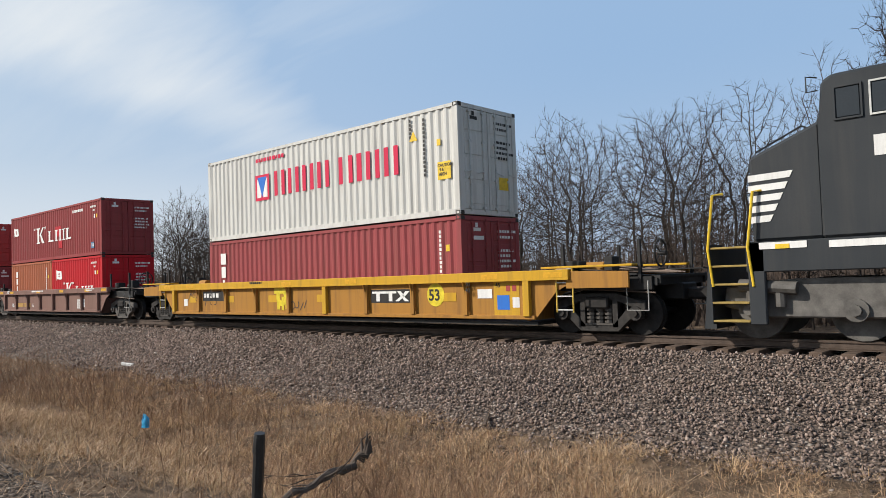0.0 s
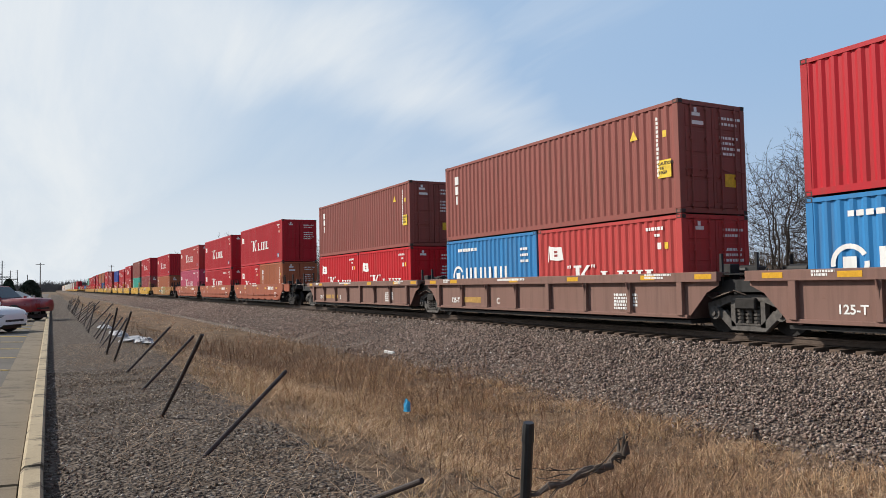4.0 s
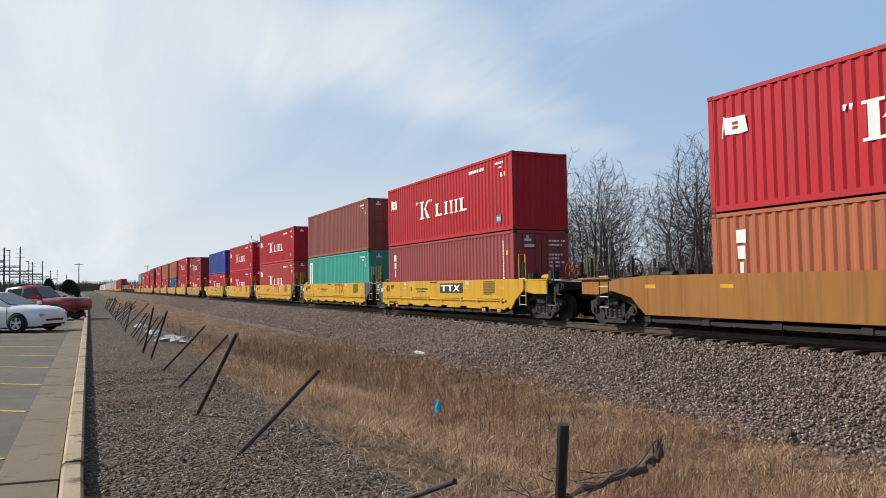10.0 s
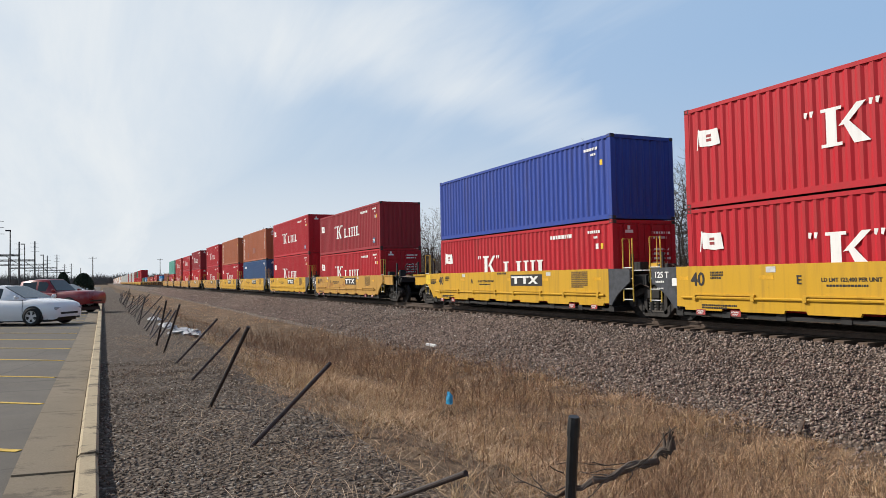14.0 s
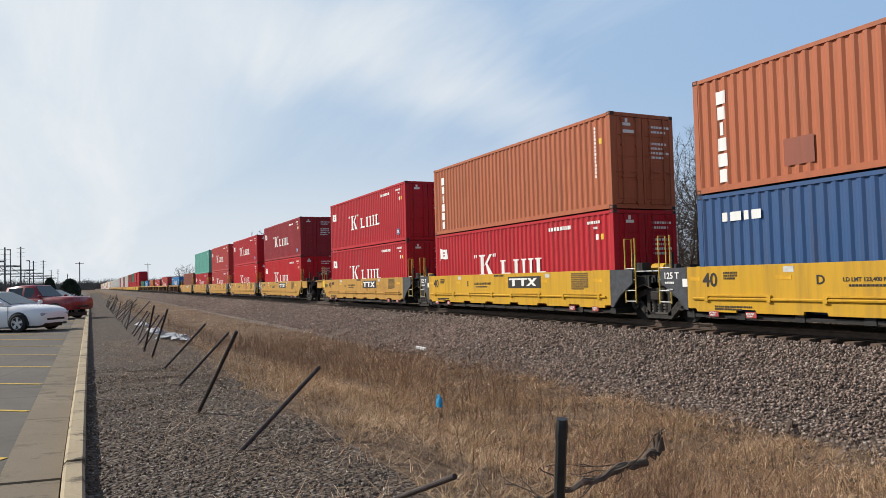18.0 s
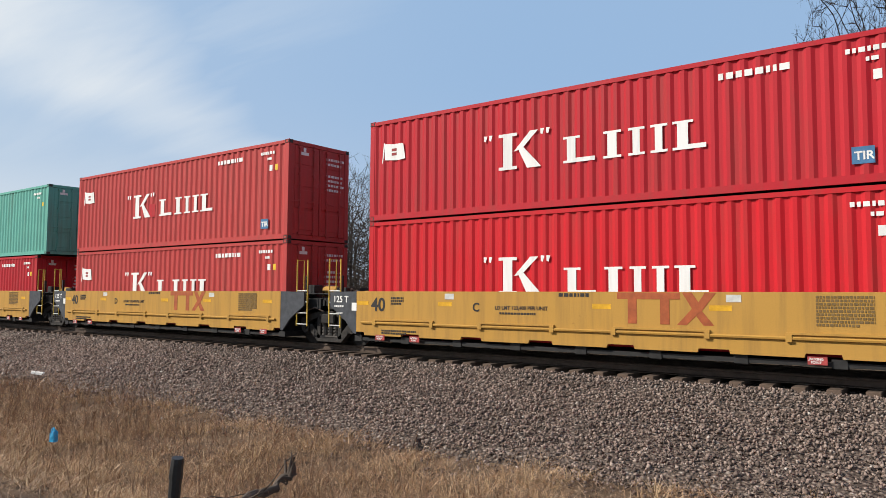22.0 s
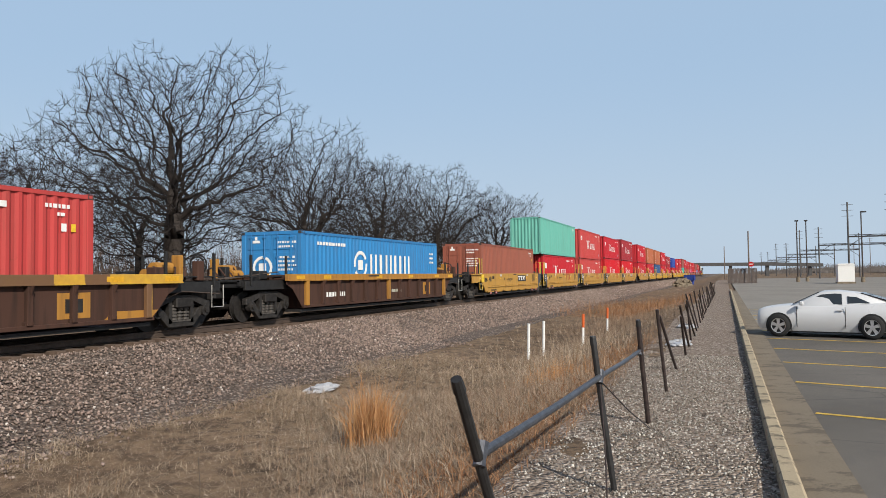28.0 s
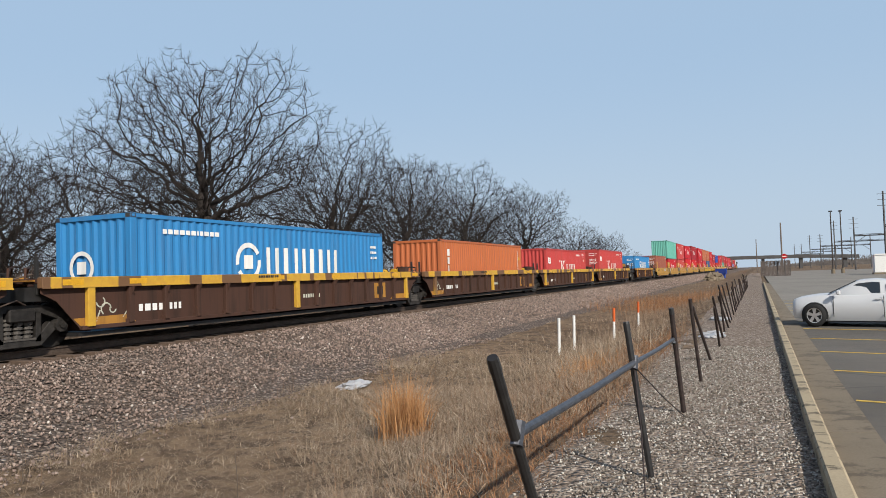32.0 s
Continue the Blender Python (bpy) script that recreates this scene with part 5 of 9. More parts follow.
def dec_brown(letter, tag=True):
    def f(car, half):
        text("125-T", 0.26, M["white_paint"], car, -half + 0.75, -WY + 0.042, 0.55)
        text(letter, 0.28, M["white_paint"], car, -half + 3.95, -WY + 0.042, 0.55)
        shape(car, [rect(0, 0.9, 0, 0.20), rect(1.05, 1.95, 0, 0.20)] if tag else [rect(0, 1.2, 0, 0.2)], M["oxide_gold"], -half + 1.7, 0.56, "marking", "", -WY + 0.044)
        bars(car, -1.9, 1.40, 2.2, 0.10, 1, M["white_paint"], -WY - 0.066, 5)
        bars(car, half - 1.0, 1.42, 0.9, 0.14, 2, M["white_paint"], -WY - 0.066, 6)
        bars(car, -half + 0.3, 1.42, 0.5, 0.14, 2, M["white_paint"], -WY - 0.066, 7)
        bars(car, half - 2.3, 0.92, 0.9, 0.45, 5, M["white_paint"], -WY + 0.044, 8)
    return f


M["oxide_gold"] = plain("faded_gold_lettering", (0.42, 0.24, 0.06), 0.7)


def dec_red(letter):
    def f(car, half):
        text("40", 0.34, M["white_paint"], car, -half + 0.95, -WY - 0.036, 0.72)
        text(letter, 0.20, M["white_paint"], car, -half + 2.9, -WY - 0.036, 0.78)
        bars(car, -1.0, 1.36, 2.0, 0.09, 1, M["white_paint"], -WY - 0.036, 5)
        bars(car, -3.6, 1.36, 0.6, 0.16, 2, M["white_paint"], -WY - 0.036, 5)
        bars(car, half - 2.6, 1.25, 1.9, 0.30, 1, M["white_paint"], -WY - 0.036, 6)
        bars(car, half - 1.0, 0.85, 0.6, 0.3, 3, M["white_paint"], -WY - 0.036, 7)
    return f


def dec_old(car, half):
    shape(car, [rect(0, 0.85, 0, 0.55)], M["w_old"], half - 2.35, 0.50, "paint_patch", "yellow patch with a notice plate", -WY + 0.046)
    shape(car, [rect(0, 0.45, 0, 0.30)], M["black_paint"], half - 2.15, 0.62, "notice_plate", "", -WY + 0.042)
    bars(car, -half + 1.2, 0.80, 1.9, 0.22, 1, M["white_paint"], -WY + 0.044, 3)
    bars(car, 0.4, 0.80, 1.3, 0.16, 1, M["spray_silver"], -WY + 0.044, 4)
    bars(car, -1.9, 1.40, 1.3, 0.09, 1, M["black_paint"], -WY - 0.066, 5)


def dec_end(car, half):
    """Yellow chamfered foot plates and pale scrawl of the rusty cars."""
    dec_old(car, half)
    b, y = half + 0.35, -WY + 0.045
    for s_ in (-1, 1):
        p = [(b - 1.55, 0.37), (b - 0.05, 0.37), (b + 0.18, 0.58), (b - 1.2, 0.60)]
        shape(car, [[(u * s_, v) for u, v in p]], M["w_old"], 0, 0, "foot_plate", "chipped yellow foot plate", y)
    scrawls_y(car, 31, -half - 0.1, -half + 0.85, 0.45, 1.12, "spray_silver", y)


def dec_tan(car, half):
    side(M["black_paint"], -1.6, 0.72, [rect(0, 1.75, 0, 0.30)], car, "number_plate_panel", "dark panel with pale bars")
    bars(car, -1.5, 0.97, 1.55, 0.19, 1, M["white_paint"], -WY - 0.040, 3)
    for i in range(5):
        r = random.Random(40 + i)
        x = 0.35 + i * 0.82
        mt = M["spray_silver"] if i < 2 else M["spray_olive"]
        side(mt, x, 0.5, [[(0, 0), (0.22, 0.02), (0.28, 0.5), (0.22, 0.98), (0.0, 0.92)], [(0.22, 0.76), (0.78, 0.8), (0.74, 0.98), (0.2, 0.98)], [(0.3, 0.36), (0.62, 0.4), (0.60, 0.58), (0.3, 0.55)], [(0.5, 0), (0.82, 0.04), (0.55, 0.4), (0.4, 0.36)]], car, "spray_paint", "spray-painted block strokes")
    scrawls(car, 4, 0.2, 4.6, 0.45, 1.5, ["spray_dark"], 0.03)
    scrawls(car, 7, 4.9, 6.2, 0.5, 1.3, ["spray_silver"], 0.03)
    scrawls(car, 9, 7.4, 8.3, 0.55, 1.4, ["spray_silver"], 0.025)
    side(M["hatch"], 6.8, 0.55, [rect(0, 0.5, 0, 0.2)], car, "reflector")


def dec_first(car, half):
    y = -WY + 0.044
    pl = shape(car, [rect(0, 1.5, 0, 0.34)], M["black_paint"], -6.22, 0.80, "number_plate_panel", "black panel with pale bars", y)
    bars(pl, 0.1, 0.27, 1.28, 0.21, 1, M["white_paint"], -0.006, 3)
    pl = shape(car, [rect(0, 1.62, 0, 0.36)], M["black_paint"], 2.88, 0.72, "emblem_panel", "black panel with a white logo in plain strokes", y)
    shape(pl, [[(u * 0.78 + 0.06, v * 0.45 + 0.04) for u, v in p] for p in LOGO], M["white_paint"], 0, 0, "emblem", "", -0.006)
    for i in range(6):
        shape(car, [rect(0, 0.5, 0, 0.22)], M["w_yellow"], -7.2 + i * 2.55, 0.75, "paint_patch", "", y + 0.001)
    shape(car, [ring(0, 0, 0.12, 0.30, 0, math.tau, 18)[i] for i in range(18)], M["spray_amber"], -1.35, 0.92, "spray_paint", "yellow spray-painted figure", y)
    shape(car, [rect(-0.25, -0.1, -0.4, 0.1), rect(0.0, 0.12, -0.42, 0), rect(0.2, 0.35, -0.38, 0.15), rect(-0.4, 0.4, 0.1, 0.28)], M["spray_amber"], -1.35, 0.92, "spray_paint", "", y - 0.003)
    scrawls_y(car, 5, -7.3, -5.3, 0.55, 1.15, "spray_dark", y)
    scrawls_y(car, 6, -1.0, -0.1, 0.5, 0.8, "spray_dark", y)
    rd = shape(car, [ring(0, 0, 0.0, 0.30, 0, math.tau, 20)[i] for i in range(20)], M["spray_amber"], 5.35, 0.92, "number_disc", "yellow disc with a number", y)
    text("53", 0.40, M["black_paint"], rd, -0.24, -0.006, -0.14)
    shape(car, [rect(0, 0.75, 0, 0.80)], M["w_yellow"], 7.25, 0.42, "paint_patch", "cleaner yellow patch", y + 0.001)
    for u, v, w, h2, mt in ((6.75, 0.82, 0.45, 0.22, "white_paint"), (7.35, 0.55, 0.36, 0.34, "blue_paint"), (7.62, 0.98, 0.12, 0.14, "jack_red"), (7.80, 0.98, 0.12, 0.14, "jack_red"), (7.80, 0.60, 0.2, 0.24, "white_paint"), (-7.6, 0.62, 0.26, 0.26, "white_paint")):
        shape(car, [rect(0, w, 0, h2)], M[mt], u, v, "notice_plate", "", y - 0.003)
    for u in (-5.55, 6.45):
        text("20\n40", 0.15, M["black_paint"], car, u, -WY - 0.068, 1.12)
    text("45", 0.15, M["black_paint"], car, 7.3, -WY + 0.040, 1.08)
    text("45", 0.15, M["black_paint"], car, -6.5, -WY + 0.040, 1.08)
    bars(car, -3.0, 1.42, 1.0, 0.09, 1, M["black_paint"], -WY - 0.066, 5)


def scrawls_y(car, seed, x0, x1, z0, z1, mname, y):
    r = random.Random(seed)
    ps, x = [], x0
    while x < x1:
        w, zc, rr = r.uniform(0.12, 0.25), r.uniform(z0 + 0.1, z1 - 0.1), r.uniform(0.07, 0.13)
        if r.random() < 0.5:
            a0 = r.uniform(0, 6)
            ps += ring(x, zc, rr - 0.015, rr + 0.015, a0, a0 + 4, 7)
        else:
            ps.append([(x, zc - 0.12), (x + 0.035, zc - 0.12), (x + w, zc + 0.12), (x + w - 0.035, zc + 0.12)])
        x += w
    tagged(shape(car, ps, M[mname], 0, 0, "spray_paint", "spray-painted scrawl", y), kind="stuff")


def white_panel(ob, length, h, doors):
    pl = shape(ob, [rect(0, 0.62, 0, 1.75)], M["white_paint"], -length / 2 + 0.45, h - 2.1, "notice_panel", "white upright panel with dark bars")
    bars(pl, 0.18, 1.62, 0.26, 1.4, 9, M["sblue"], -0.005, 4)


MOVERS = []


def ride(ob, x, z=None):
    MOVERS.append((ob, x, RAIL_Z if z is None else z))


def load(cx, stack, simple=False):
    """Containers of a unit, bottom first. An entry: (length, height, colour, doors, marks, shift)."""
    z = RAIL_Z + BASE_Z
    for layer in stack:
        layer = layer if isinstance(layer, list) else [layer]
        for length, h, colour, doors, marks, dx in layer:
            ride(container(length, h, colour, doors, marks, simple), cx + dx, z)
        z += layer[0][1] + 0.012


def K4(c="kred", h=H9, d=1, **kw):
    return (L40, h, c, d, mk_k(**kw), 0)


def K2(c, dx, d=1):
    return (L20, H8, c, d, mk_k(), dx)


D2 = 3.07
H2b = lambda dx: (L20, H8, "hblue", 1, mk_ring, dx)
touax = (L20, H8, "texr", 1, [mk_few(3), lambda ob, l, h, d: bars(ob, -2.35, h - 0.55, 1.35, 0.30, 1, M["yellow_mark"], seed=2)], D2)
UNITS = [
    # container's end towards +x, stack, car
    (256.69, [(L40, H8, "texr", 1, [mk_vertical(5, size=0.42)], 0), (L40, H9, "white", 1, mk_ym, 0)], ("rib", 8.1, "w_old", "w_yellow", (1, 1), dec_first, 10, "dirty yellow well car with ribbed sides and spray-painted figures")),
    (235.13, [[(L20, H8, "torange", 1, mk_vertical(6), -D2), K2("kbright", D2)], (L40, H8, "kmaroon", 1, [mk_k(), patch(6.6, 1.15, 0.75, 0.5, "kred"), patch(7.0, 0.55, 0.5, 0.4, "kred")], 0)], ("rib", 6.1, "w_brown", "", (1, 0), dec_brown("A"), 8, "dusty brown well car with ribbed sides")),
    (219.46, [[K2("kbright", -D2), (L20, H8, "texr", 1, mk_vertical(3), D2)], K4("krose", H8)], ("rib", 6.1, "w_brown", "", (0, 0), dec_brown("E", False), 8, "dusty brown well car with ribbed sides")),
    (203.84, [[H2b(-D2), touax], K4("kred", H9, -1, flag=False)], ("rib", 6.1, "w_brown", "", (0, 0), dec_brown("D"), 8, "dusty brown well car with ribbed sides")),
    (188.28, [[H2b(-D2), K2("krose", D2)], (L40, H9, "tex", 1, [mk_vertical(3), caution], 0)], ("rib", 6.1, "w_brown", "", (0, 0), dec_brown("C", False), 8, "dusty brown well car with ribbed sides")),
    (172.79, [[K2("kbright", -D2), K2("kbright", D2)], (L40, H9, "tex", 1, [mk_vertical(3), caution], 0)], ("rib", 6.1, "w_brown", "", (0, 1), dec_brown("B"), 8, "dusty brown well car with ribbed sides")),
    (152.85, [[K2("kbright", -D2), (L20, H8, "torange", 1, mk_vertical(6), D2)], K4("kred", H9, 1, web=False)], ("smooth", 6.1, "w_red", (1, 0), dec_red("A"), "oxide red well car with smooth sides")),
    (137.01, [K4("kred", H8), K4("kred", H9, web=False)], ("smooth", 6.1, "w_red", (0, 0), dec_red("C"), "oxide red well car with smooth sides")),
    (121.21, [K4("kpink", H9), K4("krose", H8)], ("smooth", 6.1, "w_red", (0, 1), dec_red("B"), "oxide red well car with smooth sides")),
    (99.54, [(L40, H8, "torange", 1, mk_vertical(6), 0), K4("kred", H9, -1, web=False)], ("plow", 8.1, "w_ochre", (1, 1), dec_tan, "tan well car with smooth sides covered in spray paint")),
    (78.05, [(L40, H9, "texr", 1, mk_vertical(3), 0), K4("kred", H9, -1)], ("smooth", 6.1, "w_yellow", (1, 0), dec_smooth("B", plate=True), "yellow well car with smooth sides and dark ends")),
    (62.88, [(L40, H9, "emerald", 1, [mk_few(4), white_panel], 0), (L40, H9, "tex", 1, mk_few(5), 0)], ("smooth", 6.1, "w_yellow", (0, 0), dec_smooth("C"), "yellow well car with smooth sides and dark ends")),
    (46.73, [K4("krose", H9), K4("kred", H8)], ("smooth", 6.1, "w_yellow", (0, 0), dec_smooth("D", lim="LD LMT 123,200 PER UNIT"), "yellow well car with smooth sides and dark ends")),
    (31.26, [K4("kred", H8), K4("kred", H8)], ("smooth", 6.1, "w_yellow", (0, 0), dec_smooth("E"), "yellow well car with smooth sides and dark ends")),
    (16.02, [K4("kred", H8), (L40, H8, "navy", -1, mk_few(6), 0)], ("smooth", 6.1, "w_yellow", (0, 1), dec_smooth("A", plate=True), "yellow well car with smooth sides and dark ends")),
    (-4.05, [K4("kred", H8), K4("kdark", H8, -1)], ("smooth", 6.1, "w_tan", (1, 0), dec_smooth("B", plate=True, scrawl=(3, -5, 1.0, 0.45, 1.4, ["spray_rust"], 0.05)), "faded yellow well car scrawled with spray paint")),
    (-19.40, [K4("kred", H9, -1, web=False), K4("kred", H9)], ("smooth", 6.1, "w_yellow", (0, 0), dec_smooth("C", plate=True, scrawl=(5, 3.4, 5.6, 0.5, 1.3, ["spray_rust"], 0.03)), "yellow well car with smooth sides and scrawls")),
    (-34.82, [(L40, H9, "sblue", 1, [mk_few(8), lambda ob, l, h, d: bars(ob, -5.3, h - 0.5, 1.3, 0.3, 1, M["white_paint"], seed=8)], 0), (L40, H9, "torange", 1, [mk_vertical(6), patch(2.6, 0.35, 0.75, 0.6, "brown"), patch(5.6, 0.75, 1.3, 0.55, "brown")], 0)], ("smooth", 6.1, "w_yellow", (0, 0), dec_smooth("D", plate=True, scrawl=(12, 0.4, 4.6, 0.55, 1.35, ["spray_rust"], 0.02)), "yellow well car with smooth sides and dark ends")),
    (-50.27, [K4("kred", H9), (L40, H9, "torange", 1, mk_vertical(6), 0)], ("smooth", 6.1, "w_yellow", (0, 0), dec_smooth("E", plate=True), "yellow well car with smooth sides and dark ends")),
    (-65.73, [K4("kred", H9), K4("kred", H9)], ("smooth", 6.1, "w_tan", (0, 1), dec_smooth("A", plate=True, scrawl=(8, 0.6, 4.0, 0.6, 1.3, ["spray_rust"], 0.025)), "faded yellow well car with smooth sides")),
    (-85.36, [K4("kbright", H9), K4("kdark", H9)], ("smooth", 6.1, "w_tan", (1, 0), dec_smooth("B", plate=True), "faded yellow well car with smooth sides")),
    (-100.66, [K4("kbright", H9, flag=False, web=False), K4("kred", H8)], ("smooth", 6.1, "w_tan", (0, 0), dec_smooth("C"), "faded yellow well car with a rust red logo")),
    (-116.02, [K4("krose", H8), (L40, H9, "krose", 1, [mk_k(), patch(4.95, 1.05, 0.40, 0.45, "kred")], 0)], ("smooth", 6.1, "w_tan", (0, 0), dec_smooth("D", lim="LD LMT 123,400 PER UNIT"), "faded yellow well car with a rust red logo")),
    (-131.52, [K4("kred", H8), (13.716, H9, "teal", 1, mk_few(5), 0)], ("smooth", 6.1, "w_tan", (0, 0), dec_smooth("E"), "faded yellow well car with a rust red logo")),
    (-146.92, [(L40, H9, "brown", -1, mk_few(5), 0)], ("smooth", 6.1, "w_tan", (0, 1), dec_smooth("A", plate=True), "faded yellow well car with one container")),
    (-166.14, [(L40, H8, "hblue", -1, mk_ring, 0)], ("rib", 6.1, "w_oldbrown", "w_old", (1, 1), dec_old, 13, "rusty brown well car with ribbed sides")),
    (-186.92, [K4("krose", H9, -1)], ("rib", 7.3, "w_oldbrown", "w_worn", (1, 0), dec_end, 15, "rusty brown well car with a yellow top sill")),
    (-204.94, [(L40, H8, "krose", 1, [mk_k(), patch(10.9, 0.3, 0.5, 0.9, "kred")], 0)], ("rib", 7.3, "w_oldbrown", "w_worn", (0, 0), dec_end, 15, "rusty brown well car with a yellow top sill")),
    (-222.81, [(L40, H8, "orange", 1, mk_vertical(6), 0)], ("rib", 7.3, "w_oldbrown", "w_worn", (0, 0), dec_end, 15, "rusty brown well car with a yellow top sill")),
    (-240.57, [(L40, H8, "hblue", 1, mk_ring, 0)], ("rib", 7.3, "w_oldbrown", "w_worn", (0, 0), dec_end, 15, "rusty brown well car with a yellow top sill")),
    (-258.37, [(L40, H8, "dgreen", 1, mk_few(3), 0)], ("rib", 7.3, "w_oldbrown", "w_worn", (0, 1), dec_end, 15, "rusty brown well car with a yellow top sill")),
]
TAIL = ["kred", "kred", "dgreen", "kmaroon", "tex", "white", "white", "tex", "white", "white", "kdark"] + ["white"] * 12
xt = -278.87
for i, c in enumerate(TAIL):
    UNITS.append((xt, [(L40, H9, "white" if c == "white" else "kred", 1, None, 0), (L40, H9, c, 1, None, 0)], ("smooth", 6.1, "w_yellow" if i < 5 else "w_tan", (i == 0, i == len(TAIL) - 1), None, "yellow well car far along the train")))
    xt -= 15.44

for xr, stack, spec in UNITS:
    cx = xr - L40 / 2
    far = xr < -262
    if spec[0] == "rib":
        _, half, col, top, ends, dec, n, lab = spec
        car = rib_car(half, col, ends, lab, top, dec, n)
    elif spec[0] == "plow":
        _, half, col, ends, dec, lab = spec
        car = smooth_car(half, col, ends, lab, dec, plow=True)
    else:
        _, half, col, ends, dec, lab = spec
        car = smooth_car(half, col, ends, lab, dec, "w_red" if col == "w_red" else "end_blue", False, far)
    ride(car, cx)
    load(cx, stack, far)


def far_tail(x0, count):
    """The rest of the train, too far along the line to tell its parts."""
    g = random.Random(17)
    vs, fs = [], []
    for i in range(count):
        x = x0 - 15.44 * i
        for xa, xb, za, zb, w in ((x - 13.0, x + 0.8, 0.35, 1.44, 1.49), (x - 12.19, x, 1.44, 3.45, 1.22), (x - 12.19, x, 3.47, g.choice((6.1, 6.4, 6.4)), 1.22)):
            n = len(vs)
            vs += [(a, b, c) for a in (xa, xb) for b in (-w, w) for c in (za, zb)]
            fs += [(n + a, n + b, n + c, n + d) for a, b, c, d in ((0, 1, 3, 2), (4, 6, 7, 5), (0, 4, 5, 1), (2, 3, 7, 6), (1, 5, 7, 3))]
    k = Mat("mixed_far_containers", 0.7, 0, 0.2)
    # Mostly white and grey: pale containers, with distance haze put into the colours too.
    k.base(k.ramp(k.rand(True), (0.0, (0.55, 0.54, 0.51)), (0.45, (0.45, 0.44, 0.42)), (0.62, (0.26, 0.05, 0.045)), (0.8, (0.27, 0.10, 0.06)), (1.0, (0.40, 0.25, 0.06))))
    ob = tagged(new("far_train", np_mesh("far_train", vs, fs, k.m)), "long row of loaded well cars far along the line", "train", kind="stuff")
    ride(ob, 0)


far_tail(xt, 75)


def speed_row(t):
    """How far the train has come at t, against its place at 16 s."""
    u = t - 16.0
    return 16.7186 * u - 0.00596 * u * u - 0.000122 * u ** 3


def motions():
    ts = [0, 2, 4, 8, 12, 16, 20, 24, 28, 30, 32]
    for ob, x, z in MOVERS:
        walk(ob, [(t, pose(x + speed_row(t), TRACK_Y, z)) for t in ts])

# ---------------------------------------------------------------- trees
k = Mat("bark", 0.95, 0, 0.1)
f1, f2 = k.noise(1.5, 5, 0.65), k.noise(14, 4, 0.7)
k.base(k.mix(0.6, k.mix(k.ramp(f1, (0.3, 0.0), (0.7, 1.0)), (0.034, 0.028, 0.025), (0.066, 0.055, 0.048)), k.ramp(f2, (0.3, 0.45), (0.7, 1.15)), "MULTIPLY")).bump(f2, 0.6, 0.02)
M["bark"] = k.m
M["twig"] = plain("twigs", (0.034, 0.028, 0.025), 0.95, 0, 0.3, 0.8, 0.0, 0.1)
M["young_bark"] = plain("young_grey_bark", (0.068, 0.055, 0.047), 0.95, 0, 0.3, 0.8, 0.0, 0.1)
M["brush"] = plain("brush_stems", (0.115, 0.083, 0.066), 0.95, 0, 0.35, 0.5, 0.0, 0.1)


def limbs(bm_list, rng, p, d, length, r, level, spec):
    """Grow one limb as a bent chain of segments, with side limbs along it."""
    n, wob, up, kids, klen, kang = spec[level]
    pts, rad = [p], [r]
    seg = length / n
    end_r = r * (0.42 if level < len(spec) - 1 else 0.5)
    q, dd = p.copy(), d.normalized()
    for i in range(n):
        dd = (dd + Vector((rng.gauss(0, wob), rng.gauss(0, wob), rng.gauss(0, wob) + up))).normalized()
        q = q + dd * seg
        pts.append(q.copy())
        rad.append(r + (end_r - r) * (i + 1) / n)
    bm_list.append((pts, rad, 3 if n == 1 else level))
    if level + 1 < len(spec):
        m = kids if isinstance(kids, int) else rng.randint(*kids)
        for j in range(m):
            f = 0.28 + 0.72 * (j + rng.random()) / m
            a = min(int(f * n), n - 1)
            base = pts[a].lerp(pts[a + 1], f * n - a)
            dirn = (pts[a + 1] - pts[a]).normalized()
            side = dirn.orthogonal().normalized()
            side.rotate(Matrix.Rotation(rng.uniform(0, math.tau), 3, dirn))
            ang = radians(rng.gauss(kang, 11))
            nd = dirn * math.cos(ang) + side * math.sin(ang)
            rr = (r + (end_r - r) * f) * rng.uniform(0.36, 0.56)
            limbs(bm_list, rng, base, nd, length * klen * rng.uniform(0.65, 1.2) * (1.15 - 0.45 * f), max(rr, 0.0058), level + 1, spec)


def chains_mesh(name, chains, sides, mat, thin=1.0):
    """Tapering bars along chains of points; the finest ones (level 3 and up) end in a point."""
    vs, fs, base = [], [], 0
    for pts, rad, lev in chains:
        n = sides(lev)
        spike = lev >= 3 and len(pts) == 2
        for i, p in enumerate(pts[:1] if spike else pts):
            dd = (pts[min(i + 1, len(pts) - 1)] - pts[max(i - 1, 0)]).normalized()
            u = dd.cross(Vector((0.31, 0.17, 0.93))).normalized()
            w = dd.cross(u)
            for a in range(n):
                t = a * math.tau / n
                vs.append(p + (u * math.cos(t) + w * math.sin(t)) * rad[i] * thin)
        if spike:
            vs.append(pts[1])
            fs += [(base + a, base + (a + 1) % n, base + n) for a in range(n)]
            base += n + 1
            continue
        for i in range(len(pts) - 1):
            for a in range(n):
                o = base + i * n
                fs.append((o + a, o + (a + 1) % n, o + n + (a + 1) % n))
                fs.append((o + a, o + n + (a + 1) % n, o + n + a))
        base += n * len(pts)
    return np_mesh(name, [tuple(v) for v in vs], fs, mat)


TREES = {}


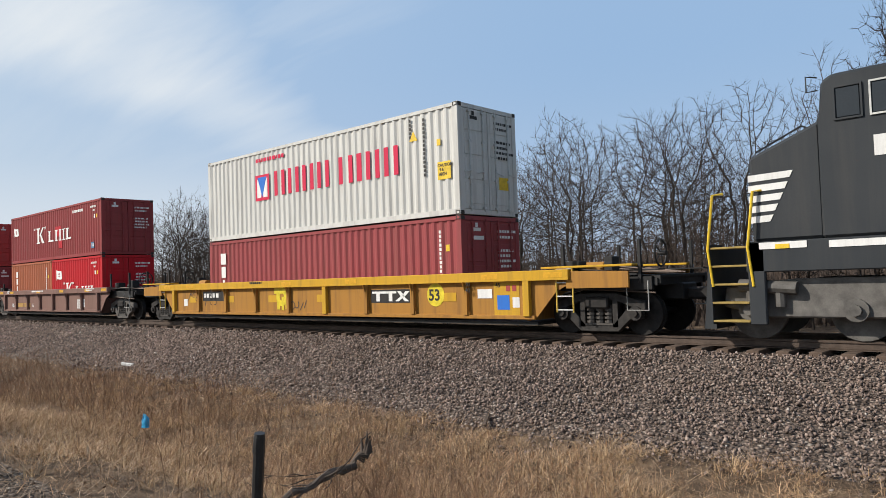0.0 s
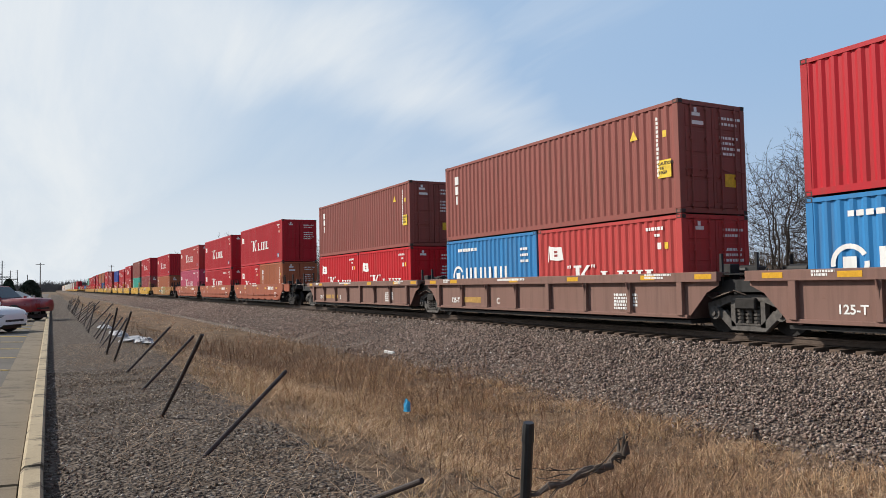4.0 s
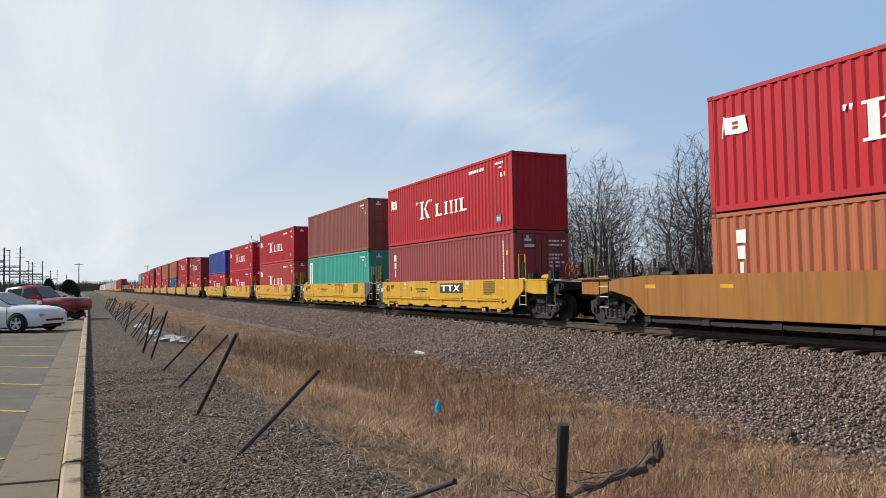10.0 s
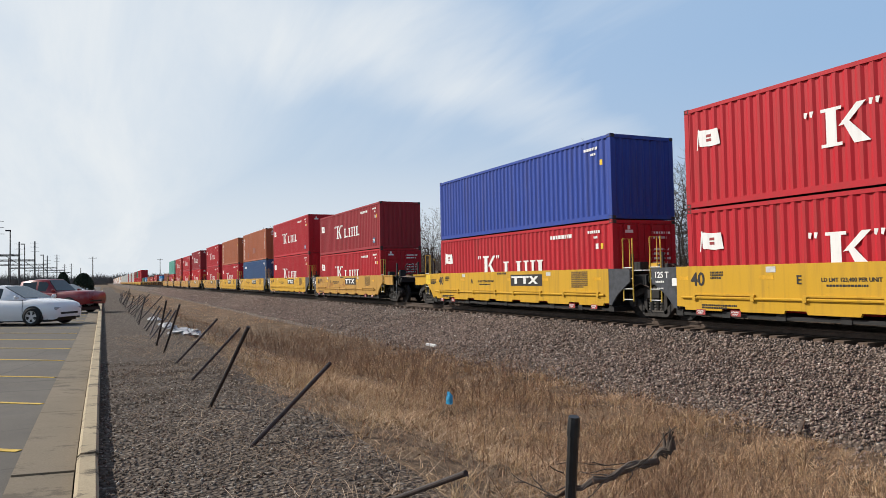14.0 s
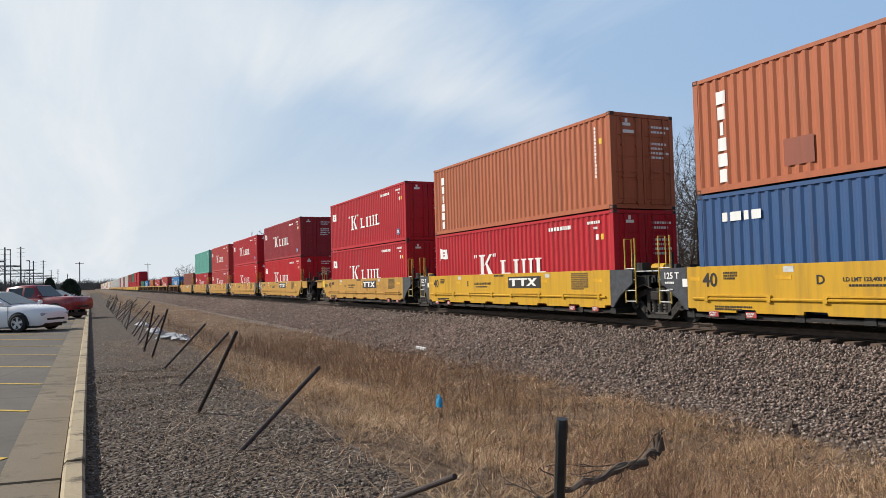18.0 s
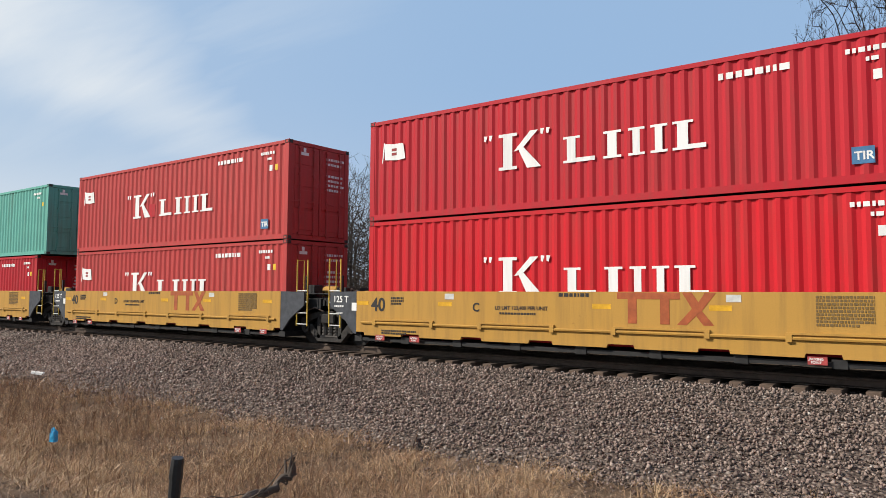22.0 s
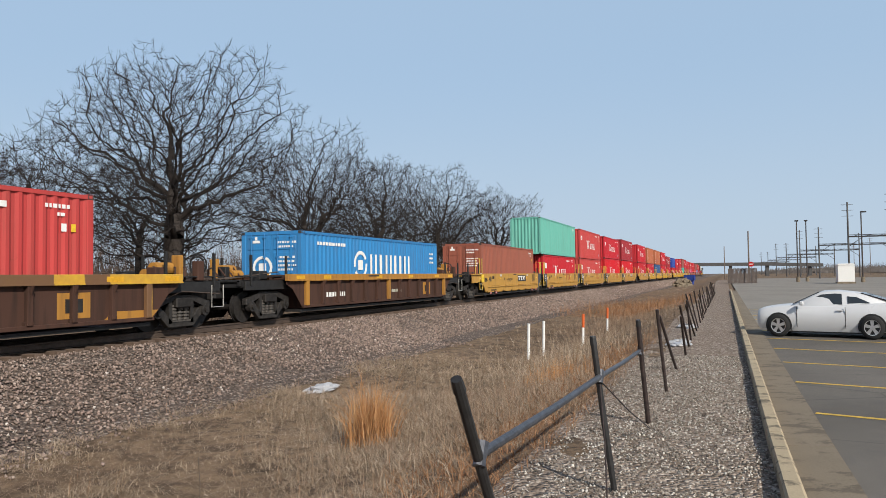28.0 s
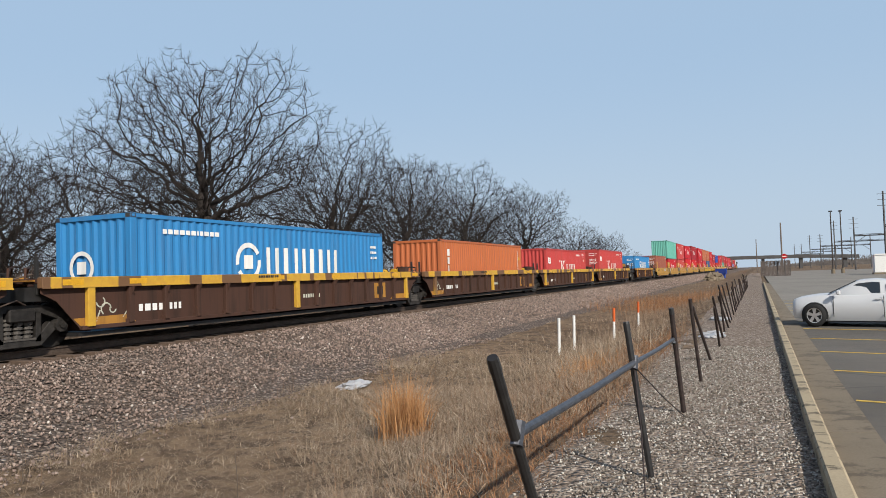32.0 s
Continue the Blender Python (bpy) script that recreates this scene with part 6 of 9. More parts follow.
def grown(seed, h, rad, base, trunk_r, count, step, kill, twigs, wob=0.30, thick=0.5, stems=1, lead=0.45, reach=2.4, rise=0.04, fine=0.0075, nodes=6500):
    """Limbs that grow towards points spread through a crown, then fine twigs on the thin ends."""
    g = np.random.default_rng(seed)
    c = np.array([0, 0, base + (h - base) * 0.46])
    ax = np.array([rad, rad, (h - base) * 0.54])
    q = g.normal(0, 1, (count, 3))
    q /= np.linalg.norm(q, axis=1)[:, None]
    lump = np.array([0.80 + 0.42 * noise.noise((v[0] * 1.9 + seed, v[1] * 1.9, v[2] * 1.9)) for v in q])
    pts = c + q * ax * (g.random(count) ** 0.42 * lump)[:, None]
    pts = pts[pts[:, 2] > base * 0.85]
    pos, par = [], []
    for k in range(stems):
        o = g.normal(0, 0.25, 3) * (stems > 1)
        z, last = -0.3, -1
        p = np.array([o[0], o[1], z])
        while p[2] < base + lead * (h - base):
            pos.append(p)
            par.append(last)
            last = len(pos) - 1
            p = p + np.array([g.normal(0, 0.12), g.normal(0, 0.12), 1.0]) * step * 1.4
    near = np.full(len(pts), 1e9)
    idx = np.zeros(len(pts), int)
    done = 0
    for it in range(90):
        for j in range(done, len(pos)):
            d = np.linalg.norm(pts - pos[j], axis=1)
            m = d < near
            near[m], idx[m] = d[m], j
        done = len(pos)
        live = near > kill
        pts, near, idx = pts[live], near[live], idx[live]
        if len(pts) < 8:
            break
        use = np.unique(idx[near < reach + (rad if it < 3 else 0)])
        fresh = 0
        for j in use:
            v = pts[(idx == j) & (near < reach + (rad if it < 3 else 0))] - pos[j]
            v = (v / np.linalg.norm(v, axis=1)[:, None]).mean(0)
            v = v / (np.linalg.norm(v) + 1e-6) + g.normal(0, wob, 3) + np.array([0, 0, rise])
            new_p = pos[j] + v / np.linalg.norm(v) * step
            pos.append(new_p)
            par.append(int(j))
            fresh += 1
        if not fresh or len(pos) > nodes:
            break
    n = len(pos)
    P = np.array(pos)
    par = np.array(par)
    tip, power = fine, thick
    area = np.full(n, 0.0)
    kids = np.zeros(n, int)
    for j in range(n - 1, -1, -1):
        if kids[j] == 0:
            area[j] = 1.0
        if par[j] >= 0:
            area[par[j]] += area[j]
            kids[par[j]] += 1
    r = np.minimum(tip * area ** power, trunk_r)
    trunk, crown = [], []
    for j in range(n):
        if par[j] >= 0:
            ch = ([Vector(P[par[j]]), Vector(P[j])], [min(r[par[j]], r[j] * 1.25), r[j]], 0 if r[j] > r.max() * 0.42 else 1 if r[j] > 0.05 else 2)
            (trunk if ch[2] == 0 else crown).append(ch)
    thin = np.where((r < fine * 2.3) & (P[:, 2] > base))[0]
    for j in thin:
        d0 = P[j] - P[par[j]]
        d0 /= np.linalg.norm(d0) + 1e-6
        for k in range(twigs):
            d = d0 * 1.1 + g.normal(0, 0.42, 3) + np.array([0, 0, 0.14])
            d /= np.linalg.norm(d)
            l = step * g.uniform(0.6, 1.5)
            e = P[j] + d * l
            crown.append(([Vector(P[j]), Vector(e)], [fine, 0.0], 3))
            d2 = d + g.normal(0, 0.45, 3) + np.array([0, 0, 0.15])
            d2 /= np.linalg.norm(d2)
            q0 = P[j] + d * l * g.uniform(0.3, 0.6)
            crown.append(([Vector(q0), Vector(q0 + d2 * l * g.uniform(0.4, 0.8))], [fine * 0.75, 0.0], 3))
    return trunk, crown


def tree_proto(kind, seed):
    rng = random.Random(seed)
    ch = []
    tree = kind in ("oak", "far_oak", "slim", "distant")
    if kind == "oak":
        big, rest = grown(seed, 12.4, 6.8, 2.6, 0.42, 7500, 0.36, 0.42, 3, 0.36, 0.565, lead=0.24, fine=0.0085)
    elif kind == "far_oak":
        big, rest = grown(seed, 12.4, 6.6, 2.8, 0.40, 2600, 0.52, 0.62, 3, 0.34, 0.57, lead=0.26, fine=0.0105)
    elif kind == "distant":
        big, rest = grown(seed, 12.4, 6.4, 2.4, 0.45, 700, 0.95, 1.1, 3, 0.30, 0.48, lead=0.26, fine=0.034)
    elif kind == "slim":
        big, rest = grown(seed, 9.8, 2.9, 0.9, 0.13, 1700, 0.34, 0.36, 2, 0.09, 0.44, 3, 0.55, 1.7, 0.34, 0.0075)
    elif kind == "thicket":
        spec = [(3, 0.08, 0.08, (4, 6), 0.42, 32), (2, 0.14, 0.06, (3, 4), 0.5, 34), (1, 0.16, 0.04, 0, 0.5, 36)]
        for j in range(40):
            limbs(ch, rng, Vector((rng.uniform(-5, 5), rng.uniform(-2, 2), -0.2)), Vector((rng.uniform(-.25, .25), rng.uniform(-.25, .25), 1)), rng.uniform(4, 8.5), 0.04, 0, spec)
    else:
        spec = [(3, 0.14, 0.06, (4, 6), 0.55, 30), (2, 0.18, 0.05, (2, 4), 0.55, 36), (1, 0.2, 0.03, 0, 0.5, 40)]
        for j in range(30):
            limbs(ch, rng, Vector((rng.uniform(-2.6, 2.6), rng.uniform(-1.2, 1.2), -0.1)), Vector((rng.uniform(-.4, .4), rng.uniform(-.4, .4), 1)), rng.uniform(2.0, 4.2), 0.018, 0, spec)
    if not tree:
        big = [c for c in ch if c[2] == 0]
        rest = [c for c in ch if c[2] > 0]
    name = "tree" if tree else {"brush": "shrub", "thicket": "thicket"}[kind]
    lab = {"slim": "bare slender young tree with upright branches", "brush": "leafless brown brush at the wood's edge", "thicket": "dense leafless thicket of young stems"}.get(kind, "bare spreading oak with dark crooked limbs")
    ob = empty(name, lab, name, {"slim": "young trees behind the track", "brush": "brush behind the track", "thicket": "thickets behind the track"}.get(kind, "oaks behind the track"))
    tr = part("trunk" if tree else "stem_cluster", chains_mesh("trunk", big, lambda l: 8 if "oak" in kind else 5, M["young_bark"] if kind == "slim" else M["bark"] if tree else M["brush"]), None, ob)
    cr = part("crown" if tree else "twig_cluster", chains_mesh("crown", rest, lambda l: (6 if l == 1 else 3) if "oak" in kind else 3, M["young_bark"] if kind == "slim" else M["twig"] if tree else M["brush"]), None, ob)
    for q in () if tree else (tr, cr):
        tagged(q, kind="stuff")
    return ob


def plant(kind, var, x, y, s, rz=0, sz=None):
    key = (kind, var)
    m = pose(x, y, ground_z(x, y), 0, 0, rz)
    if key not in TREES:
        TREES[key] = tree_proto(kind, 100 + var * 7 + len(kind))
        ob = TREES[key]
        ob.matrix_basis = m
    else:
        ob = copy_thing(TREES[key], m)
    ob.scale = (s, s, sz or s)
    return ob


r = random.Random(12)
# the oaks that stand out: x, y, scale, turn
for i, (x, y, s, rz) in enumerate(((30.5, 27.5, 1.24, 75), (23.5, 33, 0.80, 10), (45.0, 28, 1.10, 140), (58, 29, 1.13, 200), (70, 28.5, 1.14, 300), (81, 31, 0.9, 20),
                                   (89, 27.5, 1.12, 60), (126, 30, 1.0, 30), (150, 32, 0.9, 10), (176, 33, 1.0, 90), (16, 36, 0.85, 44), (26, 31, 0.85, 160), (37, 33, 0.9, 220), (51, 33, 0.92, 15), (64, 33, 0.95, 250), (20, 29.5, 0.72, 310), (77, 33, 0.95, 120), (38, 37, 0.95, 99), (-188, 42, 1.35, 10), (-204, 44, 1.15, 70), (-290, 46, 1.35, 90), (-318, 47, 1.2, 200), (-420, 47, 1.2, 150))):
    plant("oak" if -10 < x < 100 and y < 31 else "far_oak" if x > -150 else "distant", i % 4, x, y, s, rz)
plant("oak", 0, -1.6, 27.5, 0.72, 20, 1.22)
for i in range(86):
    x = -60 + 75 * (i + r.random()) / 54 if i < 54 else (-150 + 90 * r.random() if i < 70 else 15 + 185 * r.random())
    y = 25.0 + 13 * r.random() ** 1.4
    if any(abs(x - a) < 3.0 and y < 31 for a in (-1.4, 30.5, 45, 58, 70, 89)):
        y += 9
    h = r.uniform(0.85, 1.14) if x < 15 else r.uniform(0.60, 0.85)
    plant("slim", r.randrange(5), x, y, h, r.uniform(0, 360))
for i in range(16):
    plant("thicket", i % 3, -200 + 420 * (i + r.random()) / 16, 40 + 10 * r.random(), r.uniform(0.8, 1.15), r.choice((0, 180)) + r.uniform(-20, 20))
for i in range(44):
    plant("brush", r.randrange(3), -150 + 320 * (i + r.random()) / 44, 23.5 + 6 * r.random(), r.uniform(0.6, 1.05), r.choice((0, 180)) + r.uniform(-25, 25))

# woods on the rise behind, too far to tell trunk from trunk
M["woods"] = earth_mat("far_woods", ((0.098, 0.076, 0.064), (0.140, 0.108, 0.091), (0.072, 0.057, 0.050)), 0.25, 1.0)


def far_woods(name, x0, x1, y, h, seed, step=2.2, depth=10, many=8, fine=1.0, mat="woods"):
    """A wood as many thin upright stems, with a darker undergrowth of broader ones."""
    g = np.random.default_rng(seed)
    n = int((x1 - x0) / step) * 6 * many
    x = g.uniform(x0, x1, n)
    row = g.random(n)
    yy = y + row * depth
    edge = np.minimum(1.0, np.minimum((x - x0) / 40 + 0.25, (x1 - x) / 40 + 0.25))
    lump = np.array([noise.noise((u * 0.06, v * 3.1, seed)) for u, v in zip(x, row)])
    low = g.random(n) < 0.45
    top = h * edge * (0.66 + 0.34 * row + 0.22 * lump) * np.where(low, g.uniform(0.25, 0.62, n), g.uniform(0.55, 1.0, n))
    zb = np.array([ground_z(u, min(v, 118)) for u, v in zip(x, yy)]) - 0.2
    w = np.where(low, g.uniform(0.10, 0.30, n), g.uniform(0.025, 0.06, n)) * fine
    lean = g.normal(0, 0.16, n) * top
    mid = lean * 0.3 + g.normal(0, 0.12, n)
    o = np.zeros(n)
    v = np.stack([np.stack([x - w, yy, zb], 1), np.stack([x + w, yy + 0.05, zb], 1), np.stack([x + mid + w * 0.6, yy, zb + top * 0.55], 1),
                  np.stack([x + mid - w * 0.6, yy, zb + top * 0.55], 1), np.stack([x + lean, yy + g.uniform(-.5, .5, n), zb + top], 1)], 1).reshape(-1, 3)
    b = np.arange(n)[:, None] * 5
    f = np.concatenate([b + np.array([[0, 1, 2]]), b + np.array([[0, 2, 3]]), b + np.array([[3, 2, 4]])], 1).reshape(-1, 3)
    return tagged(new(name, np_mesh(name, v, f, M[mat])), "leafless brown woods in the distance", "woods", kind="stuff")


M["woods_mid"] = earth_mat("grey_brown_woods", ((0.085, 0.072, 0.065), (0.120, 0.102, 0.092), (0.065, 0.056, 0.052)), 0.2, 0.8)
# Distance haze is put into this colour: paler and greyer than the near woods.
M["woods_far"] = earth_mat("far_woods_painted_haze", ((0.150, 0.132, 0.122), (0.205, 0.182, 0.166), (0.115, 0.102, 0.096)), 0.12, 0.6)

far_woods("woodland", -330, 300, 52, 8.5, 3, 0.8, 18, 7)
far_woods("undergrowth", 8, 200, 33, 5.2, 11, 0.8, 9, 9, 0.7)
far_woods("undergrowth", -120, 30, 31, 4.2, 12, 0.9, 8, 7, 0.7)
far_woods("woodland", -520, -165, 50, 14, 5, 1.0, 40, 22, 3.6, "woods_mid")
far_woods("woodland", -900, -480, 60, 15, 9, 2.0, 40, 10, 4)
far_woods("woodland", -1200, -350, -140, 12, 6, 3, 30, 7, 3)
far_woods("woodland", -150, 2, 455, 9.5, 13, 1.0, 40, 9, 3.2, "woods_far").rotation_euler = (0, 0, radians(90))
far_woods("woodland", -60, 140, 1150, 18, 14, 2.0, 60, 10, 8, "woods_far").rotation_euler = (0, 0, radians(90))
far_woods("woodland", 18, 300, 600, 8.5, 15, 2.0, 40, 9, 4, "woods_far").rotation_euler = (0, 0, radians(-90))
far_woods("woodland", 200, 900, 60, 11, 7, 3, 30, 7, 3)
far_woods("woodland", 260, 1100, -190, 16, 8, 3, 30, 7, 3)

# ---------------------------------------------------------------- broken fence
M["post_black"] = plain("black_vinyl_pipe", (0.022, 0.021, 0.021), 0.45, 0.0, 0.4, 14, 0.1, 0.45)
M["post_rust"] = plain("rusty_black_pipe", (0.040, 0.028, 0.025), 0.6, 0.1, 0.5, 14, 0.1)
M["galv"] = plain("worn_galvanised_pipe", (0.085, 0.088, 0.10), 0.45, 0.5, 0.45, 22)
M["white_bag"] = plain("white_plastic", (0.42, 0.42, 0.43), 0.5, 0, 0.15, 4)
M["blue_bag"] = plain("blue_plastic", (0.05, 0.36, 0.62), 0.4, 0, 0.15, 9)


def post(base, top, r=0.03, cap=True, label="black steel fence post, leaning out of the gravel", mat="post_rust"):
    ob = empty("fence_post", label, "fence post", "posts of the broken fence", Matrix.Translation(base))
    b, t = Vector((0, 0, 0)), Vector(top) - Vector(base)
    bm = bmesh.new()
    tube(bm, [b - t.normalized() * 0.15, b.lerp(t, 0.5) + Vector((0.005, 0.004, 0)), t], r, 10)
    part("pipe", bm, M[mat], ob, smooth=False)
    if cap:
        bm = bmesh.new()
        u = t.normalized()
        tube(bm, [t - u * 0.05, t + u * 0.01, t + u * 0.025], r * 1.14, 10, r * 0.95)
        part("cap", bm, M["post_black"], ob)
    return ob


for b, t in (((-6.62, 1.12, 0.06), (-7.62, 2.21, 0.69)), ((-9.05, 1.13, 0.06), (-8.49, 1.51, 1.07)), ((-11.68, 1.18, 0.06), (-12.63, 2.10, 0.79)), ((-14.19, 1.17, 0.06), (-15.13, 2.07, 0.83)),
             ((-16.54, 1.16, 0.06), (-16.02, 1.45, 1.13)), ((-18.36, 1.13, 0.06), (-17.90, 1.33, 1.17)), ((-18.9, 1.12, 0.06), (-20.1, 1.72, 0.85)), ((-20.6, 1.1, 0.06), (-21.9, 1.75, 0.8)), ((-22.2, 1.19, 0.06), (-23.3, 1.49, 0.62))):
    post(b, t, 0.022, False)
g = random.Random(21)
for i in range(26):
    x = -24 - i * 1.75 + g.uniform(-0.4, 0.4)
    post((x, 1.15 + g.uniform(-.05, .05), 0.05), (x + g.uniform(-1.1, 0.5), 1.3 + g.uniform(0.0, 0.8), g.uniform(0.7, 1.15)), 0.021, False)
# post beside the viewer's spot, its fallen rail
post((-2.46, 1.63, 0.0), (-2.28, 1.60, 1.045), 0.0215, True, "thick black capped fence post", "post_black")
bm = bmesh.new()
tube(bm, [(-4.55, 1.50, 0.09), (-3.39, 1.70, 0.585)], 0.016, 10)
tagged(new("fence_rail", mesh_of(bm, "fence_rail", M["post_rust"])), "loose black fence rail propped on the slope", "fence rail")
# the side that still has a rail
post((4.2, 1.70, -0.2), (3.27, 1.70, 1.13), 0.026, True, "thick black capped fence post leaning over", "post_black")
post((6.40, 1.50, -0.20), (6.36, 1.645, 1.06), 0.026, True, "thick black capped fence post", "post_black")
post((9.30, 1.51, -0.20), (9.08, 1.58, 1.03), 0.029)
for b, t in (((11.79, 1.485), (11.49, 1.57, 1.06)), ((14.52, 1.50), (13.85, 1.73, 0.83)), ((17.0, 1.46), (16.2, 1.50, 0.70)), ((18.9, 1.47), (17.7, 1.60, 0.85)), ((20.5, 1.5), (19.9, 1.55, 0.9)), ((22.2, 1.46), (20.6, 1.62, 0.75))):
    post((*b, -0.22), t, 0.026, False)
for i in range(24):
    x = 24 + i * 1.9 + g.uniform(-.4, .4)
    post((x, 1.48, -0.22), (x + g.uniform(-1.3, 0.3), 1.5 + g.uniform(0.05, 0.3), g.uniform(0.55, 1.0)), 0.024, False)


def rail_pipe(a, b, r=0.024):
    bm = bmesh.new()
    tube(bm, [a, Vector(a).lerp(Vector(b), 0.5) - Vector((0, 0, 0.01)), b], r, 10)
    ob = tagged(new("fence_rail", mesh_of(bm, "fence_rail", M["galv"])), "scuffed dark metal fence rail between two posts", "fence rail", "fence rails")
    for q in (a, b):
        bm = bmesh.new()
        q = Vector(q)
        tube(bm, [q - Vector((0.03, 0, 0.05)), q + Vector((0.03, 0, 0.05))], r * 1.35, 8)
        part("clamp", bm, M["galv"], ob)


rail_pipe((3.57, 1.70, 0.76), (6.38, 1.60, 0.75))
rail_pipe((6.38, 1.60, 0.75), (9.15, 1.575, 0.69), 0.021)
bm = bmesh.new()
tube(bm, [(6.38, 1.6, 0.72), (5.95, 1.5, 0.3), (5.5, 1.42, -0.15)], 0.006, 5)
tube(bm, [(6.45, 1.6, 0.70), (7.4, 1.5, 0.30), (8.8, 1.45, -0.14)], 0.006, 5)
tagged(new("wire", mesh_of(bm, "wire", M["post_rust"])), "slack rusty wires hanging from the fence", "wire")

# marker stakes in the grass
M["stake_white"] = plain("white_plastic_stake", (0.74, 0.73, 0.70), 0.45, 0, 0.08)
M["stake_orange"] = plain("orange_band", (0.62, 0.12, 0.03), 0.45, 0, 0.1)
for x, y, cap in ((21.78, 6.23, 0), (23.72, 6.23, 0), (25.44, 5.25, 1), (31.87, 5.39, 1)):
    z = ground_z(x, y)
    ob = empty("marker_stake", "white plastic marker stake with an orange top" if cap else "plain white plastic marker stake", "marker stake", "marker stakes", pose(x, y, z, 2, -2.5, 0))
    bm = bmesh.new()
    tube(bm, [(0, 0, -0.2), (0, 0, 1.12 if not cap else 0.62)], 0.045, 10)
    part("stake", bm, M["stake_white"], ob)
    if cap:
        bm = bmesh.new()
        tube(bm, [(0, 0, 0.62), (0, 0, 1.05), (0, 0, 1.08)], 0.048, 10)
        part("band", bm, M["stake_orange"], ob)


def crumple(name, label, cat, x, y, s, flat, mat, seed, z=None):
    """A crumpled sheet or lump."""
    bm = bmesh.new()
    bmesh.ops.create_icosphere(bm, subdivisions=4 if s[0] > 0.3 else 3, radius=1)
    for v in bm.verts:
        n = noise.noise_vector(v.co * 2.1 + Vector((seed, 0, 0))) * 0.45 + noise.noise_vector(v.co * 5 + Vector((0, seed, 0))) * 0.22 + noise.noise_vector(v.co * 11 + Vector((0, 0, seed))) * 0.12
        v.co = Vector(((v.co.x + n.x) * s[0], (v.co.y + n.y) * s[1], max(-0.02, (v.co.z + n.z) * s[2])))
    ob = tagged(new(name, mesh_of(bm, name, M[mat])), label, cat)
    ob.matrix_basis = pose(x, y, (ground_z(x, y) if z is None else z) + flat)
    return ob


crumple("plastic_sheet", "crumpled white plastic sheet caught in the grass", "litter", 14.55, 9.09, (0.50, 0.22, 0.10), 0.05, "white_bag", 3)
crumple("plastic_sheet", "grey white plastic sheet by the fence", "litter", 19.5, 1.75, (0.55, 0.3, 0.12), 0.0, "white_bag", 5)
crumple("plastic_sheet", "grey white plastic sheet by the fence", "litter", 25.5, 1.8, (0.6, 0.3, 0.12), 0.0, "white_bag", 6)
crumple("plastic_sheet", "pale plastic sheet at the foot of the slope", "litter", -22.6, 2.15, (0.95, 0.45, 0.20), -0.06, "white_bag", 7)
crumple("plastic_sheet", "pale plastic sheet at the foot of the slope", "litter", -27.0, 2.0, (0.9, 0.32, 0.16), -0.06, "white_bag", 8)
crumple("plastic_sheet", "pale plastic sheet caught along the fallen fence", "litter", -31.5, 1.9, (0.8, 0.3, 0.16), -0.06, "white_bag", 9)
crumple("plastic_bag", "small bright blue plastic scrap on a stalk", "litter", -11.15, 5.3, (0.075, 0.05, 0.17), 0.36, "blue_bag", 2)
M["driftwood"] = plain("weathered_wood", (0.105, 0.08, 0.062), 0.95, 0, 0.35, 8, 0.6)
bm = bmesh.new()
box(bm, -0.22, 0.22, -0.05, 0.05, 0, 0.09, 0.015)
tagged(new("wood_block", mesh_of(bm, "wood_block", M["stake_white"])), "pale offcut of wood on the ballast", "wood block").matrix_basis = pose(-22.6, 10.1, ground_z(-22.6, 10.1) + 0.05, 0, 6, 25)
bm = bmesh.new()
box(bm, -0.24, 0.24, -0.035, 0.035, 0, 0.04, 0.01)
tagged(new("wood_block", mesh_of(bm, "wood_block", M["driftwood"])), "short grey stick at the foot of the ballast", "wood block").matrix_basis = pose(-7.9, 9.75, ground_z(-7.9, 9.75) + 0.06, 0, 10, -60)


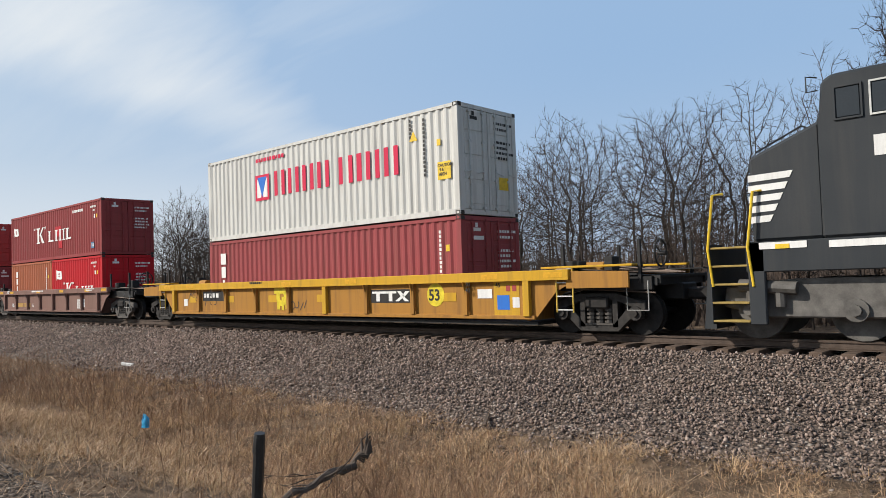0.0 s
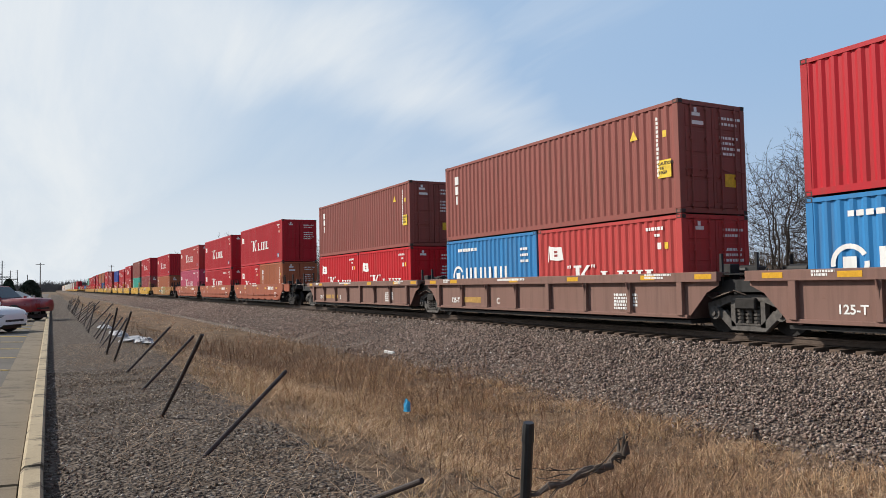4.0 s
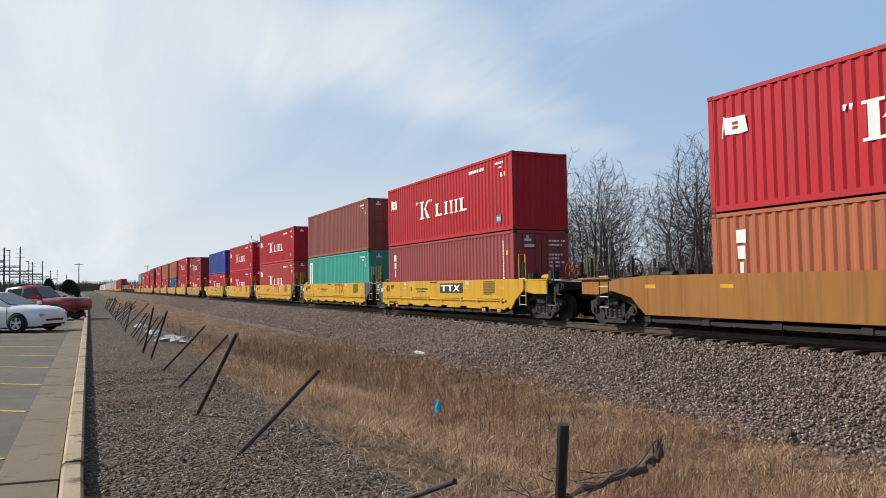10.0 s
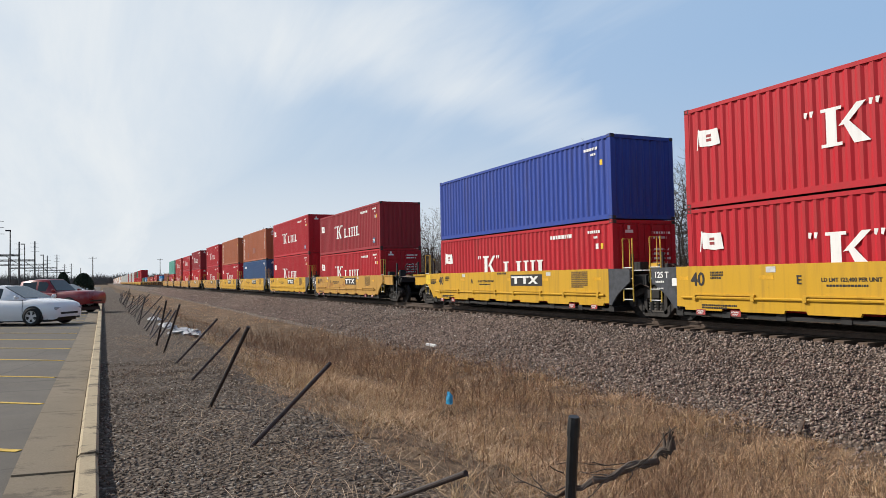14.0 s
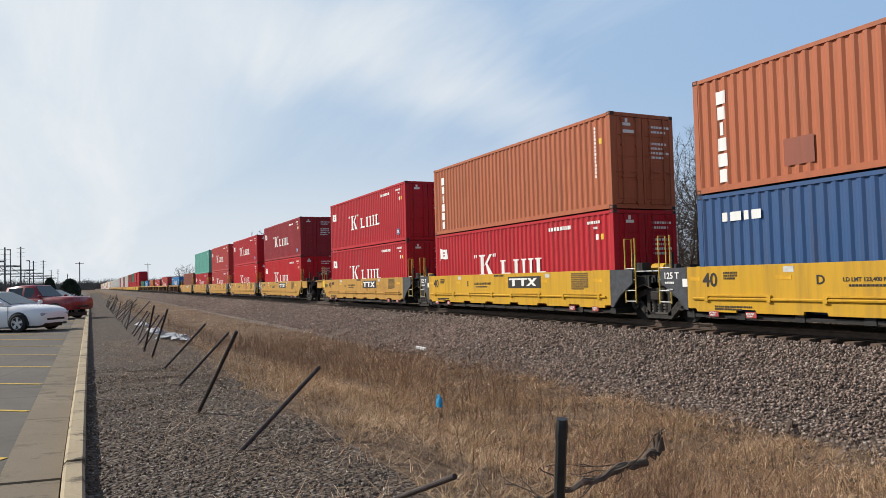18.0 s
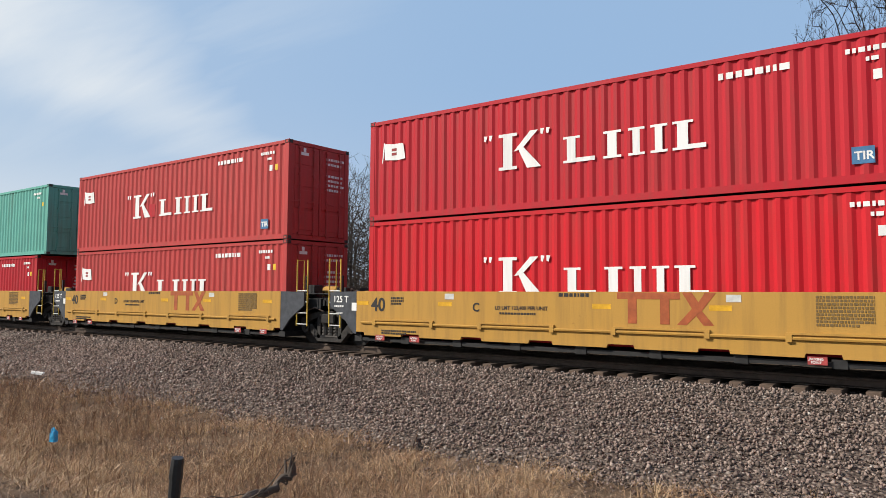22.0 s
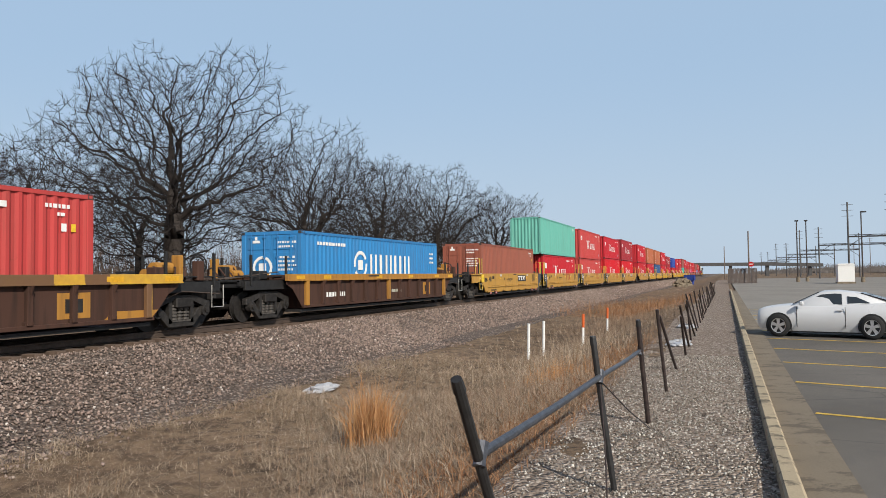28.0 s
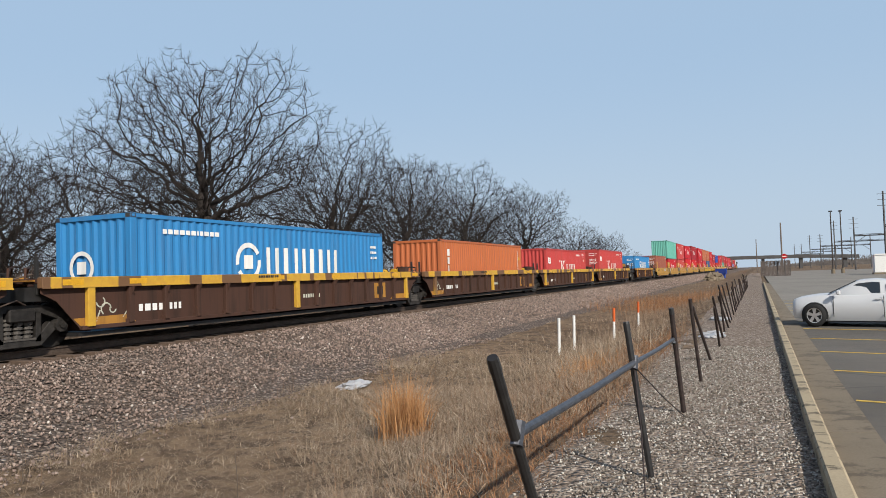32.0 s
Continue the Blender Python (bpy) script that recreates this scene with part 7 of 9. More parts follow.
def dead_branch():
    """The fallen, splintered log beside the post: rough bark, an upright broken end, loose sticks."""
    rng = random.Random(8)
    ch = []
    spine = [Vector(p) for p in ((-4.42, 2.75, -0.04), (-4.50, 3.10, 0.03), (-4.56, 3.45, 0.05), (-4.60, 3.75, 0.08), (-4.62, 4.00, 0.10), (-4.61, 4.14, 0.16), (-4.60, 4.19, 0.24), (-4.60, 4.21, 0.33))]
    rad = [0.012, 0.018, 0.023, 0.028, 0.032, 0.034, 0.028, 0.008]
    pts, rr = [], []
    for i in range(len(spine) - 1):
        for k in range(3):
            f = k / 3
            pts.append(spine[i].lerp(spine[i + 1], f) + Vector((rng.gauss(0, .014), rng.gauss(0, .012), rng.gauss(0, .014))))
            rr.append((rad[i] + (rad[i + 1] - rad[i]) * f) * rng.uniform(0.5, 1.5))
    ch.append((pts, [q * 0.75 for q in rr], 0))
    for k in range(16):
        a, b = sorted((rng.randrange(0, len(pts)), rng.randrange(0, len(pts))))
        if b - a > 4:
            o = Vector((rng.gauss(0, .016), rng.gauss(0, .01), rng.gauss(0, .016)))
            ch.append(([p + o + Vector((rng.gauss(0, .006), 0, rng.gauss(0, .008))) for p in pts[a:b]], [max(0.003, q * rng.uniform(0.25, 0.5)) for q in rr[a:b]], 1))
    for k in range(9):
        a = Vector((-4.61 + rng.uniform(-.03, .03), 4.14, 0.16))
        ch.append(([a, a + Vector((rng.uniform(-.04, .04), rng.uniform(-.02, .05), rng.uniform(.10, .19)))], [0.022, 0.004], 1))
    spec = [(5, 0.14, 0.0, 2, 0.4, 30), (3, 0.2, 0.0, 0, 0.5, 40)]
    for k in range(7):
        b = pts[rng.randrange(2, 14)]
        limbs(ch, rng, b, Vector((rng.uniform(-.5, .5), rng.uniform(-.9, .5), rng.uniform(-.05, .22))), rng.uniform(0.25, 0.6), rng.uniform(0.004, 0.009), 0, spec)
    tagged(new("fallen_branch", chains_mesh("fallen_branch", ch, lambda l: 9 if l == 0 else 5, M["driftwood"])), "grey splintered dead log with loose sticks in the grass", "branch")


dead_branch()
for x, y, h in ((7.12, 6.28, 0.62), (6.58, 9.16, 0.85), (7.38, 9.35, 0.56), (13.5, 10.0, 0.70), (15.1, 7.04, 0.43), (12.1, 7.08, 0.46), (-14.5, 8.9, 0.75)):
    bm = bmesh.new()
    tube(bm, [(0, 0, -0.05), (0.01, 0.0, h * 0.5), (-0.01, 0.01, h)], 0.008, 6, 0.004)
    tagged(new("weed_stalk", mesh_of(bm, "weed_stalk", M["driftwood"])), "single dark dead weed stalk standing in the verge", "weed stalk", "dead weed stalks").matrix_basis = pose(x, y, ground_z(x, y))

# ---------------------------------------------------------------- locomotive
def locomotive():
    ob = empty("locomotive", "black six-axle diesel locomotive with white nose stripes", "locomotive")
    BK, Y = M["loco_black"], -1.45
    # origin under the nose; the long hood runs to +x
    bm = bmesh.new()
    box(bm, -0.05, 21.0, -1.5, 1.5, 1.25, 1.80, 0.02)
    part("frame", bm, BK, ob)
    bm = bmesh.new()
    prism(bm, [(0.05, 1.80), (0.03, 3.34), (1.28, 3.86), (1.28, 1.80)], -1.38, 1.38, "y", 0.06)
    nose = part("nose", bm, BK, ob, "sloping black nose")
    bm = bmesh.new()
    prism(bm, [(1.25, 1.80), (1.27, 3.8), (1.34, 4.48), (1.50, 4.58), (3.8, 4.62), (3.8, 1.80)], -1.5, 1.5, "y", 0.05)
    cab = part("cab", bm, BK, ob, "black cab")
    for x0, x1 in ((1.56, 1.94), (2.10, 3.0)):
        bm = bmesh.new()
        box(bm, x0, x1, -1.515, -1.49, 3.80, 4.32, 0.02)
        part("window", bm, M["glass_dark"], cab)
        bm = bmesh.new()
        for q in (rect(x0 - 0.03, x1 + 0.03, 3.77, 3.80), rect(x0 - 0.03, x1 + 0.03, 4.32, 4.35), rect(x0 - 0.03, x0, 3.80, 4.32), rect(x1, x1 + 0.03, 3.80, 4.32)):
            prism(bm, q, -1.53, -1.5, "y")
        part("window_frame", bm, M["plate"] if x0 > 2 else BK, cab)
    bm = bmesh.new()
    box(bm, 1.27, 1.29, -0.9, -0.1, 3.85, 4.35)
    part("windscreen", bm, M["glass_dark"], cab)
    for i in range(5):
        bm = bmesh.new()
        z, l = 3.02 - 0.19 * i, 0.80 - 0.09 * i
        prism(bm, [(0.02, z), (l, z + 0.02), (l - 0.06, z - 0.10), (0.02, z - 0.12)], -1.392, -1.384, "y")
        part("stripe", bm, M["white_paint"], nose, "white speed stripe")
    bm = bmesh.new()
    for q in (rect(2.10, 2.34, 3.10, 3.44), rect(2.44, 2.68, 3.10, 3.44), rect(2.78, 3.02, 3.10, 3.44), rect(3.12, 3.36, 3.10, 3.44)):
        prism(bm, q, -1.512, -1.502, "y")
    part("number_bars", bm, M["white_paint"], cab)
    bm = bmesh.new()
    prism(bm, [(3.6, 1.8), (3.6, 4.2), (4.1, 4.45), (20.2, 4.45), (20.4, 1.8)], -0.92, 0.92, "y", 0.06)
    for i in range(14):
        box(bm, 4.2 + i * 1.12, 5.2 + i * 1.12, -0.95, -0.92, 2.0, 3.9, 0.02)
    box(bm, 15, 20.2, -1.45, 1.45, 3.4, 4.5, 0.05)
    part("hood", bm, BK, ob, "long black engine hood with doors")
    for q in (rect(0.20, 1.0, 1.66, 1.78), rect(1.35, 3.9, 1.64, 1.76), rect(4.3, 9.0, 1.64, 1.76)):
        bm = bmesh.new()
        prism(bm, q, -1.512, -1.502, "y")
        part("sill_stripe", bm, M["white_paint"], ob)
    bm = bmesh.new()
    prism(bm, rect(0.48, 0.72, 1.66, 1.74), -1.518, -1.508, "y")
    part("sill_mark", bm, M["yellow_mark"], ob)
    # steps and yellow handrails at the corner
    bm = bmesh.new()
    for i in range(5):
        box(bm, -0.70, -0.02, -1.5, -1.15, 0.34 + i * 0.34, 0.38 + i * 0.34, 0.008)
        part("tread", bm, M["tread_worn"], ob, "worn pale step tread")
        bm = bmesh.new()
    box(bm, -0.74, -0.70, -1.5, -0.9, 0.3, 1.8)
    box(bm, -0.02, 0.28, -1.5, -1.40, 0.30, 1.8, 0.02)
    prism(bm, [(-0.95, 0.2), (-0.72, 0.2), (-0.72, 1.75), (-0.80, 1.75)], -1.3, 1.3, "y")
    part("step_frame", bm, BK, ob)
    for x in (-0.72, 0.02):
        bm = bmesh.new()
        tube(bm, [(x + 0.05, -1.5, 1.0), (x - 0.02, -1.52, 1.7), (x + 0.10, -1.48, 2.72), (x + 0.25, -1.35, 2.74)], 0.026, 8)
        part("handrail", bm, M["yellow_mark"], ob, "yellow handrail")
    bm = bmesh.new()
    box(bm, -1.35, -0.8, -0.16, 0.16, 0.70, 1.0, 0.04)
    part("coupler", bm, M["steel_dark"], ob)
    for tx in (2.55, 17.6):
        bm = bmesh.new()
        prism(bm, [(-2.25, 0.62), (-2.2, 0.98), (-1.0, 1.12), (1.0, 1.12), (2.2, 0.98), (2.25, 0.62), (1.4, 0.42), (-1.4, 0.42)], -1.22, -1.02, "y", 0.03)
        prism(bm, [(-2.25, 0.62), (-2.2, 0.98), (-1.0, 1.12), (1.0, 1.12), (2.2, 0.98), (2.25, 0.62), (1.4, 0.42), (-1.4, 0.42)], 1.02, 1.22, "y", 0.03)
        for x in (-1.7, -1.2, 1.2, 1.7):
            tube(bm, [(x, -1.28, 0.62), (x, -1.28, 1.0)], 0.10, 9)
        tube(bm, [(-1.9, -1.3, 1.02), (-0.9, -1.3, 0.95)], 0.12, 10)
        tr = part("truck", bm, M["loco_truck"], ob, "grey six-wheel bogie frame")
        tr.matrix_basis = pose(tx - 0.9, 0, 0)
        for x in (-1.75, 0, 1.75):
            bm = bmesh.new()
            for s in (-1, 1):
                disc(bm, (x, s * 0.76, 0.52), 0.52, 0.13, "y", 26)
                disc(bm, (x, s * 1.16, 0.56), 0.20, 0.24, "y", 14, 0.1)
            tube(bm, [(x, -1.2, 0.53), (x, 1.2, 0.53)], 0.09, 8)
            part("wheelset", bm, M["loco_truck"], tr)
    bm = bmesh.new()
    prism(bm, [(-1.3, 0.35), (1.3, 0.35), (1.45, 0.7), (1.4, 1.25), (-1.4, 1.25), (-1.45, 0.7)], 6.2, 12.6, "x", 0.05)
    part("fuel_tank", bm, M["loco_truck"], ob)
    bm = bmesh.new()
    tube(bm, [(0.15, -1.30, 3.44), (0.5, -1.1, 3.66), (0.9, -1.1, 3.84), (1.0, -1.1, 3.78)], 0.02, 6)
    tube(bm, [(1.3, -1.52, 4.55), (1.15, -1.62, 4.57), (1.15, -1.62, 4.3), (1.3, -1.52, 4.33)], 0.015, 5)
    box(bm, 1.7, 2.6, -0.9, 0.9, 4.59, 4.69, 0.02)
    part("roof_fittings", bm, BK, ob)
    ride(ob, 263.82)


M["tread_worn"] = plain("worn_tread", (0.34, 0.24, 0.07), 0.7)
M["loco_truck"] = plain("grey_bogie", (0.125, 0.116, 0.105), 0.6, 0.1, 0.4, 4)
locomotive()

# ---------------------------------------------------------------- parked vehicles
M["tyre"] = plain("tyre_rubber", (0.018, 0.018, 0.018), 0.85, 0, 0.2)
M["rim"] = plain("alloy_rim", (0.55, 0.55, 0.56), 0.3, 0.7, 0.1)
M["car_dark"] = plain("dark_trim", (0.02, 0.02, 0.02), 0.6)
M["lamp_glass"] = plain("headlamp_glass", (0.45, 0.47, 0.5), 0.1, 0.2, 0.1)
M["tail_red"] = plain("tail_lamp", (0.40, 0.01, 0.01), 0.2)


def gloss(name, c):
    k = Mat(name, 0.28, 0, 0.5)
    f = k.noise(1.5, 4, 0.6)
    k.base(k.mix(k.ramp(f, (0.35, 0.0), (0.8, 0.3)), c, tuple(v * 0.75 + 0.04 for v in c))).rough(k.ramp(f, (0.3, 0.22), (0.8, 0.5)))
    k.b.inputs["Coat Weight"].default_value = 0.35
    k.b.inputs["Coat Roughness"].default_value = 0.08
    return k.m


# White twice: the coupe's is lowered for its sunlit side, light put into colour.
PAINTS = {n: gloss("car_paint_" + n, c) for n, c in dict(white=(0.74, 0.74, 0.75), sun_dimmed_white=(0.52, 0.525, 0.53), red=(0.22, 0.008, 0.014), silver=(0.42, 0.43, 0.45), grey=(0.12, 0.125, 0.13), black=(0.02, 0.02, 0.022)).items()}


def loft(bm, rings):
    vr = [[bm.verts.new(p) for p in q] for q in rings]
    n = len(vr[0])
    for a, b in zip(vr, vr[1:]):
        for i in range(n - 1):
            bm.faces.new((a[i], a[i + 1], b[i + 1], b[i]))
    bm.faces.new(vr[0])
    bm.faces.new(vr[-1][::-1])


def wheel_parts(parent, x, y, r, w):
    if ("wheel", r, w) not in CACHE:
        bm = bmesh.new()
        n = 24
        prof = [(r * 0.66, -w / 2), (r * 0.95, -w / 2), (r, -w / 3), (r, w / 3), (r * 0.95, w / 2), (r * 0.66, w / 2)]
        vr = [[bm.verts.new((a * math.cos(t), b, a * math.sin(t))) for a, b in prof] for t in (i * math.tau / n for i in range(n))]
        for i in range(n):
            for j in range(len(prof) - 1):
                bm.faces.new((vr[i][j], vr[(i + 1) % n][j], vr[(i + 1) % n][j + 1], vr[i][j + 1]))
        ty = mesh_of(bm, "tyre", M["tyre"], True)
        bm = bmesh.new()
        for i in range(5):
            t = i * math.tau / 5 + 0.3
            u, v = Vector((math.cos(t), 0, math.sin(t))), Vector((-math.sin(t), 0, math.cos(t)))
            for s in (-1, 1):
                q = [u * r * 0.08 + v * 0.035, u * r * 0.64 + v * 0.055, u * r * 0.64 - v * 0.055, u * r * 0.08 - v * 0.035]
                f = [bm.verts.new(p + Vector((0, s * w * 0.40, 0))) for p in q]
                bm.faces.new(f)
        for s in (-1, 1):
            disc(bm, (0, s * w * 0.40, 0), r * 0.16, 0.02, "y", 12)
        m = 24
        for s in (-1, 1):
            ra = [bm.verts.new((r * 0.60 * math.cos(i * math.tau / m), s * w * 0.42, r * 0.60 * math.sin(i * math.tau / m))) for i in range(m)]
            rb = [bm.verts.new((r * 0.68 * math.cos(i * math.tau / m), s * w * 0.44, r * 0.68 * math.sin(i * math.tau / m))) for i in range(m)]
            for i in range(m):
                bm.faces.new((ra[i], ra[(i + 1) % m], rb[(i + 1) % m], rb[i]))
        rm = mesh_of(bm, "rim", M["rim"])
        bm = bmesh.new()
        disc(bm, (0, 0, 0), r * 0.62, w * 0.5, "y", 18)
        CACHE[("wheel", r, w)] = (ty, rm, mesh_of(bm, "brake_disc", M["car_dark"]))
    ty, rm, bd = CACHE[("wheel", r, w)]
    wh = part("wheel", ty, None, parent)
    wh.matrix_basis = pose(x, y, r)
    part("rim", rm, None, wh)
    part("brake_disc", bd, None, wh)


def vehicle(name, label, cat, col, spec, m):
    """A car out of lofted sections. spec: stations (x, sill, belt, half width), cabin stations (x, z, half width), wheels (x, x, r), width."""
    ob = empty(name, label, cat, "parked cars", m)
    P = PAINTS[col]
    bm = bmesh.new()
    rings = []
    for x, z0, z1, w in spec["body"]:
        rings.append([(x, -w * 0.90, z0), (x, -w, z0 + (z1 - z0) * 0.28), (x, -w * 0.995, z0 + (z1 - z0) * 0.62), (x, -w * 0.93, z1 - 0.05), (x, -w * 0.80, z1), (x, 0, z1 + 0.025),
                      (x, w * 0.80, z1), (x, w * 0.93, z1 - 0.05), (x, w * 0.995, z0 + (z1 - z0) * 0.62), (x, w, z0 + (z1 - z0) * 0.28), (x, w * 0.90, z0)])
    loft(bm, rings)
    body = part("body", bm, P, ob, smooth=False)
    me = body.data
    me.polygons.foreach_set("use_smooth", [True] * len(me.polygons))
    # painted cabin with panes laid into its sides and ends
    cab, belt = spec["cabin"], spec["belt"]
    bm = bmesh.new()
    loft(bm, [[(x, -w, belt - 0.04), (x, -w * (0.985 if z < belt + 0.06 else 0.83), z - 0.035), (x, -w * (0.96 if z < belt + 0.06 else 0.72), z), (x, 0, z + 0.02), (x, w * (0.96 if z < belt + 0.06 else 0.72), z),
               (x, w * (0.985 if z < belt + 0.06 else 0.83), z - 0.035), (x, w, belt - 0.04)] for x, z, w in cab])
    rf = part("cabin", bm, P, body)
    rf.data.polygons.foreach_set("use_smooth", [True] * len(rf.data.polygons))

    def flank(x, z):
        for (xa, za, wa), (xb, zb, wb) in zip(cab, cab[1:]):
            if xa <= x <= xb:
                f = (x - xa) / (xb - xa)
                top, w = za + (zb - za) * f - 0.035, wa + (wb - wa) * f
                return w * (1 - 0.17 * min(1.0, max(0.0, (z - belt + 0.04) / max(0.12, top - belt + 0.04))))
        return cab[0][2]

    for poly in spec["panes"]:
        for sd in (-1, 1):
            bm = bmesh.new()
            lo = [bm.verts.new((x, sd * (flank(x, z) - 0.01), z)) for x, z in poly]
            hi = [bm.verts.new((x, sd * (flank(x, z) + 0.012), z)) for x, z in poly]
            n = len(poly)
            bm.faces.new(hi if sd < 0 else hi[::-1])
            for i in range(n):
                bm.faces.new((lo[i], lo[(i + 1) % n], hi[(i + 1) % n], hi[i]))
            part("window", bm, M["glass_dark"], body)
    for nm, (xa, za, wa), (xb, zb, wb) in (("windscreen", cab[-1], cab[-2]), ("rear_window", cab[0], cab[1])):
        bm = bmesh.new()
        d = Vector((xb - xa, 0, zb - za))
        o = Vector((abs(d.z), 0, abs(d.x))).normalized() * 0.03
        if nm == "rear_window":
            o.x = -o.x
        p0, p1 = Vector((xa, 0, za)) + d * 0.06, Vector((xa, 0, za)) + d * 0.93
        v = [bm.verts.new(p + o * q + Vector((0, y, 0))) for q in (0, 1) for p, y in ((p0, -wa * 0.88), (p0, wa * 0.88), (p1, wb * 0.70), (p1, -wb * 0.70))]
        for q in ((0, 1, 2, 3), (7, 6, 5, 4), (0, 4, 5, 1), (1, 5, 6, 2), (2, 6, 7, 3), (3, 7, 4, 0)):
            bm.faces.new([v[i] for i in q])
        part(nm, bm, M["glass_dark"], body)
    W = spec["w"]
    for x in spec["axles"]:
        for s in (-1, 1):
            bm = bmesh.new()
            R0 = spec["r"]
            arc = [(x + (R0 + 0.055) * math.cos(t), R0 + (R0 + 0.055) * math.sin(t)) for t in (math.pi * (-0.10 + 1.2 * i / 14) for i in range(15))]
            prism(bm, arc, s * (W - 0.06), s * (W + 0.004), "y")
            part("wheel_arch", bm, M["car_dark"], body)
            wheel_parts(ob, x, s * (W - 0.035), R0, 0.22)
    front, back = spec["body"][-1][0], spec["body"][0][0]
    for s in (-1, 1):
        bm = bmesh.new()
        box(bm, front - 0.16, front - 0.005, s * W * 0.66 - 0.15, s * W * 0.66 + 0.15, spec["lamp"], spec["lamp"] + 0.12, 0.03)
        part("headlamp", bm, M["lamp_glass"], body)
        bm = bmesh.new()
        box(bm, back - 0.008, back + 0.14, s * (W - 0.22) - 0.16, s * (W - 0.22) + 0.17, 0.68, 0.84, 0.03)
        part("tail_lamp", bm, M["tail_red"], body)
        bm = bmesh.new()
        xm = spec["mirror"]
        box(bm, xm - 0.06, xm + 0.06, s * (W + 0.02), s * (W + 0.20), spec["belt"], spec["belt"] + 0.13, 0.03)
        part("mirror", bm, P, body)
        bm = bmesh.new()
        for dx in spec["doors"]:
            box(bm, dx - 0.008, dx + 0.008, s * (W * 0.985), s * (W + 0.002), 0.30, spec["belt"] - 0.04)
        part("door_gap", bm, M["car_dark"], body)
        bm = bmesh.new()
        for dx in spec["doors"][1:]:
            box(bm, dx + 0.06, dx + 0.24, s * (W * 0.985), s * (W + 0.018), spec["belt"] - 0.16, spec["belt"] - 0.12, 0.008)
        part("door_handle", bm, P, body)
    bm = bmesh.new()
    box(bm, front - 0.03, front + 0.008, -W * 0.55, W * 0.55, spec["lamp"] - 0.17, spec["lamp"] - 0.07, 0.02)
    part("grille", bm, M["car_dark"], body)
    bm = bmesh.new()
    box(bm, back + 0.3, front - 0.3, -W + 0.12, W - 0.12, 0.14, 0.32)
    part("underbody", bm, M["car_dark"], body)
    return ob


COUPE = dict(body=[(-2.38, 0.40, 0.93, 0.78), (-2.30, 0.26, 1.04, 0.88), (-1.7, 0.20, 1.05, 0.93), (-0.9, 0.18, 1.00, 0.93), (0.2, 0.18, 0.96, 0.93), (0.9, 0.18, 0.985, 0.92), (1.42, 0.20, 0.945, 0.915), (1.74, 0.22, 0.90, 0.90), (1.92, 0.24, 0.865, 0.88), (2.02, 0.26, 0.825, 0.84), (2.06, 0.32, 0.76, 0.78)],
             cabin=[(-2.0, 1.03, 0.72), (-0.95, 1.34, 0.76), (-0.35, 1.405, 0.78), (0.10, 1.38, 0.79), (0.98, 0.97, 0.82)], belt=0.97,
             panes=[[(-0.52, 1.0), (0.72, 1.0), (0.10, 1.29), (-0.30, 1.325), (-0.50, 1.31)], [(-1.30, 1.05), (-0.68, 1.03), (-0.66, 1.24), (-0.92, 1.22)]], axles=(-1.36, 1.36), r=0.345, w=0.93, lamp=0.58, mirror=0.62, doors=(0.80, -0.62))
SEDAN = dict(body=[(-2.42, 0.40, 0.93, 0.74), (-2.32, 0.26, 1.03, 0.86), (-1.5, 0.20, 1.03, 0.91), (-0.5, 0.18, 0.98, 0.915), (0.6, 0.18, 0.96, 0.915), (1.3, 0.20, 0.955, 0.91), (1.85, 0.22, 0.885, 0.89), (2.10, 0.22, 0.81, 0.83), (2.19, 0.24, 0.73, 0.75), (2.23, 0.30, 0.63, 0.68)],
             cabin=[(-2.0, 1.01, 0.74), (-1.20, 1.38, 0.78), (-0.5, 1.475, 0.80), (-0.05, 1.46, 0.80), (1.02, 0.97, 0.82)], belt=0.98,
             panes=[[(-0.30, 1.0), (0.84, 1.0), (0.02, 1.375), (-0.28, 1.395)], [(-1.28, 1.02), (-0.40, 1.0), (-0.38, 1.40), (-0.95, 1.36)], [(-1.62, 1.05), (-1.36, 1.03), (-1.12, 1.30)]], axles=(-1.40, 1.40), r=0.335, w=0.915, lamp=0.56, mirror=0.85, doors=(1.0, -0.34, -1.30))
TRUCK = dict(body=[(-2.65, 0.52, 1.08, 0.84), (-2.58, 0.44, 1.12, 0.90), (-1.2, 0.42, 1.12, 0.91), (-0.2, 0.42, 1.12, 0.91), (1.0, 0.42, 1.12, 0.91), (1.9, 0.44, 1.13, 0.91), (2.40, 0.46, 1.10, 0.90), (2.50, 0.48, 1.04, 0.87)],
             cabin=[(-1.30, 1.12, 0.80), (-1.18, 1.66, 0.80), (-0.4, 1.75, 0.83), (0.28, 1.73, 0.83), (0.86, 1.12, 0.86)], belt=1.11,
             panes=[[(-0.16, 1.15), (0.70, 1.15), (0.28, 1.61), (-0.14, 1.63)], [(-1.10, 1.14), (-0.28, 1.14), (-0.26, 1.63), (-1.04, 1.59)]], axles=(-1.60, 1.60), r=0.39, w=0.91, lamp=0.74, mirror=0.85, doors=(0.95, -0.2, -1.15))


def park(name, label, cat, col, spec, x, y, turn, s=1.0, wide=1.0):
    return vehicle(name, label, cat, col, spec, pose(x, y, lot_z(x) + 0.004, 0, 0, turn) @ Matrix.Diagonal((s, wide, wide, 1)))


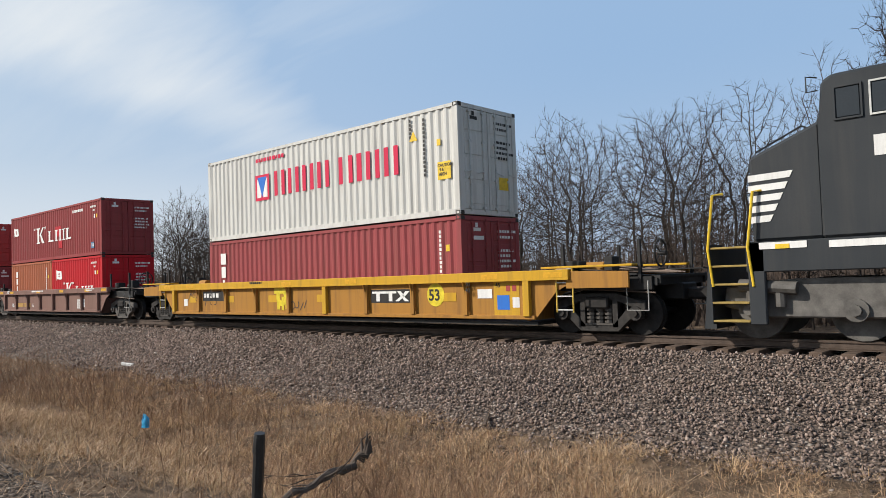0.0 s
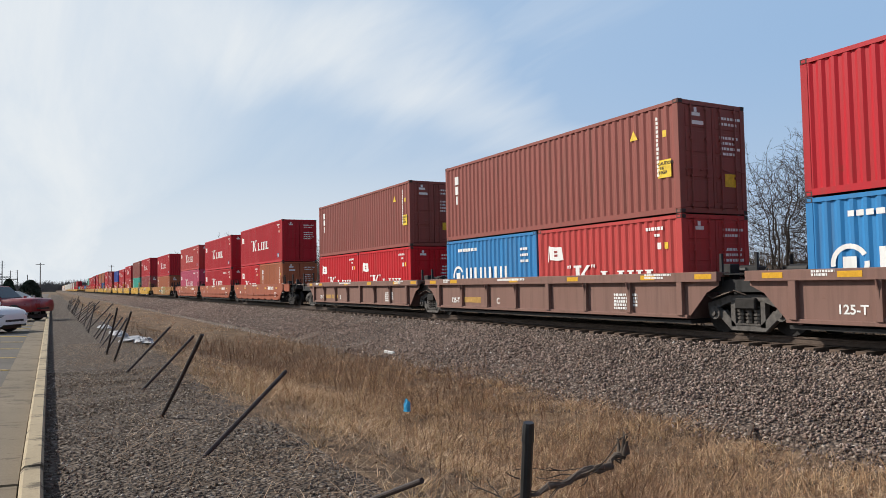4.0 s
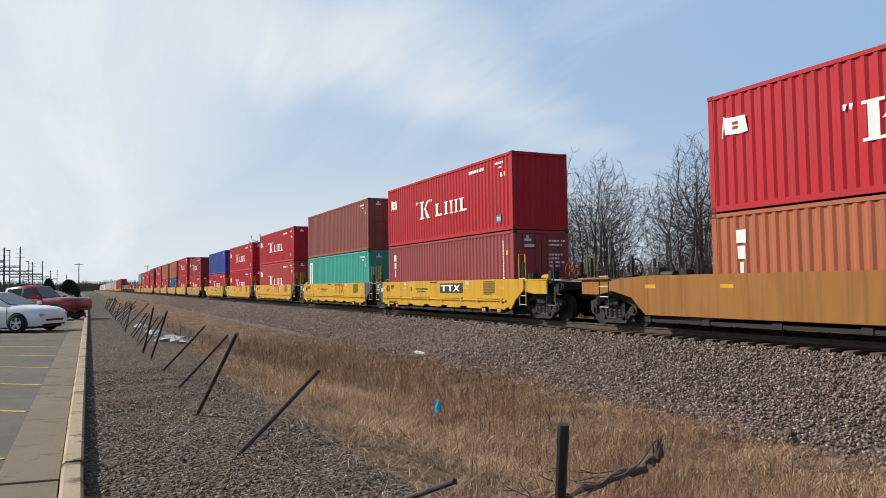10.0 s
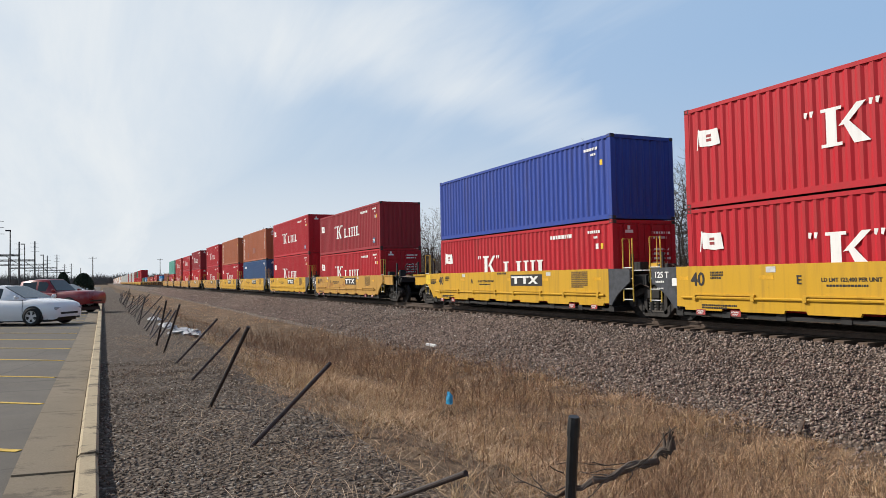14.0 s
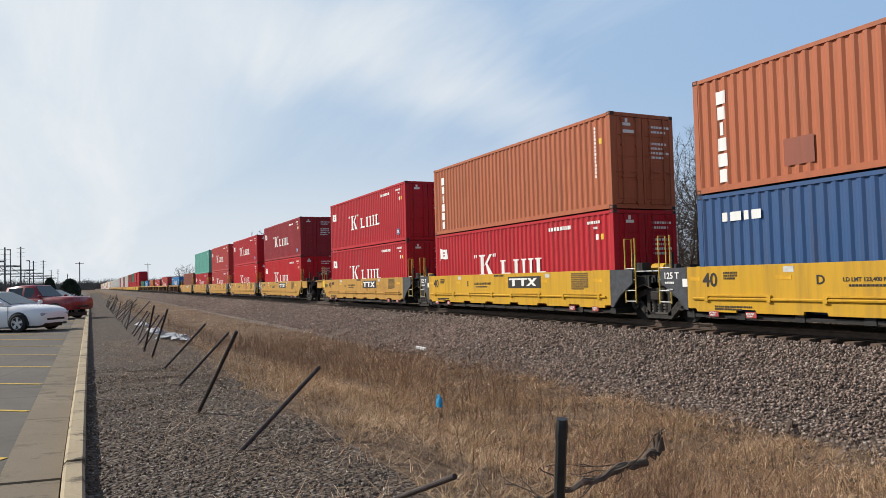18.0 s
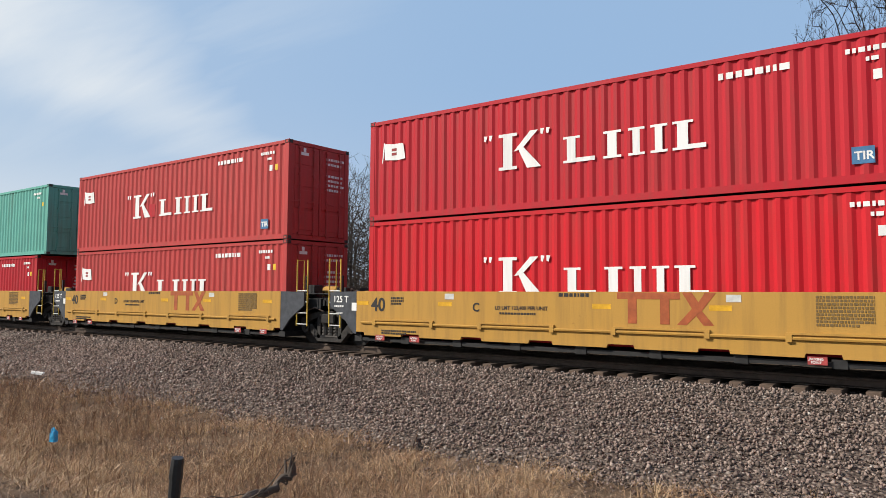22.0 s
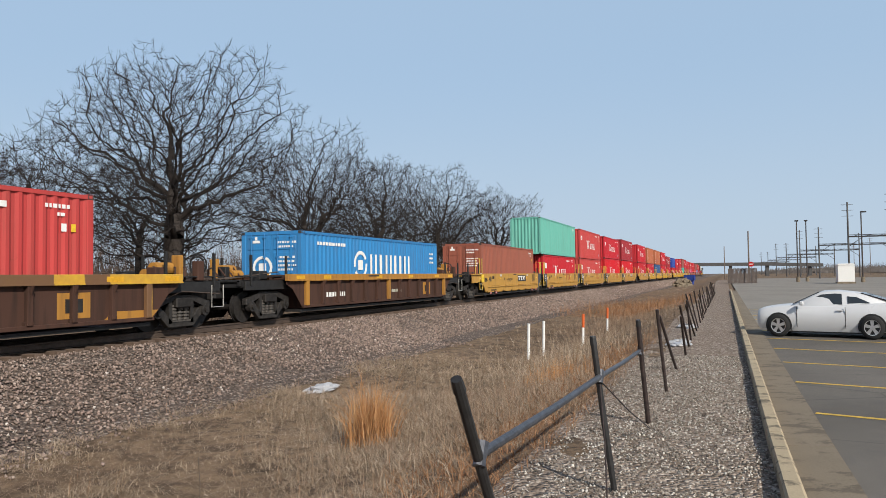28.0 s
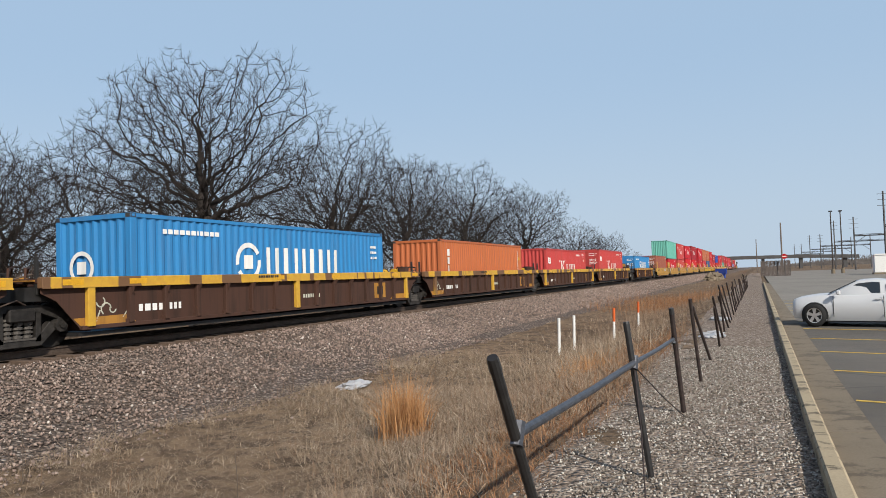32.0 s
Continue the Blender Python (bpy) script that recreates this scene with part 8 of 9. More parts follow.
park("car", "white two-door coupe with dark side windows, parked nose to the kerb", "car", "sun_dimmed_white", COUPE, 23.15, -2.03, 76, 0.83, 0.90)
park("car", "white four-door sedan parked at a slant to the kerb", "car", "white", SEDAN, -31.74, -3.0, 57)
park("pickup_truck", "red crew-cab pickup truck parked at a slant to the kerb", "pickup truck", "red", TRUCK, -42.64, -2.42, 57)
park("car", "silver sedan parked at a slant to the kerb", "car", "silver", SEDAN, -49.5, -2.5, 57)
park("car", "white sedan parked at a slant to the kerb", "car", "white", SEDAN, -55.5, -2.5, 57)
park("car", "silver sedan parked at a slant to the kerb", "car", "silver", SEDAN, -63.5, -2.4, 57)
park("car", "dark grey sedan parked in the lot", "car", "black", SEDAN, -47.0, -8.0, 57)
park("car", "black sedan parked in the lot", "car", "black", SEDAN, -57, -12, 50)

# ---------------------------------------------------------------- poles, gantries, far structures
M["pole_grey"] = plain("galvanised_pole", (0.085, 0.08, 0.078), 0.6, 0.3, 0.25)
M["pole_brown"] = plain("bronze_pole", (0.055, 0.045, 0.04), 0.6, 0.1, 0.25)
M["timber"] = plain("timber_pole", (0.15, 0.12, 0.10), 0.95, 0, 0.3)
M["gantry"] = plain("dark_gantry_steel", (0.032, 0.030, 0.030), 0.6, 0.2, 0.3)


def lamp_post(x, y, h, arm=1, base=True):
    z = lot_z(x)
    ob = empty("street_lamp", "tall parking lot lamp on a concrete footing", "street lamp", "lot lamps", pose(x, y, z))
    bm = bmesh.new()
    tube(bm, [(0, 0, 0), (0, 0, h)], 0.13, 8, 0.09)
    part("pole", bm, M["pole_brown"], ob)
    bm = bmesh.new()
    box(bm, -0.25, 0.25, -0.75 if arm else -0.3, 0.1 if arm else 0.3, h - 0.05, h + 0.18, 0.04)
    part("lamp_head", bm, M["gantry"], ob)
    if base:
        bm = bmesh.new()
        tube(bm, [(0, 0, -0.1), (0, 0, 0.85)], 0.32, 12)
        part("footing", bm, M["concrete"], ob)


lamp_post(146, -11.6, 11.0, 0)
lamp_post(151, -13.6, 11.3, 0)
lamp_post(135, -20.2, 11.4)
lamp_post(128, -23.6, 12.4)
for i, (x, y) in enumerate(((-105, -14), (-128, -18), (-150, -15), (-172, -21), (-95, -20), (-200, -17), (-230, -15))):
    lamp_post(x, y, 9.5 + (i % 3) * 0.8)


def gantry(x, y0, y1, h, tall):
    """Overhead-line portal: two masts and a trussed beam."""
    ob = empty("catenary_gantry", "steel overhead line gantry beside the far track", "gantry", "overhead line gantries", pose(x, 0, -0.1))
    for y, t in ((y0, tall), (y1, tall * 0.9)):
        bm = bmesh.new()
        tube(bm, [(0, y, 0), (0, y, t)], 0.22, 6, 0.15)
        part("mast", bm, M["pole_grey"], ob)
    bm = bmesh.new()
    box(bm, -0.2, 0.2, y1, y0, h, h + 0.26)
    box(bm, -0.15, 0.15, y1, y0, h + 0.40, h + 0.52)
    for s, y in ((-1, y0), (1, y1)):
        tube(bm, [(0, y, h - 1.8), (0, y + s * 2.4, h)], 0.07, 5)
    n = 8
    for i in range(n):
        a, b = y0 + (y1 - y0) * i / n, y0 + (y1 - y0) * (i + 1) / n
        tube(bm, [(0, a, h + 0.1), (0, b, h + 0.44)], 0.05, 4)
    part("beam", bm, M["gantry"], ob)
    bm = bmesh.new()
    for z in (tall - 0.5, tall - 1.6, tall - 2.7):
        tube(bm, [(0, y0 - 1.0, z), (0, y0 + 1.0, z)], 0.05, 4)
    part("crossarm", bm, M["pole_grey"], ob)


for i, x in enumerate((118, 158, 205, 255, 310, 370, 440, 520)):
    gantry(x, -21.5, -38, 8.2, 13.0 + (i % 2) * 2.0)
for i, x in enumerate((-112, -146, -182, -222, -270, -325, -390, -470)):
    gantry(x, -16.5, -33, 7.8, 11.0 + (i % 2) * 2.2)


def utility_pole(x, y, h, arms=1, z=0.0):
    ob = empty("utility_pole", "weathered timber utility pole", "utility pole", "utility poles", pose(x, y, z))
    bm = bmesh.new()
    tube(bm, [(0, 0, -0.3), (0, 0, h)], 0.16, 7, 0.11)
    part("pole", bm, M["timber"], ob)
    for i in range(arms):
        bm = bmesh.new()
        box(bm, -0.06, 0.06, -1.1, 1.1, h - 0.5 - 0.9 * i, h - 0.38 - 0.9 * i)
        part("crossarm", bm, M["timber"], ob)


utility_pole(140, -3.3, 9.0, 0)
utility_pole(-228, -2.6, 9.1, 1)
utility_pole(-262, -6.5, 6.5, 0)
utility_pole(232, 0.8, 9.5, 0)
utility_pole(-300, 20, 11, 1, -0.4)
for i, x in enumerate((190, 240, 300, 360, 430)):
    utility_pole(x, -46 - i * 4, 16, 3)

M["board"] = plain("weathered_boards", (0.105, 0.085, 0.075), 0.9, 0, 0.3, 1.2)


def enclosure(x, y0, y1, h):
    """Board fence round the bins at the end of the lot."""
    ob = empty("board_enclosure", "weathered board fence round a bin yard", "fence", "", pose(x, y0, lot_z(x)))
    n = 22
    for i in range(n):
        bm = bmesh.new()
        a = -(y0 - y1) * i / n
        box(bm, -0.02, 0.02, a - (y0 - y1) / n + 0.02, a, 0.02, h + 0.04 * (i % 3))
        part("board", bm, M["board"], ob)
    bm = bmesh.new()
    box(bm, 0.02, 3.5, -0.05, 0.0, 0.02, h)
    part("side_panel", bm, M["gantry"], ob)


enclosure(132, 0.2, -4.3, 2.5)
ob = empty("traffic_sign", "round red no-entry sign on a post", "sign", "", pose(131, -3.4, lot_z(131)))
bm = bmesh.new()
tube(bm, [(0, 0, 0), (0, 0, 3.2)], 0.05, 6)
part("post", bm, M["pole_grey"], ob)
bm = bmesh.new()
disc(bm, (-0.06, 0, 3.2), 0.42, 0.03, "x", 20)
part("disc", bm, M["tail_red"], ob)
bm = bmesh.new()
box(bm, -0.09, -0.08, -0.3, 0.3, 3.14, 3.26)
part("bar", bm, M["stake_white"], ob)
ob = empty("equipment_cabinet", "white metal equipment cabinet with a sloping lid", "cabinet", "", pose(122, -15.9, lot_z(122)))
bm = bmesh.new()
box(bm, -1, 1, -1.1, 1.1, 0.25, 2.75, 0.04)
part("body", bm, M["stake_white"], ob)
bm = bmesh.new()
prism(bm, [(-1.2, 2.75), (1.2, 2.75), (0.9, 2.95), (-0.9, 2.95)], -1.08, 1.08, "x")
part("lid", bm, M["stake_white"], ob)
bm = bmesh.new()
box(bm, -1.1, 1.1, -1.2, 1.2, -0.1, 0.25)
part("plinth", bm, M["concrete"], ob)
ob = empty("dumpster", "blue steel skip beside the track", "skip", "", pose(178, 8.4, ground_z(178, 8.4)))
bm = bmesh.new()
prism(bm, [(-2.6, 0.9), (2.6, 0.9), (3.1, 2.2), (-3.1, 2.2)], -1.1, 1.1, "y", 0.03)
part("body", bm, M["navy"], ob)
bm = bmesh.new()
for x in (-2.9, -1, 1, 2.9):
    box(bm, x - 0.06, x + 0.06, -1.16, -1.1, 1.0, 2.2)
box(bm, -2.3, 2.3, -0.9, 0.9, 0, 0.9)
part("ribs", bm, M["navy"], ob)
for x, y in ((150, 9.0), (166, 8.8)):
    crumple("aggregate_mound", "pale mound of aggregate beside the track", "mound", x, y, (1.6, 1.3, 1.5), -0.1, "concrete", x)
# road bridge over the line, far along it
M["bridge"] = plain("grey_bridge_concrete", (0.085, 0.082, 0.08), 0.9, 0, 0.15, 0.2)
ob = empty("road_bridge", "grey concrete road bridge across the railway", "bridge", "", pose(420, 0, 0))
bm = bmesh.new()
prism(bm, [(-46, 4.2), (-20, 5.2), (30, 5.6), (130, 4.0), (130, 5.6), (30, 7.3), (-20, 6.9), (-46, 5.9)], -5, 5, "x")
part("deck", bm, M["bridge"], ob)
for y in (-40, -20, -2, 24, 55, 95):
    bm = bmesh.new()
    box(bm, -4, 4, y - 0.8, y + 0.8, -1, 5.5)
    part("pier", bm, M["bridge"], ob)
# dark evergreen at the lot's end
def evergreen(x, y, h, w):
    ob = empty("evergreen_bush", "dense dark evergreen bush", "bush", "", pose(x, y, lot_z(x)))
    g = random.Random(int(x))
    vs, fs = [], []
    for i in range(2600):
        z = h * g.random() ** 0.8
        rr = w * (1 - (z / h) ** 1.7) ** 0.5 * g.uniform(0.75, 1.08)
        t = g.uniform(0, math.tau)
        p = Vector((rr * math.cos(t), rr * math.sin(t), z))
        a = Vector((g.gauss(0, 1), g.gauss(0, 1), g.gauss(0, 1))).normalized() * 0.22
        b = Vector((g.gauss(0, 1), g.gauss(0, 1), g.gauss(0, 1))).normalized() * 0.16
        n = len(vs)
        vs += [p - a, p + a, p + b]
        fs.append((n, n + 1, n + 2))
    part("foliage", np_mesh("foliage", [tuple(v) for v in vs], fs, M["needle"]), None, ob)
    bm = bmesh.new()
    tube(bm, [(0, 0, -0.2), (0, 0, h * 0.8)], 0.12, 6, 0.03)
    part("trunk", bm, M["bark"], ob)


M["needle"] = plain("dark_needles", (0.025, 0.040, 0.024), 0.9, 0, 0.4, 2)
evergreen(-118, -2.6, 2.9, 1.5)
evergreen(-150, -6.6, 3.6, 1.1)
# station shelter roof beyond the lot
ob = empty("platform_shelter", "station shelter with a pale green roof", "shelter", "", pose(-118, -19.5, 0))
bm = bmesh.new()
prism(bm, [(-4, 4.0), (4, 4.0), (2.5, 5.6), (-2.5, 5.6)], -9, 9, "x")
part("roof", bm, M["shelter"] if "shelter" in M else M.setdefault("shelter", plain("pale_green_roof", (0.20, 0.30, 0.28), 0.6)), ob)
for x in (-8, 0, 8):
    for y in (-3, 3):
        bm = bmesh.new()
        tube(bm, [(x, y, 0), (x, y, 4)], 0.12, 6)
        part("post", bm, M["pole_grey"], ob)

# ---------------------------------------------------------------- grass and stones
def straw(name, cols):
    k = Mat(name, 0.9, 0, 0.15)
    v = k.rand(True)
    col = k.ramp(v, *[(i / (len(cols) - 1), c) for i, c in enumerate(cols)])
    big = k.noise(0.5, 3, 0.6)
    k.base(k.mix(k.ramp(big, (0.35, 0.0), (0.7, 0.45)), col, cols[0]))
    return k.m


M["straw"] = straw("dry_grass", ((0.19, 0.105, 0.056), (0.40, 0.245, 0.138), (0.62, 0.415, 0.25), (0.78, 0.585, 0.39)))
M["straw_pale"] = straw("bleached_grass", ((0.33, 0.205, 0.11), (0.49, 0.335, 0.185), (0.66, 0.49, 0.30)))
M["straw_grey"] = straw("grey_thatch", ((0.17, 0.12, 0.082), (0.28, 0.205, 0.14), (0.38, 0.295, 0.21), (0.50, 0.41, 0.31)))
M["rust_grass"] = straw("rust_brown_grass", ((0.16, 0.075, 0.035), (0.28, 0.14, 0.07), (0.42, 0.245, 0.135)))
M["litter"] = straw("grass_litter", ((0.12, 0.080, 0.055), (0.26, 0.175, 0.115), (0.42, 0.295, 0.195), (0.58, 0.445, 0.315)))
M["red_weed"] = straw("red_brown_weeds", ((0.14, 0.078, 0.048), (0.255, 0.152, 0.092), (0.38, 0.245, 0.155)))
M["grey_weed"] = straw("grey_brown_weeds", ((0.15, 0.098, 0.066), (0.25, 0.172, 0.118), (0.36, 0.265, 0.185)))
M["orange_grass"] = straw("orange_bunch_grass", ((0.30, 0.135, 0.052), (0.44, 0.225, 0.095), (0.55, 0.335, 0.17)))


def blades(name, label, pts, h, w, lean, mat, seed):
    """Bent grass blades: a quad and a tip each. pts (n, 3); h, w arrays."""
    g = np.random.default_rng(seed)
    n = len(pts)
    t = g.uniform(0, math.tau, n)
    side = np.stack([np.cos(t), np.sin(t), np.zeros(n)], 1) * (w / 2)[:, None]
    a = g.uniform(0, math.tau, n)
    l = np.abs(g.normal(0, 1, n)) * lean
    d = np.stack([np.cos(a) * l, np.sin(a) * l, np.ones(n)], 1)
    mid = pts + d * (h * 0.5)[:, None]
    d2 = d + np.stack([np.cos(a) * l, np.sin(a) * l, -0.5 * l], 1)
    tip = mid + d2 / np.linalg.norm(d2, axis=1)[:, None] * (h * 0.55)[:, None]
    v = np.stack([pts - side, pts + side, mid + side * 0.7, mid - side * 0.7, tip], 1).reshape(-1, 3)
    o = np.arange(n)[:, None] * 5
    tris = np.concatenate([o + np.array([[0, 1, 2]]), o + np.array([[0, 2, 3]]), o + np.array([[3, 2, 4]])], 1).reshape(-1, 3)
    return tagged(new(name, np_mesh(name, v, tris, mat)), label, "grass", kind="stuff")


def two_sides(name, label, pts, h, w, lean, mat, seed):
    """Straw on one side of the viewer's spot, greyer thatch on the other, mingled in between."""
    g = np.random.default_rng(seed + 50)
    a = pts[:, 0] + g.normal(0, 2.0, len(pts)) < 2.0
    blades(name, label, pts[a], h[a], w[a], lean, mat, seed)
    blades(name, label.replace("straw-coloured", "grey-brown"), pts[~a], h[~a] * 0.85, w[~a], lean * 1.2, M["straw_grey"], seed + 1)


gz = np.vectorize(ground_z, otypes=[float])
nz = np.vectorize(lambda x, y, s: noise.noise((x * s, y * s, 7.7)), otypes=[float])
kyv = np.vectorize(kerb_y, otypes=[float])
fy = np.vectorize(foot_y, otypes=[float])


def scatter(n, x0, x1, y0, y1, seed, power=1.0):
    """Points over a stretch of the ditch, denser near the middle of the stretch."""
    g = np.random.default_rng(seed)
    u = g.uniform(-1, 1, n)
    x = (x0 + x1) / 2 + np.sign(u) * np.abs(u) ** power * (x1 - x0) / 2
    y = g.uniform(y0, y1, n)
    return x, y, g


def meadow(n, x0, x1, seed, wk, power=1.5, hk=1.0):
    x, y, g = scatter(n, x0, x1, 1.7, 10.6, seed, power)
    d = y - kyv(x)
    big, mid, fine = nz(x, y, 0.22), nz(x, y, 0.9), nz(x, y, 3.1)
    edge = np.clip((d - 1.75 - 0.5 * mid) / 1.2, 0.0, 1) * np.clip((fy(x) + 0.5 - y + 1.1 * mid) / 1.3, 0.0, 1)
    # thinner towards +x, where the soil shows between tufts
    cover = np.clip(0.50 - 0.10 * np.clip(x / 8, -1, 1) + 0.9 * big + 0.8 * mid + 0.7 * fine, 0.16, 1)
    keep = g.uniform(0, 1, n) < edge * cover
    x, y, big, mid, edge, fine = x[keep], y[keep], big[keep], mid[keep], edge[keep], fine[keep]
    m = len(x)
    h = hk * (0.03 + 0.12 * np.clip(0.40 + 1.1 * big + 0.8 * mid + 0.5 * fine, 0.1, 1.4)) * g.uniform(0.4, 1.7, m) * (0.45 + 0.55 * edge)
    w = wk * g.uniform(0.6, 1.4, m)
    pts = np.stack([x, y, gz(x, y) - 0.01], 1)
    return pts, h, w


p, h, w = meadow(150000, -24, 24, 1, 0.0055, 1.25)
two_sides("grass", "dry straw-coloured grass in the ditch", p, h, w, 1.6, M["straw"], 2)
p, h, w = meadow(60000, -140, 140, 3, 0.020, 1.6, 1.15)
two_sides("grass", "dry straw-coloured grass in the ditch", p, h * 0.8, w, 1.3, M["straw"], 4)
# flattened thatch close by
p, h, w = meadow(90000, -16, 18, 5, 0.005, 1.1)
p[:, 2] += 0.025
two_sides("thatch", "flattened dead grass stalks", p, h * 0.9 + 0.07, w, 3.2, M["straw"], 6)
# short matted litter and stubble towards the ballast
g_ = np.random.default_rng(91)
n = 70000
x, y, g_ = scatter(n, -16, 20, 3.0, 10.9, 91, 1.0)
keep = g_.random(n) < np.clip((y - kyv(x) - 2.0) / 1.5, 0, 1) * np.clip((fy(x) + 0.7 - y) / 1.6, 0, 1)
x, y = x[keep], y[keep]
two_sides("grass_litter", "matted short litter of straw-coloured dead grass", np.stack([x, y, gz(x, y) + 0.008], 1), g_.uniform(0.03, 0.10, len(x)), g_.uniform(0.004, 0.009, len(x)), 3.5, M["litter"], 92)
# thin wind-blown straw over the dark strip
n = 16000
x, y, g_ = scatter(n, -22, 3, 0.3, 3.2, 95, 1.0)
keep = (y > kyv(x) + 0.15) & (g_.random(n) < np.clip(0.30 + 0.9 * nz(x, y, 0.7) + 0.25 * (y - kyv(x)), 0.03, 1))
x, y = x[keep], y[keep]
blades("grass_litter", "thin wind-blown straw over dark gravel", np.stack([x, y, gz(x, y) + 0.03], 1), g_.uniform(0.04, 0.13, len(x)), g_.uniform(0.003, 0.006, len(x)), 5.0, M["litter"], 96)
# tufts: blades that fan out from one root
g_ = np.random.default_rng(77)
n = 5200
tx, ty, g_ = scatter(n, -20, 22, 2.1, 10.2, 77, 1.1)
cov = np.clip(0.45 + 1.1 * nz(tx, ty, 0.22) + 0.9 * nz(tx, ty, 0.9), 0.05, 1)
keep = g_.random(n) < cov * np.clip((ty - kyv(tx) - 1.8) / 1.0, 0, 1) * np.clip((fy(tx) + 0.4 - ty) / 1.0, 0, 1)
tx, ty, cov = tx[keep], ty[keep], cov[keep]
th = (0.09 + 0.15 * cov) * g_.uniform(0.6, 1.5, len(tx))
rep = 16
a = g_.uniform(0, math.tau, (len(tx), rep))
rr = np.abs(g_.normal(0, 0.045, (len(tx), rep)))
bx_, by_ = (tx[:, None] + rr * np.cos(a)).ravel(), (ty[:, None] + rr * np.sin(a)).ravel()
p = np.stack([bx_, by_, gz(bx_, by_) - 0.01], 1)
two_sides("tufts", "tufts of bleached dry grass", p, np.repeat(th, rep) * g_.uniform(0.5, 1.3, len(p)), np.full(len(p), 0.006) * g_.uniform(0.6, 1.4, len(p)), 0.95, M["straw_pale"], 9)
# thin tall stalks
p, h, w = meadow(5000, -22, 24, 7, 0.004, 1.0)
blades("weeds", "thin dark dead weed stalks", p, h * 1.2 + 0.25, w, 0.25, M["red_weed"], 8)


def weeds(cx, cy, rx, ry, n, hh, seed, mat, w=0.006, lean=0.9):
    g = np.random.default_rng(seed)
    x, y = g.normal(cx, rx, n), g.normal(cy, ry, n)
    keep = (y > 2.3) & (y < 11.2)
    x, y = x[keep], y[keep]
    return np.stack([x, y, gz(x, y) - 0.02], 1), np.abs(g.normal(hh, hh * 0.35, len(x))), np.full(len(x), w) * g.uniform(.6, 1.3, len(x)), lean, mat, seed


for i, a in enumerate(((-25, 7.0, 6.0, 1.5, 5000, 0.50, 1, M["red_weed"], 0.010), (-15, 7.6, 3.6, 1.2, 2600, 0.42, 2, M["red_weed"], 0.009), (-5.6, 5.6, 1.2, 0.8, 1500, 0.55, 3, M["red_weed"], 0.006), (-3.6, 4.2, 0.9, 0.8, 900, 0.5, 4, M["red_weed"], 0.005),
                       (12, 4.2, 2.8, 0.9, 3200, 0.32, 5, M["grey_weed"], 0.006), (21, 5.2, 4, 1.2, 4500, 0.32, 6, M["straw_grey"], 0.009), (36, 5.5, 7, 1.4, 4500, 0.34, 7, M["grey_weed"], 0.011), (-7.5, 6.8, 1.6, 1.0, 1500, 0.45, 8, M["red_weed"], 0.006),
                       (0.5, 8.6, 2.2, 0.7, 1200, 0.40, 9, M["grey_weed"], 0.006), (6.0, 4.0, 1.8, 0.8, 1700, 0.22, 10, M["straw_grey"], 0.005, 1.0), (4.6, 2.75, 1.5, 0.35, 2600, 0.13, 11, M["rust_grass"], 0.006, 1.3), (8.5, 2.9, 2.2, 0.45, 2600, 0.15, 12, M["rust_grass"], 0.006, 1.2), (15, 3.0, 4.0, 0.5, 2600, 0.2, 13, M["rust_grass"], 0.009, 1.0), (-1.0, 4.5, 2.0, 1.0, 1600, 0.16, 14, M["rust_grass"], 0.005, 1.2))):
    q = weeds(*a)
    tagged(blades("weeds", "thin reddish brown dead weeds", *q), category="weeds")
for x, y, rx, n, hh, wd in ((10.33, 5.69, 0.17, 1200, 0.66, 0.010), (47, 6.6, 2.4, 1500, 0.62, 0.022), (56, 6.4, 2.5, 1500, 0.62, 0.022), (14.6, 3.9, 0.35, 350, 0.4, 0.008)):
    q = weeds(x, y, rx, rx * 0.8, n, hh, int(x), M["orange_grass"] if x < 20 else M["rust_grass"], wd * (1 if x < 20 else 0.6), 0.3)
    tagged(blades("bunch_grass", "tall orange clump of dry bunch grass", *q), category="grass clump")


def stones(name, label, pts, size, mat, seed):
    """Angular crushed stones: eight-sided lumps, each turned and stretched by chance."""
    g = np.random.default_rng(seed)
    n = len(pts)
    base = np.array([(1, 0, 0), (-1, 0, 0), (0, 1, 0), (0, -1, 0), (0, 0, 1), (0, 0, -1)], float)
    tri = np.array([(0, 2, 4), (2, 1, 4), (1, 3, 4), (3, 0, 4), (2, 0, 5), (1, 2, 5), (3, 1, 5), (0, 3, 5)])
    q = g.normal(0, 1, (n, 4))
    q /= np.linalg.norm(q, axis=1)[:, None]
    a, b, c, d = q.T
    R = np.stack([1 - 2 * (c * c + d * d), 2 * (b * c - a * d), 2 * (b * d + a * c), 2 * (b * c + a * d), 1 - 2 * (b * b + d * d), 2 * (c * d - a * b), 2 * (b * d - a * c), 2 * (c * d + a * b), 1 - 2 * (b * b + c * c)], 1).reshape(n, 3, 3)
    v = base[None] * g.uniform(0.62, 1.25, (n, 6, 1)) + g.normal(0, 0.16, (n, 6, 3))
    v = np.einsum("nij,nkj->nki", R, v * g.uniform(0.7, 1.2, (n, 1, 3))) * (size / 2)[:, None, None] + pts[:, None]
    f = (np.arange(n)[:, None, None] * 6 + tri[None]).reshape(-1, 3)
    return tagged(new(name, np_mesh(name, v.reshape(-1, 3), f, mat)), label, "stones", kind="stuff")


